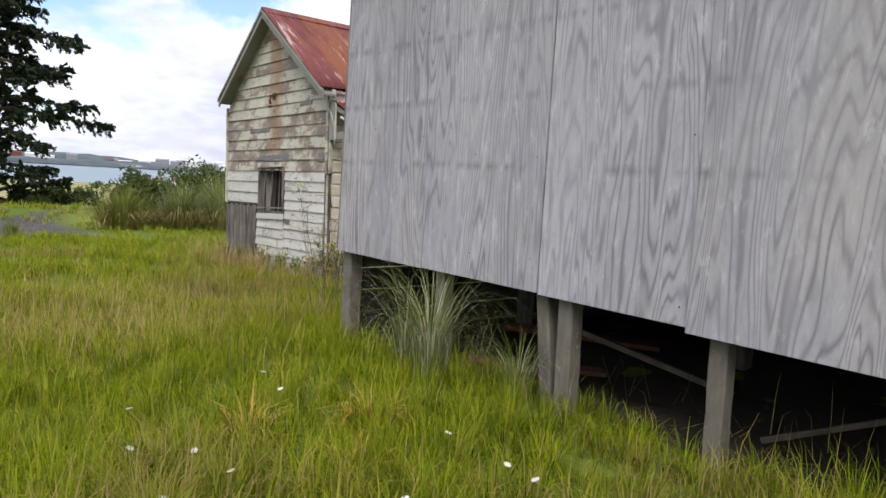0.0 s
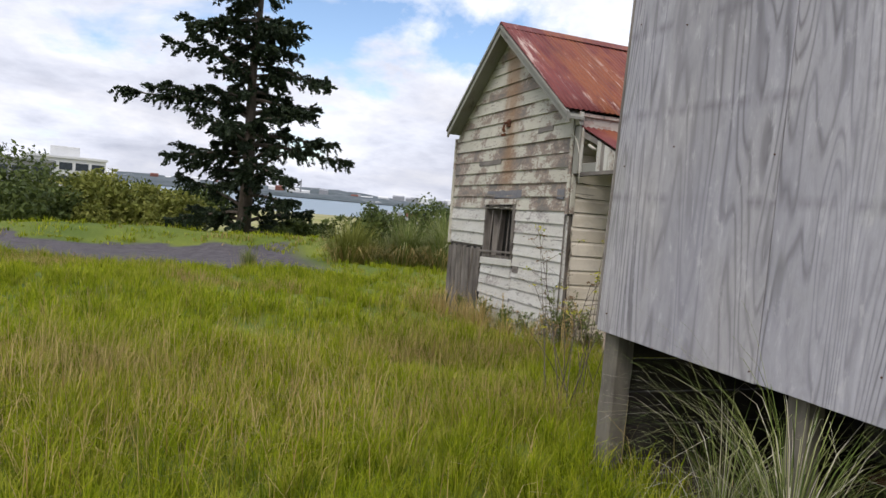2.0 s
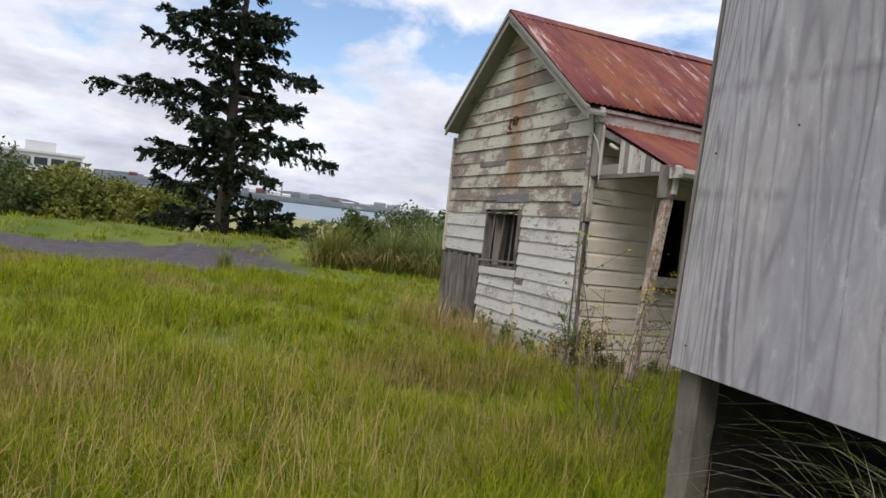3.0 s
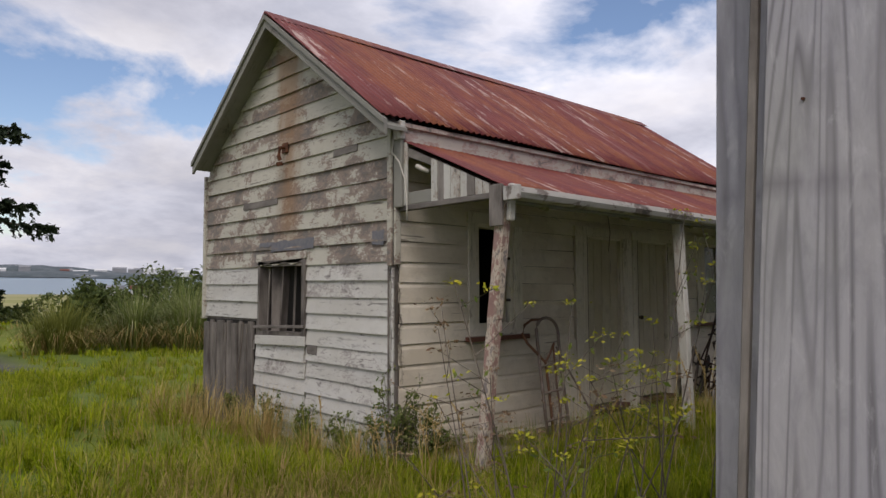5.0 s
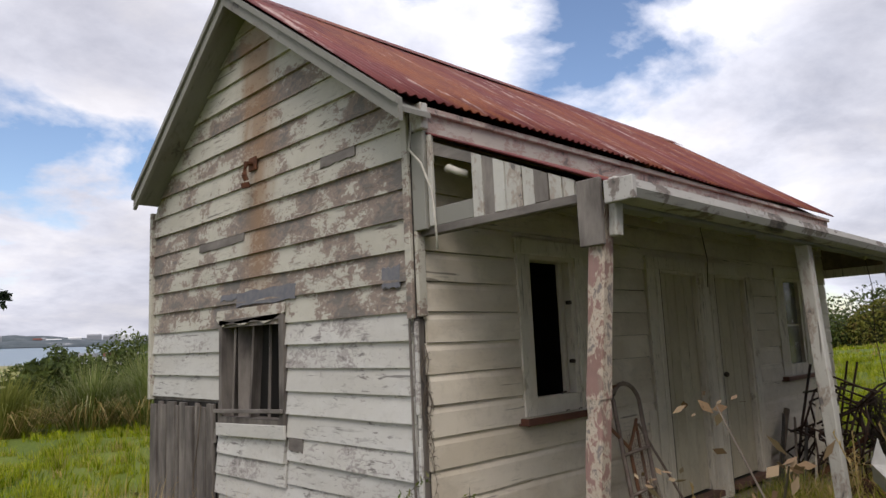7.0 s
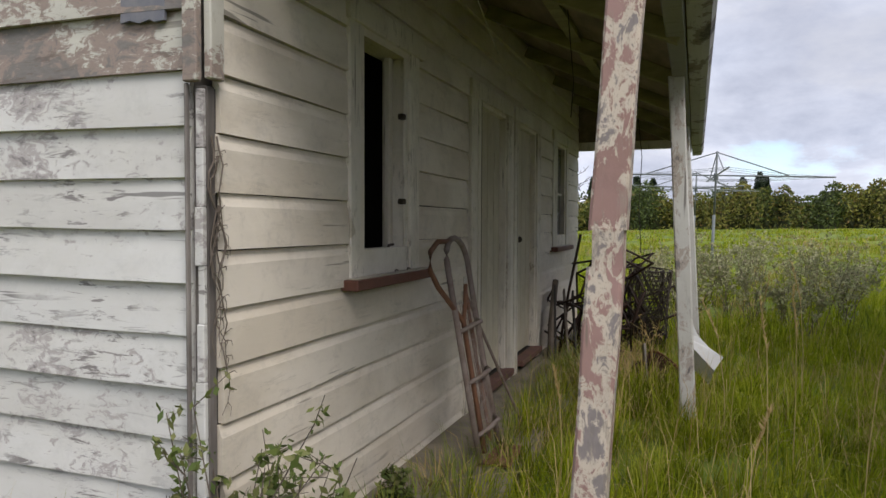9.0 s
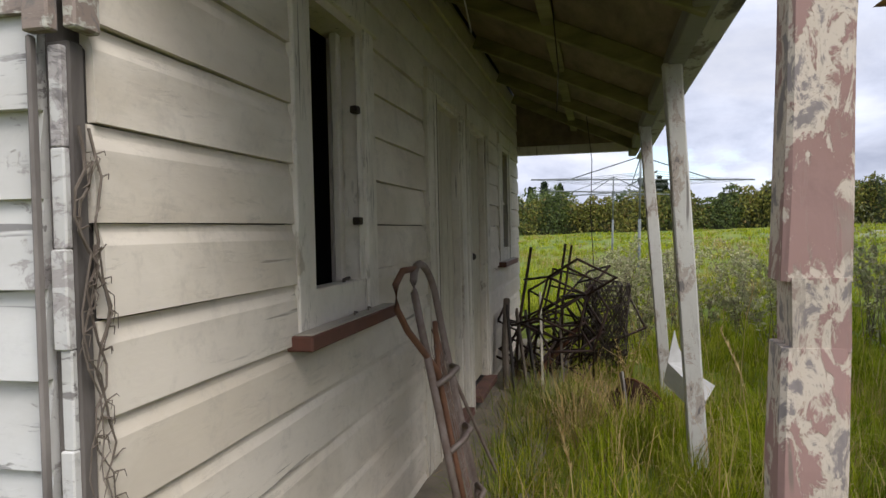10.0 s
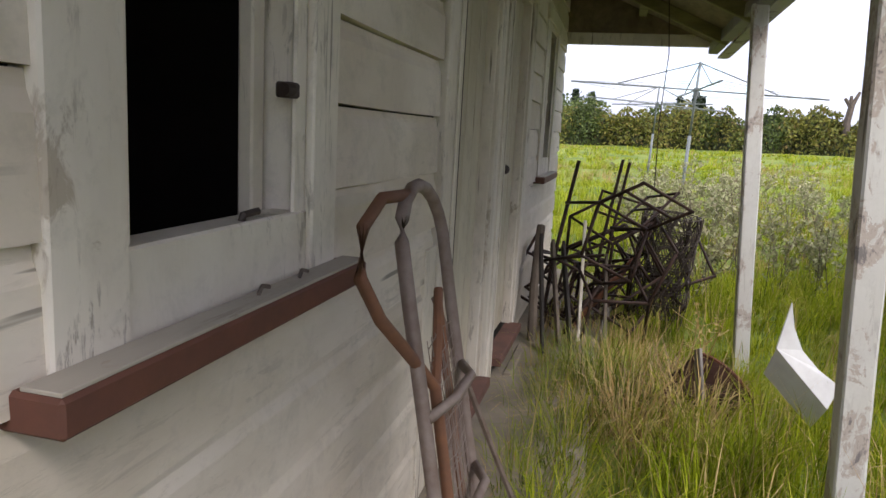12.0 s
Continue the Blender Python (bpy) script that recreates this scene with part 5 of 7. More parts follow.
def chair_frame(m):
    """A folded tubular steel chair frame without its seat."""
    c = thing("chair_frame", "rusty black tubular steel chair frame tipped on a heap", "chair", m, "heap of chair frames")
    r = 0.011
    w = 0.20
    for s in (-1, 1):
        for name, pts in (("front_leg", [(s * w, -0.20, 0), (s * w, -0.19, 0.44)]), ("back_leg", [(s * w, 0.24, 0), (s * w, 0.18, 0.44), (s * w * 0.95, 0.26, 0.82)]), ("seat_rail", [(s * w, -0.19, 0.44), (s * w, 0.18, 0.43)])):
            bm = B()
            tube(bm, pts, r, 7)
            part(name, bm, M_FRAME, c, "", True)
    for name, z, y in (("front_rail", 0.44, -0.19), ("back_rail", 0.43, 0.18), ("top_rail", 0.82, 0.26), ("mid_rail", 0.66, 0.23), ("stretcher", 0.15, -0.198)):
        bm = B()
        tube(bm, [(-w, y, z), (w, y, z)], r * 0.9, 7)
        part(name, bm, M_FRAME, c, "", True)
    return c


ch = chair_frame(SAG @ pose(11.2, 9.62, 0.38, 62, 10, 30))
for m in ((11.45, 9.45, 0.42, 120, 15, 80), (11.3, 9.75, 0.55, 200, 20, -20), (11.65, 9.6, 0.1, 20, -15, 110), (11.55, 9.35, 0.72, 250, -20, 55), (11.1, 9.5, 0.04, 0, 24, 200), (11.75, 9.72, 0.45, 140, 40, 10), (11.35, 9.42, 0.30, 95, -10, 150), (11.2, 9.7, 0.62, 75, 25, 300), (11.5, 9.62, 0.30, 310, 35, 200), (11.15, 9.45, 0.35, 170, -30, 120)):
    copy_thing(ch, SAG @ pose(*m))
for i, (a, b, r, mt) in enumerate((((11.0, 9.9, 0.02), (11.35, 9.75, 1.2), 0.014, M_FRAME), ((11.3, 9.6, 0.05), (11.55, 9.45, 1.22), 0.012, M_FRAME), ((11.2, 9.55, 0.02), (11.7, 9.40, 1.2), 0.012, M_FRAME), ((10.6, 9.9, 0.02), (11.1, 9.95, 0.75), 0.03, M_TWIG))):
    bm = B()
    tube(bm, [a, (Vector(a) + Vector(b)) / 2 + Vector((0.01, 0.015, 0)), b], r, 7)
    solo("steel_rod" if i < 3 else "charred_stick", bm, mt, "thin dark rod poking out of the heap of chairs" if i < 3 else "dark charred stick leaning on the wall", "rod" if i < 3 else "stick", SAG, "rods in the heap" if i < 3 else "")
for a, b, w, mt, lb in (((10.75, 9.62, 0.02), (11.15, 9.66, 0.80), 0.06, M_TRIM, "pale leaning board among the chair frames"), ((10.55, 9.72, 0.02), (11.05, 9.86, 0.66), 0.07, M_TWIG, "dark weathered plank leaning on the wall"),
                        ((10.35, 9.80, 0.03), (10.95, 9.93, 0.70), 0.08, M_NEARBLACK, "charred plank leaning on the wall"), ((10.5, 9.64, 0.03), (11.2, 9.80, 0.62), 0.09, M_NEARBLACK, "charred plank leaning on the heap"), ((10.7, 9.45, 0.03), (11.3, 9.5, 0.55), 0.07, M_TWIG, "dark batten propped in the heap"),
                        ((10.8, 9.5, 0.05), (11.9, 9.42, 0.14), 0.09, M_GREY_V, "grey plank lying under the chairs"), ((10.9, 9.75, 0.03), (11.6, 9.3, 0.5), 0.05, M_RUST, "rust brown batten in the heap")):
    bm = B()
    beam(bm, a, b, 0.02, w, 0.003)
    solo("loose_board", bm, mt, lb, "board", SAG)


def netting_roll():
    t = thing("netting_roll", "upright roll of rusty dark wire netting in the grass", "wire roll", SAG @ pose(11.5, 9.12, 0.06, 3, -4, 0))
    rr = random.Random(8)
    for name, r0, k in (("outer_netting", 0.19, 44), ("inner_netting", 0.13, 30)):
        bm = B()
        for i in range(k):
            a0, s = rr.uniform(0, math.tau), rr.choice((-1, 1))
            pts = [(math.cos(a0 + s * q * 0.35) * (r0 + rr.uniform(-0.012, 0.02)), math.sin(a0 + s * q * 0.35) * (r0 + rr.uniform(-0.012, 0.02)), q * 0.115) for q in range(8)]
            tube(bm, pts, 0.0045, 4)
        for q in range(10):
            tube(bm, [(math.cos(a) * r0, math.sin(a) * r0, q * 0.088 + 0.01) for a in np.linspace(0, math.tau, 16)], 0.004, 4)
        part(name, bm, M_NET, t)


netting_roll()


def junk():
    t = thing("rusted_drum", "crushed rusted tin drum lying in the long grass", "drum", SAG @ pose(9.72, 9.16, -0.08, 52, -30, 62) @ Matrix.Scale(1.25, 4))
    bm = B()
    rr = random.Random(4)
    rings = []
    for q in range(9):
        rings.append([bm.verts.new(((0.15 + rr.uniform(-0.022, 0.012)) * math.cos(k * math.tau / 18), (0.12 + rr.uniform(-0.02, 0.012)) * math.sin(k * math.tau / 18), q * 0.046)) for k in range(18)])
    for a, b in zip(rings, rings[1:]):
        for k in range(18):
            bm.faces.new((a[k], a[(k + 1) % 18], b[(k + 1) % 18], b[k]))
    bmesh.ops.solidify(bm, geom=bm.faces[:], thickness=0.004)
    part("shell", bm, M_BROWN, t)
    for q in (0.02, 0.38):
        bm = B()
        tube(bm, [(0.15 * math.cos(a), 0.12 * math.sin(a), q) for a in np.linspace(0, math.tau, 20)], 0.008, 6)
        part("rim", bm, M_RUST, t)
    bm = B()
    beam(bm, (9.6, 8.98, 0.05), (9.75, 9.02, 0.40), 0.015, 0.07, 0.003)
    solo("pale_slat", bm, M_GREY_V, "pale grey slat standing in the grass", "board", SAG)
    # a folded white sheet
    bm = B()
    tip, left, low, right = Vector((9.50, 8.70, 0.72)), Vector((9.44, 8.75, 0.53)), Vector((9.42, 8.53, 0.30)), Vector((9.50, 8.47, 0.38))
    edge = [tip.lerp(right, q) + Vector((0, 0.05, -0.03)) * math.sin(math.pi * q) for q in (0, 0.25, 0.5, 0.75, 1)]
    ring = edge + [low, left]
    prism(bm, ring, [p + Vector((0.004, 0.003, 0)) for p in ring])
    prism(bm, [left, low, low + Vector((0.08, 0.03, -0.12)), left + Vector((0.08, 0.02, -0.14))], [p + Vector((0.003, -0.002, 0.004)) for p in (left, low, low + Vector((0.08, 0.03, -0.12)), left + Vector((0.08, 0.02, -0.14)))])
    solo("folded_sheet", bm, M_SHEET, "bent white enamelled metal sheet lying in the grass", "metal sheet", SAG)


junk()


# ---- clothes hoists ----
def hoist(m, s=1.0):
    h = thing("clothes_hoist", "rotary clothes hoist of galvanised pipe standing in the field", "clothesline", m, "clothes hoists")
    bm = B()
    tube(bm, [(0, 0, -0.3), (0, 0, 1.3)], 0.032, 9)
    part("pole", bm, M_GALV, h, "", True)
    bm = B()
    tube(bm, [(0, 0, 1.3), (0, 0, 2.62)], 0.022, 9)
    part("inner_pole", bm, M_GALV, h, "", True)
    bm = B()
    tube(bm, [(0, 0, 2.02), (0, 0, 2.16)], 0.05, 9)
    part("hub", bm, M_GALV, h)
    R = 2.25
    tips = [Vector((R * math.cos(a), R * math.sin(a), 2.12)) for a in (math.radians(94), math.radians(184), math.radians(274), math.radians(4))]
    for p in tips:
        bm = B()
        tube(bm, [(0, 0, 2.12), p], 0.016, 7)
        part("arm", bm, M_GALV, h)
        bm = B()
        tube(bm, [(0, 0, 2.60), p * 0.62 + Vector((0, 0, 2.14 - p.z * 0.62))], 0.012, 6)
        part("stay", bm, M_GALV, h)
    for f in (1.0, 0.82, 0.64):
        for a, b in zip(tips, tips[1:] + tips[:1]):
            bm = B()
            q = [Vector((a.x * f, a.y * f, 2.12)), Vector(((a.x + b.x) / 2 * f, (a.y + b.y) / 2 * f, 2.09)), Vector((b.x * f, b.y * f, 2.12))]
            tube(bm, q, 0.004, 4)
            part("line", bm, M_GALV, h)
    return h


def at_ground(x, y, rz=0.0, dz=0.0):
    return pose(x, y, float(ground_z(x, y)) + dz, 0, 0, rz)


h1 = hoist(at_ground(20, 8.35, 0, 0.0))
copy_thing(h1, at_ground(27, 8.75, 30, -0.1))

# ---- under the boarded house ----
for a, b, w, hgt, mt, lb in (((3.95, 4.35, 0.14), (4.7, 3.7, 0.10), 0.16, 0.03, M_STEP, "fallen plank lying under the house"), ((4.6, 4.2, 0.42), (5.0, 2.9, 0.12), 0.04, 0.04, M_TWIG, "grey pole lying under the house"),
                             ((4.3, 2.35, 0.12), (4.9, 1.2, 0.62), 0.03, 0.03, M_TWIG, "old pipe slanting under the house"), ((5.2, 5.2, 0.1), (5.6, 3.8, 0.16), 0.2, 0.04, M_RUST, "rust-stained board under the house")):
    bm = B()
    beam(bm, a, b, w, hgt, 0.004)
    solo("fallen_timber", bm, mt, lb, "timber", None)

# ---- plants ----
rng = np.random.default_rng(11)


def faces_mesh(name, co, k, material):
    """A mesh of loose faces from an array (n, k, 3)."""
    n = len(co)
    me = bpy.data.meshes.new(name)
    me.vertices.add(n * k)
    me.vertices.foreach_set("co", np.ascontiguousarray(co, dtype=np.float32).ravel())
    me.loops.add(n * k)
    me.loops.foreach_set("vertex_index", np.arange(n * k, dtype=np.int32))
    me.polygons.add(n)
    me.polygons.foreach_set("loop_start", np.arange(n, dtype=np.int32) * k)
    me.update(calc_edges=True)
    me.materials.append(material)
    return me


def blades_mesh(name, root, length, width, az, lean, material):
    """Grass blades of five points: a strip that bends over to a tip."""
    n = len(root)
    d = np.stack([np.cos(az), np.sin(az), np.zeros(n)], -1)
    s = np.stack([-np.sin(az), np.cos(az), np.zeros(n)], -1) * width[:, None] / 2
    up = np.array([0, 0, 1.0])
    mid = root + up * (length * 0.58 * np.cos(lean * 0.5))[:, None] + d * (length * 0.58 * np.sin(lean * 0.5))[:, None]
    tip = mid + up * (length * 0.42 * np.cos(lean * 1.5))[:, None] + d * (length * 0.42 * np.sin(lean * 1.5))[:, None]
    co = np.stack([root - s, root + s, mid + s * 0.8, mid - s * 0.8, tip], 1)
    me = bpy.data.meshes.new(name)
    me.vertices.add(n * 5)
    me.vertices.foreach_set("co", np.ascontiguousarray(co, dtype=np.float32).ravel())
    base = (np.arange(n, dtype=np.int32) * 5)[:, None]
    idx = (base + np.array([[0, 1, 2, 3, 3, 2, 4]], dtype=np.int32)).ravel()
    me.loops.add(n * 7)
    me.loops.foreach_set("vertex_index", idx)
    me.polygons.add(n * 2)
    st = ((np.arange(n, dtype=np.int32) * 7)[:, None] + np.array([[0, 4]], dtype=np.int32)).ravel()
    me.polygons.foreach_set("loop_start", st)
    me.update(calc_edges=True)
    me.materials.append(material)
    return me


def clear_of(x, y):
    """True where grass may grow: not inside the houses, nor on the apron or the track."""
    c = (x > 5.98) & (x < 13.25) & (y > 9.95) & (y < 13.95)
    h = (x > 4.05) & (x < 13.2) & (y < 5.95) & (y > -4.3)
    a = (x > 6.7) & (x < 13.1) & (y > np.where(x < 8.6, 9.66, 9.86)) & (y < 10.06)
    trunk = (np.abs(y + 0.12 * x - 25.9) < 3.7 + 0.5 * np.sin(x * 0.8)) & (x < 6.2)
    return ~(c | h | a | trunk)


def patchy(x, y, f=1.0):
    return 0.5 + 0.25 * np.sin(x * 1.7 * f + np.sin(y * 1.3 * f) * 1.4) + 0.25 * np.sin(y * 2.1 * f + np.sin(x * 0.9 * f) * 1.7)


def meadow(name, boxes, label, mat, hmin, hmax, wid, per=34, spread=0.085):
    """Grass in tufts: blades fan out from many small centres. boxes: x0, y0, x1, y1, blades per square metre."""
    xs, ys = [], []
    for x0, y0, x1, y1, dens in boxes:
        n = int((x1 - x0) * (y1 - y0) * dens / per)
        xs.append(rng.uniform(x0, x1, n))
        ys.append(rng.uniform(y0, y1, n))
    cx, cy = np.concatenate(xs), np.concatenate(ys)
    # ragged borders between the kinds of grass
    cx, cy = cx + rng.normal(0, 0.6, len(cx)), cy + rng.normal(0, 0.6, len(cy))
    p = 0.5 * patchy(cx, cy) + 0.5 * rng.random(len(cx))
    hh = hmin + (hmax - hmin) * p ** 1.3
    turn, push = rng.uniform(0, math.tau, len(cx)), rng.uniform(0.0, 0.9, len(cx))
    k = np.repeat(np.arange(len(cx)), per)
    n = len(k)
    a = rng.uniform(0, math.tau, n)
    r = spread * np.sqrt(rng.random(n)) * (0.6 + hh[k])
    x, y = cx[k] + r * np.cos(a), cy[k] + r * np.sin(a)
    ok = clear_of(x, y)
    k, a, r, x, y = k[ok], a[ok], r[ok], x[ok], y[ok]
    n = len(k)
    length = hh[k] * rng.uniform(0.5, 1.15, n)
    root = np.stack([x, y, ground_z(x, y) - 0.02], -1)
    # each tuft is blown over a little to one side
    dx, dy = np.cos(a) * 0.8 + push[k] * np.cos(turn[k]), np.sin(a) * 0.8 + push[k] * np.sin(turn[k])
    az = np.arctan2(dy, dx) + rng.normal(0, 0.45, n)
    lean = 0.12 + (0.35 + 0.9 * push[k]) * rng.beta(2, 1.6, n) + 0.7 * rng.random(n) ** 3
    me = blades_mesh(name, root, length, rng.uniform(0.7, 1.4, n) * wid, az, lean, mat)
    return tagged(new(name, me), label, "grass", kind="stuff")


meadow("meadow_grass", [(-2.6, 1.0, 4.1, 10.0, 2900), (4.1, 6.0, 6.1, 10.2, 2500), (5.9, 6.0, 13.0, 9.7, 2100), (-2.6, -1.5, 4.1, 1.0, 500)], "long bright green meadow grass", M_GRASS, 0.12, 0.46, 0.0048)
meadow("outer_grass", [(-9, 2, -2.6, 24, 260), (-2.6, 10, 5.98, 24, 520), (5.98, 13.9, 16, 24, 170), (13.0, 2, 19, 14, 520), (19, -6, 33, 16, 150)], "long meadow grass farther off", M_GRASS, 0.14, 0.46, 0.0095, 26, 0.14)
meadow("far_grass", [(-26, 24, 22, 44, 34), (-26, 2, -9, 24, 40), (33, -25, 52, 25, 30), (16, 14, 34, 24, 40), (13.2, -25, 33, -6, 20)], "rough grass of the distant field", M_GRASS, 0.12, 0.38, 0.03, 14, 0.3)


def dry_stalks():
    boxes = [(-2.6, 6.2, 2.8, 9.4, 4600), (-2.0, 5.2, 3.6, 9.8, 900), (2.6, 7.0, 5.9, 11.0, 420), (7.0, 7.0, 12.5, 9.5, 650), (6.2, 8.2, 9.6, 9.6, 500), (-5, 8, 4, 20, 700), (4.6, 8.6, 6.0, 13.8, 380), (4.0, 0.8, 4.6, 5.8, 160)]
    x = np.concatenate([rng.uniform(b[0], b[2], b[4]) for b in boxes])
    y = np.concatenate([rng.uniform(b[1], b[3], b[4]) for b in boxes])
    x, y = x + rng.normal(0, 0.45, len(x)), y + rng.normal(0, 0.45, len(y))
    ok = clear_of(x, y) | ((x > 4.0) & (x < 4.7) & (y < 5.9))
    x, y = x[ok], y[ok]
    n = len(x)
    root = np.stack([x, y, ground_z(x, y) - 0.02], -1)
    me = blades_mesh("dry_stalks", root, rng.uniform(0.28, 0.62, n), rng.uniform(0.002, 0.0045, n), rng.uniform(0, math.tau, n), rng.uniform(0.1, 1.5, n), M_STALK)
    tagged(new("dry_stalks", me), "tan dry grass stalks among the green", "grass", kind="stuff")


dry_stalks()


def seed_stalk(x, y, h, bend, az):
    """A tall grass stem with a long seed head."""
    t = thing("seed_stalk", "tall pale grass stem with a seed head", "grass stem", at_ground(x, y, az), "tall seed stalks")
    pts = [(0, 0, -0.02), (bend * 0.1, 0, h * 0.4), (bend * 0.4, 0, h * 0.75), (bend, 0, h)]
    bm = B()
    tube(bm, pts, 0.0028, 5, 0.0016)
    part("stem", bm, M_STALK, t)
    bm = B()
    rr = random.Random(int(x * 100 + y * 37))
    for i in range(26):
        f = 0.62 + 0.38 * i / 25
        p = Vector(pts[2]).lerp(Vector(pts[3]), (f - 0.62) / 0.38)
        q = p + Vector((rr.uniform(-0.014, 0.014), rr.uniform(-0.014, 0.014), 0.022))
        tube(bm, [p, q], 0.004, 4, 0.001)
    part("seed_head", bm, M_STALK, t)


for a in ((7.7, 8.35, 0.9, 0.16, 20), (8.05, 8.2, 0.95, 0.2, 160), (7.55, 8.0, 0.85, 0.12, 200), (8.3, 8.5, 0.8, 0.15, 90), (9.3, 8.0, 0.95, 0.18, 30), (7.2, 7.6, 0.8, 0.2, 10),
          (5.2, 8.2, 0.75, 0.2, 100), (8.9, 7.4, 0.85, 0.2, 250), (4.9, 9.4, 0.7, 0.15, 70), (7.6, 9.25, 0.55, 0.12, 40), (6.9, 8.5, 0.6, 0.1, 310), (10.2, 8.2, 0.9, 0.2, 190)):
    seed_stalk(*a)


def tussock(m, n, h, label, mat=None, spread=0.10, lean=(0.15, 1.5), wid=0.008):
    t = thing("tussock", label, "tussock", m)
    r = np.abs(rng.normal(0, spread, n))
    a = rng.uniform(0, math.tau, n)
    root = np.stack([r * np.cos(a), r * np.sin(a), np.zeros(n) - 0.03], -1)
    me = blades_mesh("blades", root, rng.uniform(0.55, 1.0, n) * h, np.full(n, wid) * rng.uniform(0.7, 1.3, n), a + rng.normal(0, 0.35, n), rng.uniform(*lean, n), mat or M_TUSSOCK)
    ob = tagged(new("leaf_clump", me), kind="stuff")
    ob.parent = t
    me2 = blades_mesh("dead_blades", root[: n // 4] * 1.1, rng.uniform(0.5, 0.9, n // 4) * h, np.full(n // 4, wid * 0.8), a[: n // 4] + 0.4, rng.uniform(lean[1] * 0.8, lean[1] * 1.15, n // 4), M_STALK)
    ob = tagged(new("dead_leaf_clump", me2), kind="stuff")
    ob.parent = t
    return t


def arching_tussock(m, n, h, label, seed, wid=0.006):
    """Long blades that rise together and arch over to hang outwards."""
    r = np.random.default_rng(seed)
    t = thing("tussock", label, "tussock", m)
    q = np.linspace(0, 1, 8)
    for name, k, mat, over in (("leaf_clump", n, M_TUSSOCK, (1.3, 3.2)), ("dead_leaf_clump", n // 4, M_PALEBLADE, (1.6, 3.3))):
        a, b = r.uniform(0, math.tau, k), r.uniform(*over, k)
        L = h * r.uniform(0.5, 1.1, k)
        rise = 0.06 + b[:, None] * q[None] ** 1.4
        step = (L / 7)[:, None]
        out = np.concatenate([np.zeros((k, 1)), np.cumsum(np.sin(rise[:, :-1]) * step, 1)], 1) + np.abs(r.normal(0, 0.07, k))[:, None]
        up = np.concatenate([np.zeros((k, 1)), np.cumsum(np.cos(rise[:, :-1]) * step, 1)], 1) - 0.03
        d, s = np.stack([np.cos(a), np.sin(a), 0 * a], -1), np.stack([-np.sin(a), np.cos(a), 0 * a], -1)
        mid = d[:, None] * out[..., None] + np.array([0, 0, 1.0]) * np.maximum(up, -0.02)[..., None]
        wd = (wid * r.uniform(0.6, 1.3, k))[:, None, None] * (1.05 - q)[None, :, None] * 0.5
        lo, hi = mid - s[:, None] * wd, mid + s[:, None] * wd
        co = np.stack([lo[:, :-1], hi[:, :-1], hi[:, 1:], lo[:, 1:]], 2).reshape(-1, 4, 3)
        ob = tagged(new(name, faces_mesh(name, co, 4, mat)), kind="stuff")
        ob.parent = t


arching_tussock(at_ground(3.58, 4.35), 200, 1.45, "big arching green tussock growing beside the piles", 41, 0.0055)
arching_tussock(at_ground(3.66, 4.75), 90, 1.15, "arching pale tussock under the edge of the plywood", 42)
arching_tussock(at_ground(3.85, 3.75), 140, 0.7, "low tussock at the foot of the piles", 43)
for x, y, h in ((7.5, 26.8, 1.5), (9.6, 27.0, 1.7), (10.9, 26.0, 1.9), (12.3, 27.2, 1.8), (13.8, 26.5, 2.0), (15.5, 27.6, 1.9), (11.6, 28.5, 2.0)):
    tussock(at_ground(x, y), 1000, h * 1.3, "big flax-like tussock at the edge of the meadow", M_LIGHTBUSH if x < 9 else M_TUSSOCK, 0.40, (0.1, 1.35), 0.022)
tussock(at_ground(-7.5, 34.0), 260, 1.6, "flax bush with long sword leaves", M_LIGHTBUSH, 0.3, (0.2, 1.1), 0.06)
tussock(at_ground(-10.3, 35.0), 260, 1.8, "flax bush with long sword leaves", M_LIGHTBUSH, 0.3, (0.2, 1.1), 0.06)
for x, y in ((9.45, 9.3), (9.85, 9.35), (10.15, 9.5), (9.5, 9.0)):
    tussock(at_ground(x, y), 170, 0.55, "matted dry grass among the verandah litter", M_STALK if x < 9.7 else M_TUFT, 0.16, (0.3, 1.7), 0.005)
for i in range(12):
    tussock(at_ground(7.2 + i * 0.27, 9.62 + 0.10 * math.sin(i * 2.3)), 110, 0.40, "tuft of green grass at the edge of the apron", M_TUFT, 0.09, (0.2, 1.4), 0.005)
for x, y, h in ((9.65, 9.05, 0.5), (9.5, 9.32, 0.42), (9.95, 9.2, 0.5), (9.3, 9.15, 0.4), (10.05, 8.98, 0.42)):
    tussock(at_ground(x, y), 110, h, "matted brown dead grass round the rusted drum", M_BROWNHEAD if x > 9.4 else M_TUFT, 0.20, (0.4, 1.9), 0.005)
tussock(at_ground(10.4, 9.3), 120, 0.45, "matted dry grass before the chair frames", M_STALK, 0.2, (0.3, 1.6), 0.005)
for i in range(16):
    x, y = (5.62 + 0.22 * (i % 3) * 0.5, 10.0 + i * 0.24) if i < 11 else (6.3 + (i - 11) * 0.27, 9.78 + 0.03 * (i % 2))
    tussock(at_ground(x, y), 70, 0.55 if i < 11 else 0.34, "tuft of long grass against the cottage wall", M_TUFT if i % 3 else M_STALK, 0.07, (0.1, 1.1), 0.0055)
for x, y in ((5.5, 12.6), (5.55, 13.2), (5.3, 13.6), (5.6, 11.6)):
    tussock(at_ground(x, y), 90, 0.75, "pale dry grass against the gable wall", M_STALK, 0.16, (0.1, 0.8), 0.005)
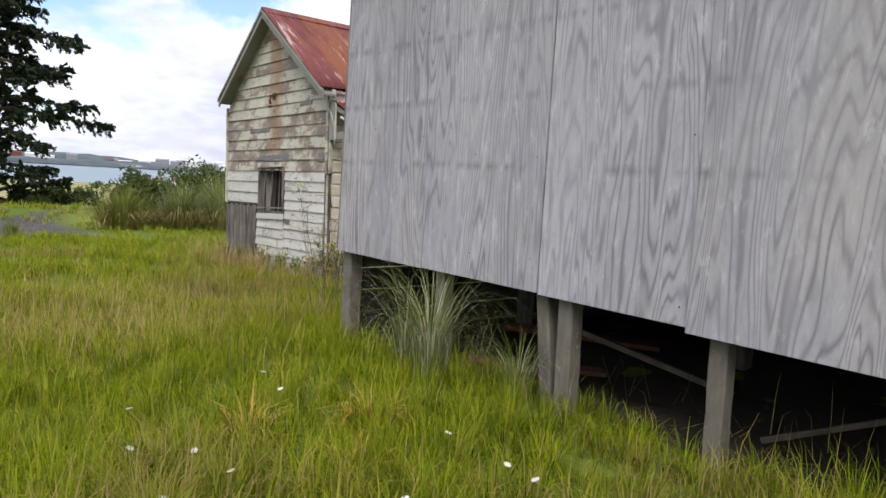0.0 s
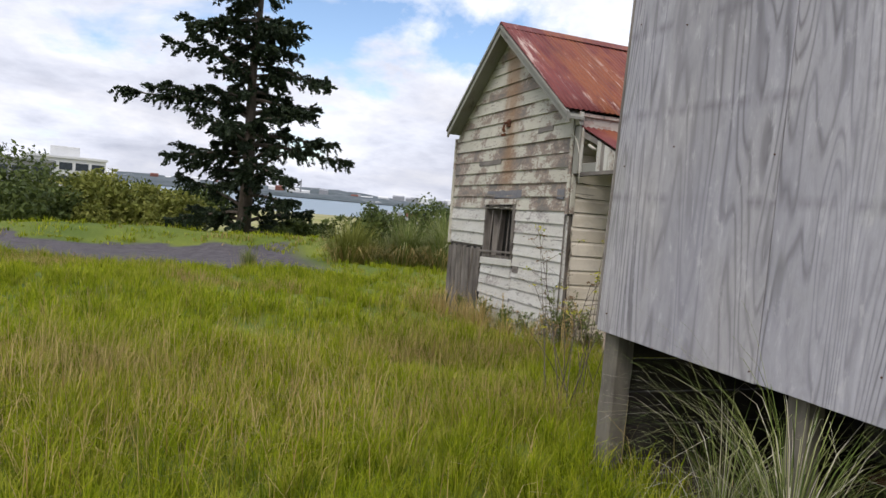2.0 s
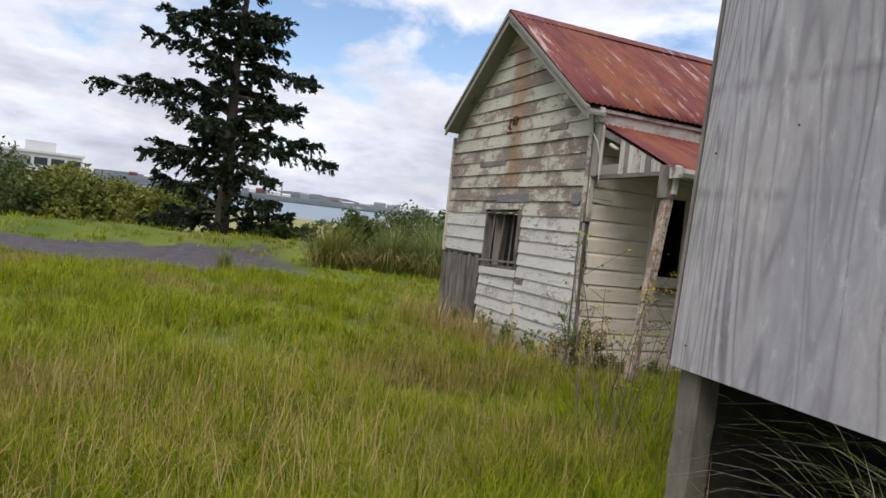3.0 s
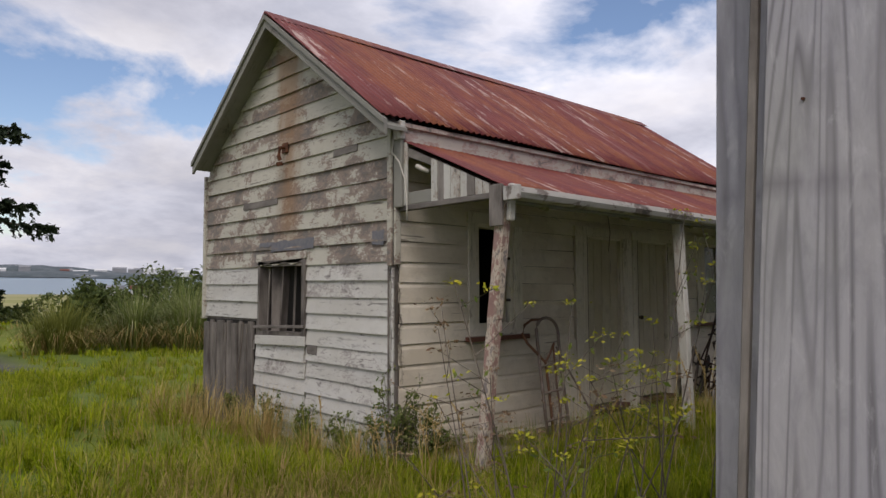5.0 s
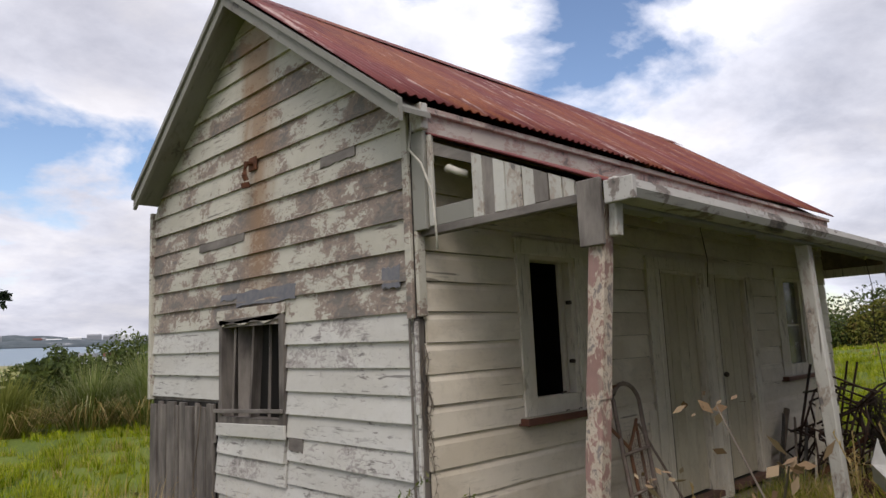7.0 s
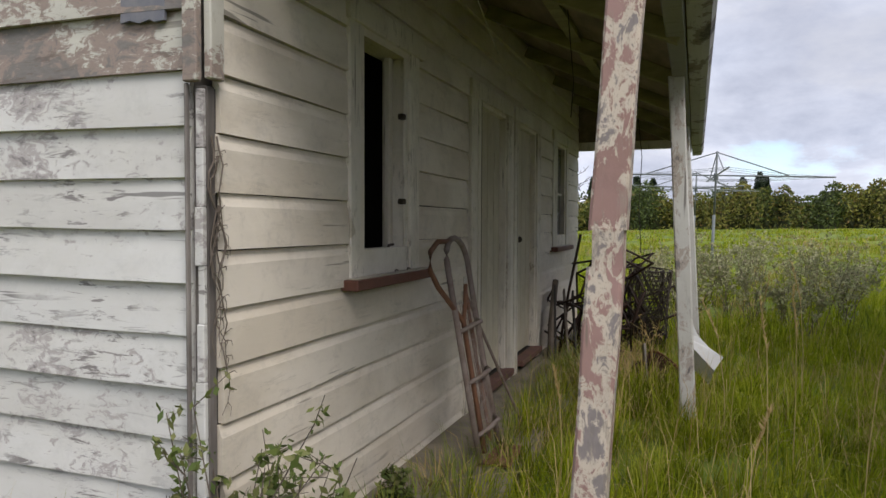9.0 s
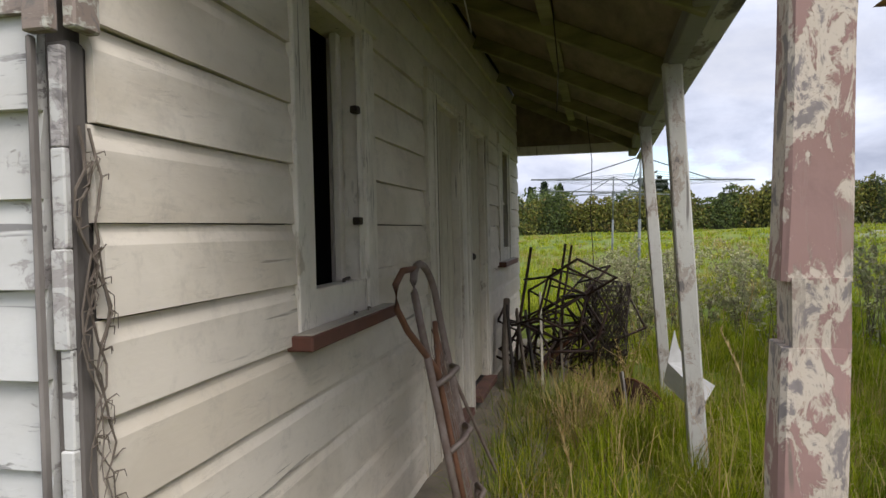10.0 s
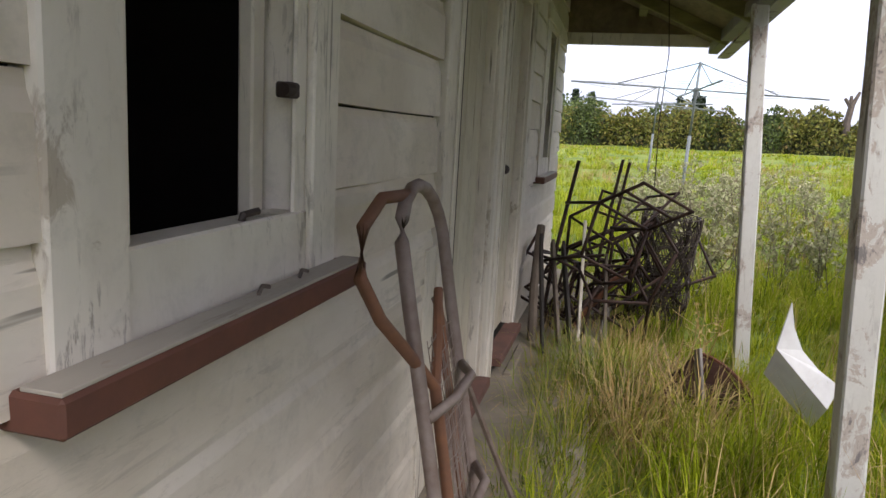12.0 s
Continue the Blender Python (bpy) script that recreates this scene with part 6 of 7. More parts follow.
tussock(at_ground(3.4, 21.5), 200, 0.7, "small clump of rushes in the meadow", M_TUSSOCK, 0.12, (0.05, 0.5), 0.012)


def leaf_quads(center, size, rnd, flat=0.0):
    """Leaves with random turns, one four-cornered face each."""
    n = len(center)
    u = rnd.normal(size=(n, 3))
    u[:, 2] *= (1 - flat)
    u /= np.linalg.norm(u, axis=1)[:, None]
    w = np.cross(u, rnd.normal(size=(n, 3)))
    w /= np.linalg.norm(w, axis=1)[:, None]
    s = (size * rnd.uniform(0.6, 1.3, n))[:, None]
    return np.stack([center - u * s, center + w * s * 0.45, center + u * s, center - w * s * 0.45], 1)


def bush(m, rx, ry, rz, n, leaf, mat, label, name="bush", clumps=9, group="", category="bush", low=0.18, seed=1):
    r = np.random.default_rng(seed)
    t = thing(name, label, category, m, group)
    cc = r.normal(0, 0.42, (clumps, 3)) * np.array([rx, ry, rz * 0.5]) + np.array([0, 0, rz * 0.52])
    cc[:, 2] = np.clip(cc[:, 2], rz * low, rz * 0.85)
    cr = r.uniform(0.30, 0.55, clumps)
    pick = r.integers(0, clumps, n)
    d = r.normal(size=(n, 3))
    d /= np.linalg.norm(d, axis=1)[:, None]
    rad = cr[pick] * r.uniform(0.55, 1.08, n)
    p = cc[pick] + d * rad[:, None] * np.array([rx, ry, rz * 0.75])
    p[:, 2] = np.maximum(p[:, 2], 0.02)
    ob = new("foliage", faces_mesh("foliage", leaf_quads(p, leaf, r), 4, mat))
    ob.parent = t
    bm = B()
    for c in cc[:6]:
        tube(bm, [(c[0] * 0.1, c[1] * 0.1, -0.1), (c[0] * 0.5, c[1] * 0.5, c[2] * 0.5), tuple(c)], max(0.008, rz * 0.018), 5, max(0.004, rz * 0.006))
    tagged(part("stem", bm, M_BARK, t), kind="stuff")
    return t


# the big conifer by the track
def conifer(m, H):
    """Ragged limbs that sag and turn up at the tip, hung with drooping branchlets."""
    t = thing("conifer", "tall dark old conifer with ragged drooping limbs", "tree", m)
    r = np.random.default_rng(5)
    bm = B()
    tube(bm, [(0, 0, -0.3), (0.05, 0.0, H * 0.3), (-0.05, 0.05, H * 0.6), (0.12, 0, H * 0.85), (0.15, 0, H)], 0.36, 9, 0.03)
    part("trunk", bm, M_BARK, t, "", True)
    limbs = []
    for i in range(112):
        f = min(0.98, max(0.03, 0.04 + 0.94 * (i / 111) ** 0.92 + r.normal(0, 0.015)))
        reach = float(np.interp(f, (0.0, 0.12, 0.3, 0.5, 0.7, 0.85, 1.0), (3.4, 3.3, 3.0, 3.3, 3.0, 2.3, 0.5)))
        limbs.append((f * H, reach * r.choice((0.35, 0.5, 0.65, 0.85, 1.0, 1.12)), r.uniform(0, math.tau), r.uniform(-0.15, 0.85)))
    # the limbs that stand out of the outline
    limbs += [(H * 0.36, 4.9, 0.05, 0.16), (H * 0.39, 3.9, -0.3, 0.22), (H * 0.47, 3.3, 0.15, 0.45), (H * 0.60, 3.4, 0.0, 0.30), (H * 0.47, 5.6, math.pi + 0.05, 0.30), (H * 0.52, 4.4, math.pi - 0.25, 0.25),
              (H * 0.62, 3.8, math.pi + 0.2, 0.40), (H * 0.33, 3.6, math.pi - 0.1, 0.10), (H * 0.72, 3.2, math.pi, 0.45), (H * 0.05, 3.7, 0.05, 0.02), (H * 0.06, 3.0, -0.5, 0.05), (H * 0.12, 3.3, math.pi, 0.05)]
    quads = []
    for z, L, az, rise in limbs:
        d, side = np.array([math.cos(az), math.sin(az), 0]), np.array([-math.sin(az), math.cos(az), 0])
        bow = r.normal(0, 0.10)
        q = np.linspace(0, 1, 6)
        P = np.array([0, 0, z]) + d * (L * q)[:, None] + side * (L * bow * q * q)[:, None] + np.array([0, 0, 1.0]) * (L * (rise * q - 0.42 * q ** 2 + 0.20 * q ** 4))[:, None]
        bm = B()
        tube(bm, [tuple(float(c) for c in p) for p in P], float(0.03 + 0.018 * L), 5, 0.008)
        part("limb", bm, M_BARK, t)
        k = int(13 * L)
        u = 0.12 + 0.88 * r.random(k) ** 0.8
        base = np.stack([np.interp(u, q, P[:, c]) for c in range(3)], -1)
        sg = r.choice((-1.0, 1.0), k)[:, None]
        way = d * r.uniform(0.2, 1.0, (k, 1)) + side * sg * r.uniform(0.15, 1.0, (k, 1)) + np.array([0, 0, 1.0]) * r.uniform(-0.9, 0.55, (k, 1))
        way /= np.linalg.norm(way, axis=1)[:, None]
        ln = r.uniform(0.25, 0.80, k) * (1.15 - 0.45 * u) * min(1.0, 0.45 + L * 0.2)
        # needles packed along each branchlet, which droops
        n = 26
        v = r.random((k, n)) ** 0.8
        p = base[:, None] + way[:, None] * (ln[:, None] * v)[..., None] + r.normal(0, 0.035, (k, n, 3))
        p[..., 2] -= 0.35 * ln[:, None] * v ** 2
        a = way[:, None] + r.normal(0, 0.55, (k, n, 3))
        a /= np.linalg.norm(a, axis=2)[..., None]
        w = np.cross(a, r.normal(size=(k, n, 3)))
        w /= np.linalg.norm(w, axis=2)[..., None]
        size = r.uniform(0.06, 0.13, (k, n, 1))
        quads.append(np.stack([p - a * size, p + w * size * 0.42, p + a * size, p - w * size * 0.42], 2).reshape(-1, 4, 3))
    ob = new("crown", faces_mesh("crown", np.concatenate(quads), 4, M_CONIFER))
    ob.parent = t
    return t


conifer(at_ground(4.55, 36.0, 0, -0.1), 13.0)

# bushes behind the track
for i, (x, y, rx, rz, m) in enumerate(((-6, 44, 4.0, 3.4, M_BUSH), (-11, 43, 4.5, 3.6, M_BUSH), (-16, 44, 4.5, 3.9, M_BUSH), (-2.5, 42, 3.2, 2.6, M_LIGHTBUSH), (0.5, 41, 2.6, 2.2, M_LIGHTBUSH), (-8.5, 39, 2.6, 1.9, M_LIGHTBUSH),
                                       (-13, 38.5, 3.0, 2.0, M_LIGHTBUSH), (-21, 42, 5, 4.2, M_BUSH), (-18, 37, 3.4, 2.2, M_BUSH), (7.4, 37.0, 1.6, 1.3, M_BUSH), (-4.6, 38.0, 2.4, 1.7, M_BUSH), (-27, 44, 6, 4.4, M_BUSH), (2.0, 45, 3.0, 2.6, M_BUSH),
                                       (9.2, 29.5, 1.0, 1.3, M_BUSH), (14.5, 31, 2.6, 2.2, M_BUSH), (18, 30, 3.2, 2.6, M_BUSH), (22, 33, 3.5, 2.8, M_BUSH))):
    bush(at_ground(x, y, i * 40), rx, rx * 0.8, rz, 6500, 0.15, m, "dense green scrub beside the gravel track", group="scrub by the track", seed=20 + i, clumps=16, low=0.06)

# hedge of the east field: a dense body with leaves all over it
def hedge(x, y0, y1, h0, depth, n, seed):
    r = np.random.default_rng(seed)
    t = thing("hedge", "long dense olive-green hedge along the far field", "hedge", None)

    def height(y):
        return h0 * (0.86 + 0.13 * np.sin(y * 0.9 + seed) + 0.10 * np.sin(y * 2.1 + 1.3) + 0.06 * np.sin(y * 4.7))

    def front(y, f):
        return x - depth * (0.5 + 0.16 * np.sin(y * 1.1 + f * 2) + 0.10 * np.sin(y * 2.7 + f * 3)) * np.sqrt(np.maximum(0.02, 1 - f ** 2.4))

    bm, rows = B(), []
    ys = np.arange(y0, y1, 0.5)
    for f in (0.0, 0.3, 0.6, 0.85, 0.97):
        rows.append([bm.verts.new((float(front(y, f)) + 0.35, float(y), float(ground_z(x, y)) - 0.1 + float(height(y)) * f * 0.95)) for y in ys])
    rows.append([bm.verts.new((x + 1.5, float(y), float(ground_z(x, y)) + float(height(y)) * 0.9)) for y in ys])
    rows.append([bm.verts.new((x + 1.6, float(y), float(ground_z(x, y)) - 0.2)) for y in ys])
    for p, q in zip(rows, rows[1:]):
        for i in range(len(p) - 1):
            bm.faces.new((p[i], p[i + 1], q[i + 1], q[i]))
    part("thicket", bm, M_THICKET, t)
    y, f = r.uniform(y0, y1, n), r.random(n) ** 0.75
    P = np.stack([front(y, f) + 0.3 + np.abs(r.normal(0, 0.25, n)) * np.where(r.random(n) < 0.5, -1, 1.5), y, ground_z(np.full(n, x), y) + height(y) * f], -1)
    P[:, 2] += 0.25 * r.random(n) * (f > 0.85)
    half = np.sin(P[:, 1] * 0.55 + 0.7) + 0.6 * np.sin(P[:, 1] * 1.7) + 0.5 * r.normal(size=n) > 0.55
    for name, pick, mat in (("foliage", ~half, M_GORSE), ("dark_foliage", half, M_BUSH)):
        ob = tagged(new(name, faces_mesh(name, leaf_quads(P[pick], 0.13, r), 4, mat)), kind="stuff")
        ob.parent = t


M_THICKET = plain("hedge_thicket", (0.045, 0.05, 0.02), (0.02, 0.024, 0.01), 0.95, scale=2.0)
hedge(57.0, -48.0, 36.0, 2.9, 4.0, 60000, 3)
for i, (x, y, rx, rz) in enumerate(((62, 20, 3.0, 3.4), (64, 26, 3.5, 4.0), (66, 14, 3, 3.3), (60, 32, 3.5, 3.6), (62, 39, 4, 5), (58, -19, 4.5, 6.0), (61, -24, 5, 6.5), (50, 45, 4, 4.5), (45, 52, 4, 5))):
    bush(at_ground(x, y), rx, rx, rz, 2400, 0.16, M_BUSH, "dark rounded tree behind the hedge", "tree", 12, "trees behind the hedge", "tree", seed=110 + i)


def poplar(x, y, h):
    r = np.random.default_rng(int(h * 10 + y))
    t = thing("cypress", "dark narrow cypress tree far beyond the hedge", "tree", at_ground(x, y), "far cypresses")
    bm = B()
    tube(bm, [(0, 0, -0.2), (0, 0, h * 0.9)], 0.25, 6, 0.05)
    part("trunk", bm, M_BARK, t)
    n = 900
    z = r.uniform(0.15, 1.0, n)
    rad = h * 0.13 * (1.05 - z) ** 0.5 * r.uniform(0.5, 1.1, n)
    a = r.uniform(0, math.tau, n)
    ob = new("crown", faces_mesh("crown", leaf_quads(np.stack([rad * np.cos(a), rad * np.sin(a), z * h], -1), 0.35, r), 4, M_CONIFER))
    ob.parent = t


for a in ((105, 14.5, 6.4), (106, 16.8, 6.9), (104, 18.5, 6.2), (107, 3.0, 6.3), (106, 1.0, 6.8), (108, 0.0, 6.4), (100, 22, 7.0), (98, 27, 6.4)):
    poplar(*a)


def bare_tree(m, h, label, n=22, seed=2, mat=None):
    rr = random.Random(seed)
    t = thing("bare_tree", label, "tree", m)
    bm = B()
    tube(bm, [(0, 0, -0.2), (0.05 * h, 0, h * 0.5), (0.02 * h, 0.03 * h, h)], h * 0.035, 7, h * 0.012)
    part("trunk", bm, mat or M_TWIG, t)
    for i in range(n):
        z = h * rr.uniform(0.3, 0.98)
        a, L = rr.uniform(0, math.tau), h * rr.uniform(0.15, 0.38)
        e = Vector((math.cos(a) * L, math.sin(a) * L, z + L * rr.uniform(0.3, 1.0)))
        bm = B()
        mid = Vector((0.03 * h, 0, z)).lerp(e, 0.5) + Vector((0, 0, 0.04 * h))
        tube(bm, [(0.03 * h, 0, z), mid, e], h * 0.012, 5, h * 0.003)
        for k in range(4):
            f = e.lerp(mid, rr.random() * 0.8)
            tube(bm, [f, f + Vector((rr.uniform(-1, 1), rr.uniform(-1, 1), rr.uniform(0.0, 1))) * h * 0.09], h * 0.004, 4, h * 0.0015)
        part("limb", bm, mat or M_TWIG, t)
    return t


bare_tree(at_ground(16.5, 31.0), 3.9, "half-dead bare grey tree beyond the cottage", 18, 5)
bare_tree(at_ground(58.0, 18.0), 5.2, "thin bare tree at the end of the hedge", 26, 9)
st = thing("lopped_tree", "lopped dead trunk standing behind the hedge", "tree", at_ground(56.0, -4.0) @ Matrix.Scale(0.9, 4))
bm = B()
tube(bm, [(0, 0, -0.2), (0, 0.1, 2.5), (0.05, -0.05, 3.8)], 0.26, 8, 0.20)
part("trunk", bm, M_BARK, st)
for a in (((0, 0, 3.4), (0, 0.5, 4.0)), ((0, 0, 3.5), (0.1, -0.4, 4.5)), ((0, 0.1, 3.6), (0, 0.1, 4.2))):
    bm = B()
    tube(bm, a, 0.17, 7, 0.10)
    part("limb", bm, M_BARK, st)


# weeds
def weed(m, h, label, mat, n=14, leaves=34, seed=1, spread=0.35, leaf=0.022, flower=None, stemmat=None, name="weed"):
    """A branching weed: thin stems, small leaves, perhaps flower heads."""
    rr, r = random.Random(seed), np.random.default_rng(seed)
    t = thing(name, label, "weed", m, "weeds" if name == "weed" else "")
    pts, heads = [], []
    bm = B()
    for i in range(n):
        a, s = rr.uniform(0, math.tau), rr.uniform(0.2, 1.0) * spread * h
        hh = h * rr.uniform(0.55, 1.0)
        p0 = Vector((rr.gauss(0, 0.05), rr.gauss(0, 0.05), -0.03))
        p2 = Vector((math.cos(a) * s, math.sin(a) * s, hh))
        p1 = p0.lerp(p2, 0.5) + Vector((rr.gauss(0, 0.02), rr.gauss(0, 0.02), 0.05 * h))
        tube(bm, [p0, p1, p2], 0.0045, 5, 0.0016)
        for k in range(3):
            q = p1.lerp(p2, rr.random())
            e = q + Vector((rr.gauss(0, 0.1), rr.gauss(0, 0.1), rr.uniform(0.02, 0.14))) * h
            tube(bm, [q, e], 0.002, 4, 0.001)
            heads.append(e)
            pts += [q.lerp(e, rr.random()) for _ in range(leaves // 4)]
        heads.append(p2)
        pts += [(p0.lerp(p1, rr.random()) if rr.random() < 0.4 else p1.lerp(p2, rr.random())) for _ in range(leaves // 4)]
    tagged(part("stem", bm, stemmat or M_TWIG, t), kind="stuff")
    P = np.array([tuple(p) for p in pts]) + r.normal(0, leaf * 0.7, (len(pts), 3))
    P[:, 2] = np.maximum(P[:, 2], 0.01)
    ob = tagged(new("foliage", faces_mesh("foliage", leaf_quads(P, leaf, r), 4, mat)), kind="stuff")
    ob.parent = t
    if flower is not None:
        H = np.array([tuple(p) for p in heads for _ in range(12)]) + r.normal(0, 0.022, (len(heads) * 12, 3)) * np.array([1, 1, 0.35])
        ob = tagged(new("blossom", faces_mesh("blossom", leaf_quads(H, 0.011, r, 0.6), 4, flower)), kind="stuff")
        ob.parent = t
    return t


# fennel in the gap between the two buildings
for i, (x, y, h) in enumerate(((4.30, 6.95, 1.5), (4.55, 6.72, 1.8), (4.10, 6.70, 1.35), (4.75, 7.1, 1.4), (4.95, 6.75, 1.55), (5.3, 6.95, 1.4))):
    weed(at_ground(x, y), h, "straggling fennel plant with yellow flower heads", M_FENNEL, 3, 22, 200 + i, 0.38, 0.015, M_FLOWER, M_TWIG, "fennel")
for i, (x, y, h) in enumerate(((4.25, 7.12, 1.45), (4.5, 7.3, 1.15), (4.8, 7.45, 1.0))):
    weed(at_ground(x, y), h, "dead brown fennel stems with dry seed heads", M_BROWNHEAD, 3, 6, 260 + i, 0.42, 0.008, M_BROWNHEAD, M_TWIG, "dead_fennel")
# dead and living weeds of the rough strip between the houses
k = 0
for x in np.arange(12.2, 19.0, 0.72):
    for y in (6.7, 7.4, 8.1, 8.9):
        if rng.random() < 0.72:
            xx, yy = x + rng.uniform(-0.3, 0.3), y + rng.uniform(-0.4, 0.4)
            weed(at_ground(xx, yy), 0.75 + 0.35 * rng.random(), "grey-green scrubby weed gone to seed", M_GREYWEED, 9, 60, 300 + k, 0.4, 0.026)
            k += 1
for i, (x, y, h) in enumerate(((11.5, 6.45, 1.5), (12.0, 6.6, 1.3), (11.0, 6.5, 1.2), (12.8, 6.5, 1.1))):
    weed(at_ground(x, y), h, "leggy dark weed against the white wall", M_GREYWEED, 12, 70, 400 + i, 0.3, 0.024)
for i, (x, y, h) in enumerate(((5.93, 9.9, 0.8), (6.05, 9.86, 0.7), (6.12, 9.8, 0.62), (5.98, 9.8, 0.55), (5.9, 10.1, 0.5), (6.35, 9.85, 0.35), (6.6, 9.9, 0.28), (5.85, 10.6, 0.4), (5.88, 11.2, 0.45), (5.86, 11.9, 0.5), (5.85, 12.8, 0.4), (7.1, 9.92, 0.25), (5.8, 13.5, 0.45))):
    weed(at_ground(x, y), h, "small weed against the cottage wall", M_WEED, 9, 44, 500 + i, 0.35, 0.02, None, M_TWIG)
for i, (x, y, h) in enumerate(((9.9, 9.0, 0.6), (5.4, 8.9, 0.7), (5.6, 9.6, 0.55))):
    weed(at_ground(x, y), h, "dry brown weed stalks by the verandah", M_STALK, 7, 14, 600 + i, 0.3, 0.012, None, M_STALK)
weed(at_ground(-0.35, 3.05), 1.0, "tall feathery green weed in the meadow", M_WEED, 3, 200, 700, 0.05, 0.02)
weed(at_ground(0.1, 5.4), 0.8, "tall feathery green weed in the meadow", M_WEED, 3, 160, 701, 0.08, 0.02)
M_ORANGE = leafy("withered_orange_leaves", [(0.50, 0.33, 0.07), (0.58, 0.42, 0.12), (0.42, 0.22, 0.04)], 0.25)
for x, y, h in ((2.13, 4.05, 0.40), (2.74, 3.81, 0.42), (2.27, 3.26, 0.36)):
    tussock(at_ground(x, y), 60, h, "withered orange-yellow clump in the grass", M_ORANGE, 0.05, (0.5, 1.9), 0.013)


def vine():
    t = thing("dead_creeper", "dead creeper roots hanging in the rotted corner", "creeper", SAG)
    rr = random.Random(6)
    for i in range(5):
        bm = B()
        p = Vector((6.05 + rr.uniform(-0.01, 0.05), 10.043, 1.60 - rr.uniform(0, 0.25)))
        pts, sway = [p], rr.uniform(0, 6)
        for q in range(rr.randrange(9, 19)):
            p = p + Vector((0.018 * math.sin(sway + q * 1.1) + rr.uniform(-0.008, 0.011), 0.0, -rr.uniform(0.025, 0.055)))
            pts.append(Vector((min(max(p.x, 6.035), 6.17), 10.043 - rr.uniform(0.0, 0.012), p.z)))
        tube(bm, pts, 0.0032, 5, 0.0012)
        for q in range(14):
            b = pts[rr.randrange(1, len(pts))]
            e = b + Vector((rr.uniform(-0.03, 0.035), -rr.uniform(0.0, 0.012), rr.uniform(-0.045, 0.015)))
            tube(bm, [b, b.lerp(e, 0.5) + Vector((0.006, -0.004, 0.008)), e], 0.0018, 4, 0.0008)
        part("runner", bm, M_TWIG, t)


vine()


def daisies():
    for i in range(16):
        x, y = rng.uniform(0.4, 2.8), rng.uniform(2.2, 5.0)
        t = thing("daisy", "small white meadow flower in the grass", "flower", at_ground(x, y, i * 50), "meadow flowers")
        z = 0.17 + 0.06 * rng.random()
        bm = B()
        tube(bm, [(0, 0, -0.02), (0.01, 0, z)], 0.0015, 4)
        part("stem", bm, M_FENNEL, t)
        bm = B()
        for k in range(10):
            a = k * math.tau / 10
            tube(bm, [(0.01, 0, z), (0.01 + 0.016 * math.cos(a), 0.016 * math.sin(a), z + 0.006 * math.cos(a + 1))], 0.0045, 4, 0.003)
        part("flower_head", bm, M_DAISY, t)


daisies()

# ---- far land ----
bm = B()
vs4 = [bm.verts.new(p) for p in ((-900, 300, -10.1), (900, 300, -10.1), (2400, 1700, -10.1), (-2400, 1700, -10.1))]
bm.faces.new(vs4)
solo("bay_water", bm, M_WATER, "pale blue water of the distant bay", "water", kind="structure")


def far_hills():
    """The far shore: two long low ridges."""
    for name, dist, hgt, seed, lab in (("far_shore", 1250, 15, 1, "low wooded shore across the bay"), ("far_hills", 1900, 25, 7, "hazy low hills beyond the bay")):
        rr = np.random.default_rng(seed)
        a = np.radians(np.linspace(-75, 110, 240))
        h = hgt * (0.55 + 0.25 * np.sin(a * 9 + seed) + 0.2 * np.sin(a * 23 + 1.3 * seed)) + rr.uniform(0, hgt * 0.10, 240)
        bm = B()
        rows = []
        for q, f in ((0, 0.0), (12, 0.55), (60, 1.0), (300, 0.6)):
            rows.append([bm.verts.new(((dist + q) * math.sin(t), (dist + q) * math.cos(t), -9 + float(k) * f)) for t, k in zip(a, h)])
        for p, q in zip(rows, rows[1:]):
            for i in range(len(p) - 1):
                bm.faces.new((p[i], p[i + 1], q[i + 1], q[i]))
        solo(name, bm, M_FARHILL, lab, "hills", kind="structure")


# the haze of distance is mixed into these blue-grey colours
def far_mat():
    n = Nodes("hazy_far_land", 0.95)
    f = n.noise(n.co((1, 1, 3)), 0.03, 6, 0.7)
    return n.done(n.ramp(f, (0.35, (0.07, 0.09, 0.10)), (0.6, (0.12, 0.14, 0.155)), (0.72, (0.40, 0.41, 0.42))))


M_FARHILL = far_mat()
far_hills()


def block_building(name, m, w, d, h, label, wallm, roofm, rows, cols, group=""):
    """A far building with its rows of windows and a flat roof."""
    t = thing(name, label, "building", m, group)
    bm = B()
    box(bm, -w / 2, -d / 2, -3, w / 2, d / 2, h)
    part("wall", bm, wallm, t)
    bm = B()
    box(bm, -w / 2 - 0.3, -d / 2 - 0.3, h, w / 2 + 0.3, d / 2 + 0.3, h + 0.4)
    part("roof", bm, roofm, t)
    for r in range(rows):
        for c in range(cols):
            bm = B()
            x0, z0 = -w / 2 + (c + 0.1) * w / cols, h - (r + 0.85) * h / rows
            box(bm, x0, -d / 2 - 0.06, z0, x0 + 0.8 * w / cols, -d / 2 + 0.02, z0 + 0.55 * h / rows)
            part("window", bm, M_BLD_GLASS, t)
    return t


# office blocks on the rise to the north-west, seen over the scrub
g1 = block_building("office_building", pose(-31, 128, -3.2, 0, 0, 12), 28, 12, 5.6, "low grey office building with dark glazing", M_BLD_GREY, M_BLD_GREY, 2, 10)
g2 = block_building("office_building", pose(-17.5, 150, -3.6, 0, 0, 8), 13, 10, 7.2, "white office building with a raised centre", M_BLD_WHITE, M_BLD_WHITE, 3, 5)
bm = B()
box(bm, -2.6, -3, 7.6, 2.2, 3, 9.4, 0.05)
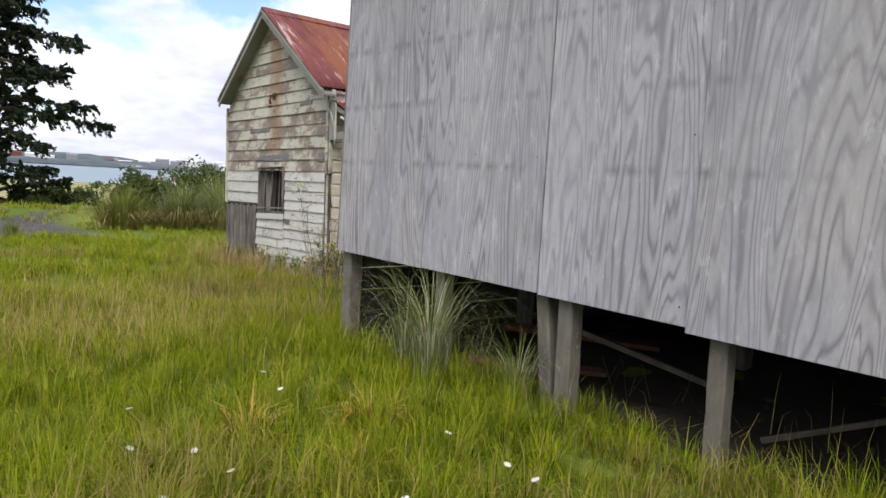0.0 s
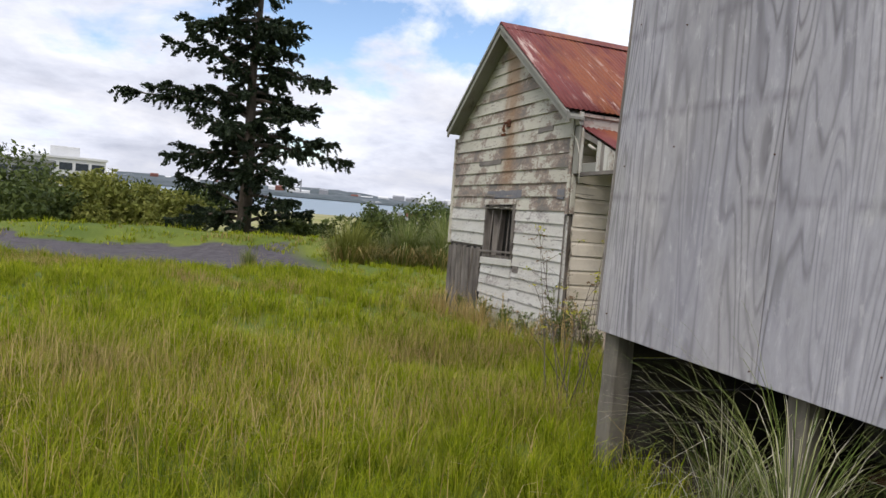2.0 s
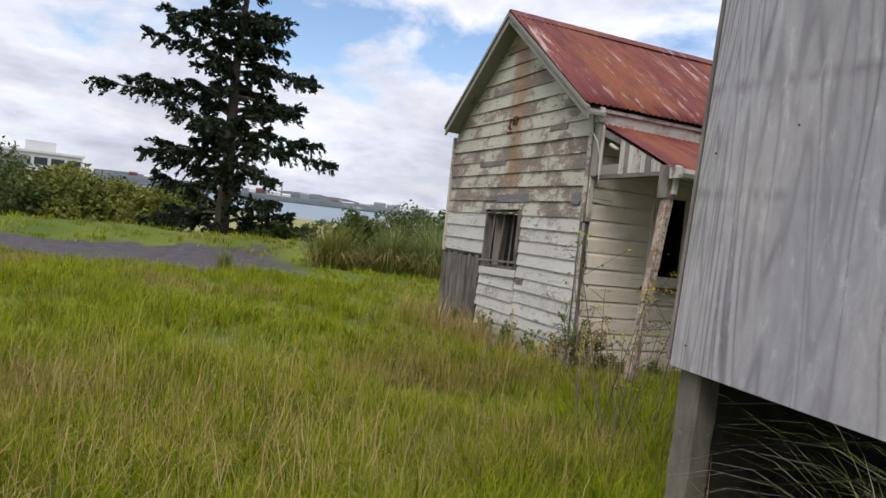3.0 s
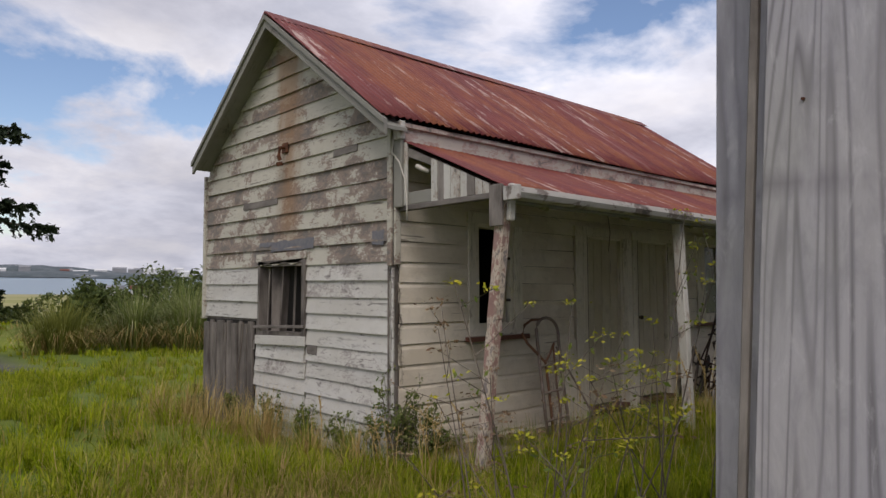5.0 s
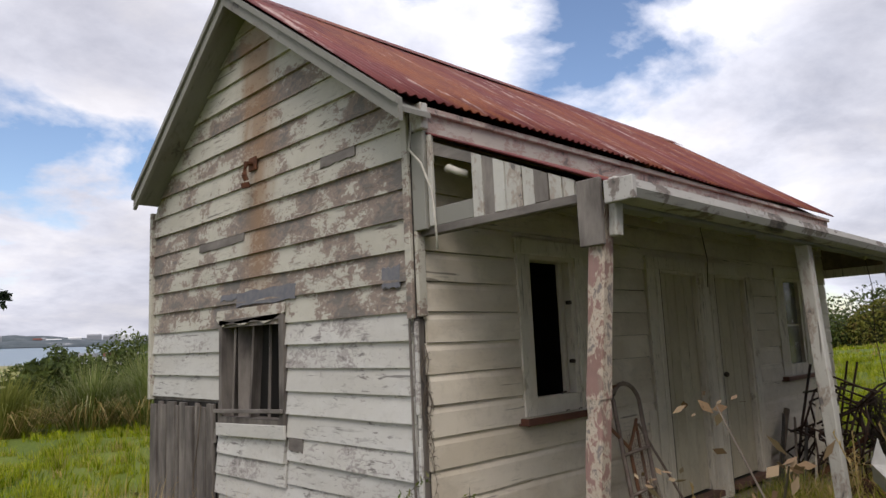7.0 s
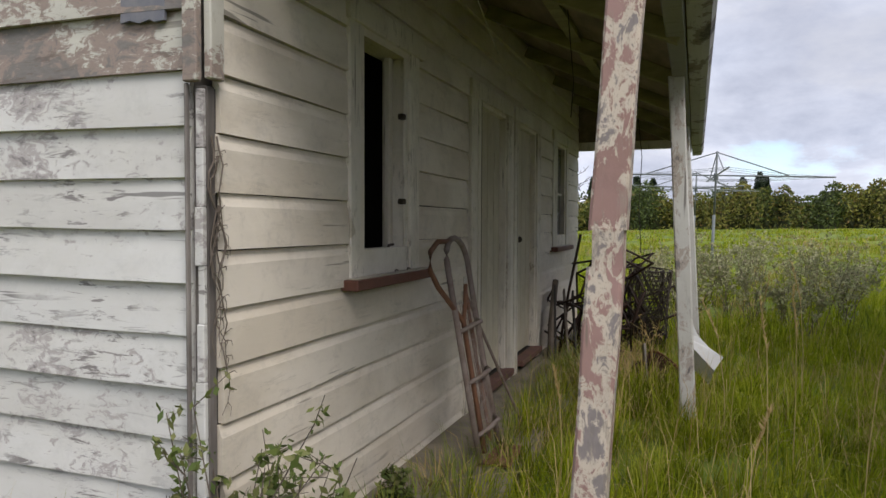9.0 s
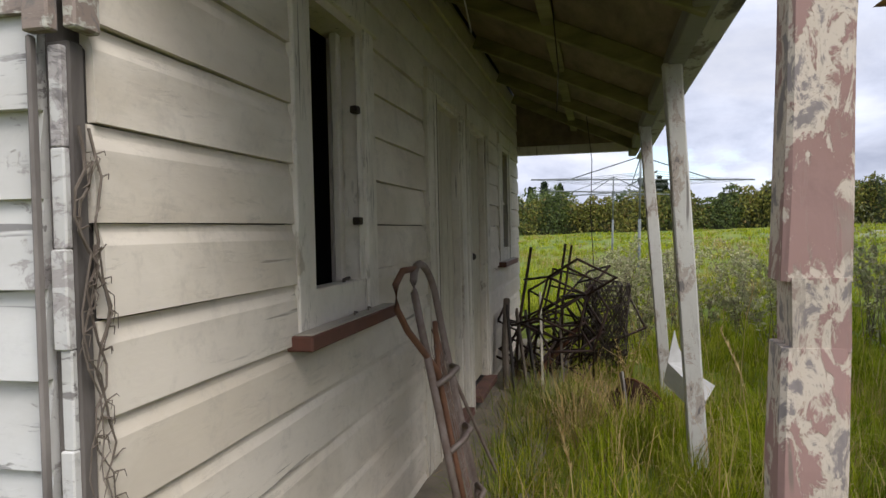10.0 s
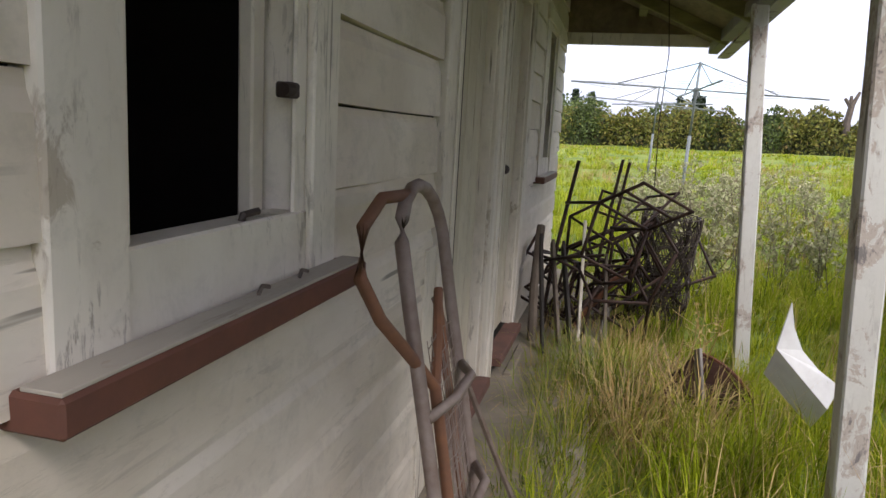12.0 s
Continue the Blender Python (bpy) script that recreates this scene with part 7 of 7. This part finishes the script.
part("roof_house", bm, M_BLD_WHITE, g2)

# town across the bay
rr = random.Random(12)
for i in range(60):
    a = radians(rr.uniform(-8, 60))
    dist = rr.uniform(1260, 1500)
    w, hh = rr.uniform(8, 26), rr.uniform(4, 8)
    bm = B()
    box(bm, -w / 2, -4, -4, w / 2, 4, hh)
    prism(bm, [(-w / 2, -4.4, hh), (-w / 2, 4.4, hh), (-w / 2, 0, hh + 2.5)], [(w / 2, -4.4, hh), (w / 2, 4.4, hh), (w / 2, 0, hh + 2.5)])
    solo("far_building", bm, (M_BLD_WHITE, M_BLD_GREY, M_BLD_WHITE, M_TILE_ROOF)[i % 4], "tiny building in the town across the bay", "building", pose(dist * math.sin(a), dist * math.cos(a), rr.uniform(-4, 3), 0, 0, math.degrees(-a)), "far town")
bm = B()
tube(bm, [(0, 0, 0), (0, 0, 26)], 1.8, 8, 0.7)
solo("far_tower", bm, M_BLD_GREY, "slender tower in the far town", "tower", pose(1400 * math.sin(radians(9.6)), 1400 * math.cos(radians(9.6)), 0))

# wooded point on the near side of the bay, with houses among the trees
for i in range(26):
    a, dist = radians(14.5 + i * 0.95), 200 + 20 * math.sin(i * 1.9) + i * 1.5
    x, y = 2 + dist * math.sin(a), 4 + dist * math.cos(a)
    bush(at_ground(x, y, i * 33), 7.0, 6, 8.0 + 2.4 * math.sin(i * 1.3) + (1 if i > 3 else -2), 1300, 0.62, M_BUSH, "dark wooded point at the edge of the marsh", "tree", 12, "wooded point", "tree", seed=800 + i)
for i, (az, dist) in enumerate(((17.2, 206), (18.8, 204), (20.6, 210), (23.5, 206), (60, 120), (64, 130), (68, 118), (71, 125), (75, 132), (79, 120))):
    x, y = 2 + dist * math.sin(radians(az)), 4 + dist * math.cos(radians(az))
    t = thing("far_house", "small white house among far trees", "house", at_ground(x, y, -az, 5.4 if az < 30 else 0.0), "far houses")
    bm = B()
    box(bm, -2.0, -1.6, -3, 2.0, 1.6, 1.2)
    part("wall", bm, M_BLD_WHITE, t)
    bm = B()
    prism(bm, [(-2.3, -1.9, 1.2), (-2.3, 1.9, 1.2), (-2.3, 0, 2.1)], [(2.3, -1.9, 1.2), (2.3, 1.9, 1.2), (2.3, 0, 2.1)])
    part("roof", bm, (M_BLD_GREY, M_TILE_ROOF)[i % 2], t)
    for x0 in (-1.4, 0.4):
        bm = B()
        box(bm, x0, -1.66, 0.1, x0 + 0.9, -1.58, 0.9)
        part("window", bm, M_BLD_GLASS, t)
for i in range(16):
    az = 58 + i * 2.2
    dist = 95 + 8 * math.sin(i * 2.7)
    x, y = 2 + dist * math.sin(radians(az)), 4 + dist * math.cos(radians(az))
    bush(at_ground(x, y, i * 20), 3.6, 3.2, 3.2 + 1.2 * math.sin(i * 1.9), 900, 0.30, M_BUSH, "dark shrub on the far side of the field", "bush", 10, "far shrubs", seed=900 + i)

# shed beyond the field to the south-east, with a red roof behind the trees
t = thing("shed", "low pale shed at the end of the hedge", "shed", at_ground(49, -11.6, 8))
bm = B()
box(bm, -2, -2.4, -0.3, 2, 2.2, 1.05)
part("wall", bm, M_BLD_WHITE, t)
bm = B()
prism(bm, [(-2.3, -2.7, 1.0), (-2.3, 2.5, 1.0), (-2.3, 2.5, 1.12), (-2.3, -2.7, 1.5)], [(2.3, -2.7, 1.0), (2.3, 2.5, 1.0), (2.3, 2.5, 1.12), (2.3, -2.7, 1.5)])
part("roof", bm, M_BLD_GREY, t)
t = thing("far_house", "house with a red tiled roof behind a dark tree", "house", at_ground(70, -28, 20))
bm = B()
box(bm, -5, -5, -0.5, 5, 5, 3.4)
part("wall", bm, M_BLD_WHITE, t)
bm = B()
prism(bm, [(-5.6, -5.6, 3.4), (-5.6, 5.6, 3.4), (-5.6, 0, 6.0)], [(5.6, -5.6, 3.4), (5.6, 5.6, 3.4), (5.6, 0, 6.0)])
part("roof", bm, M_TILE_ROOF, t)
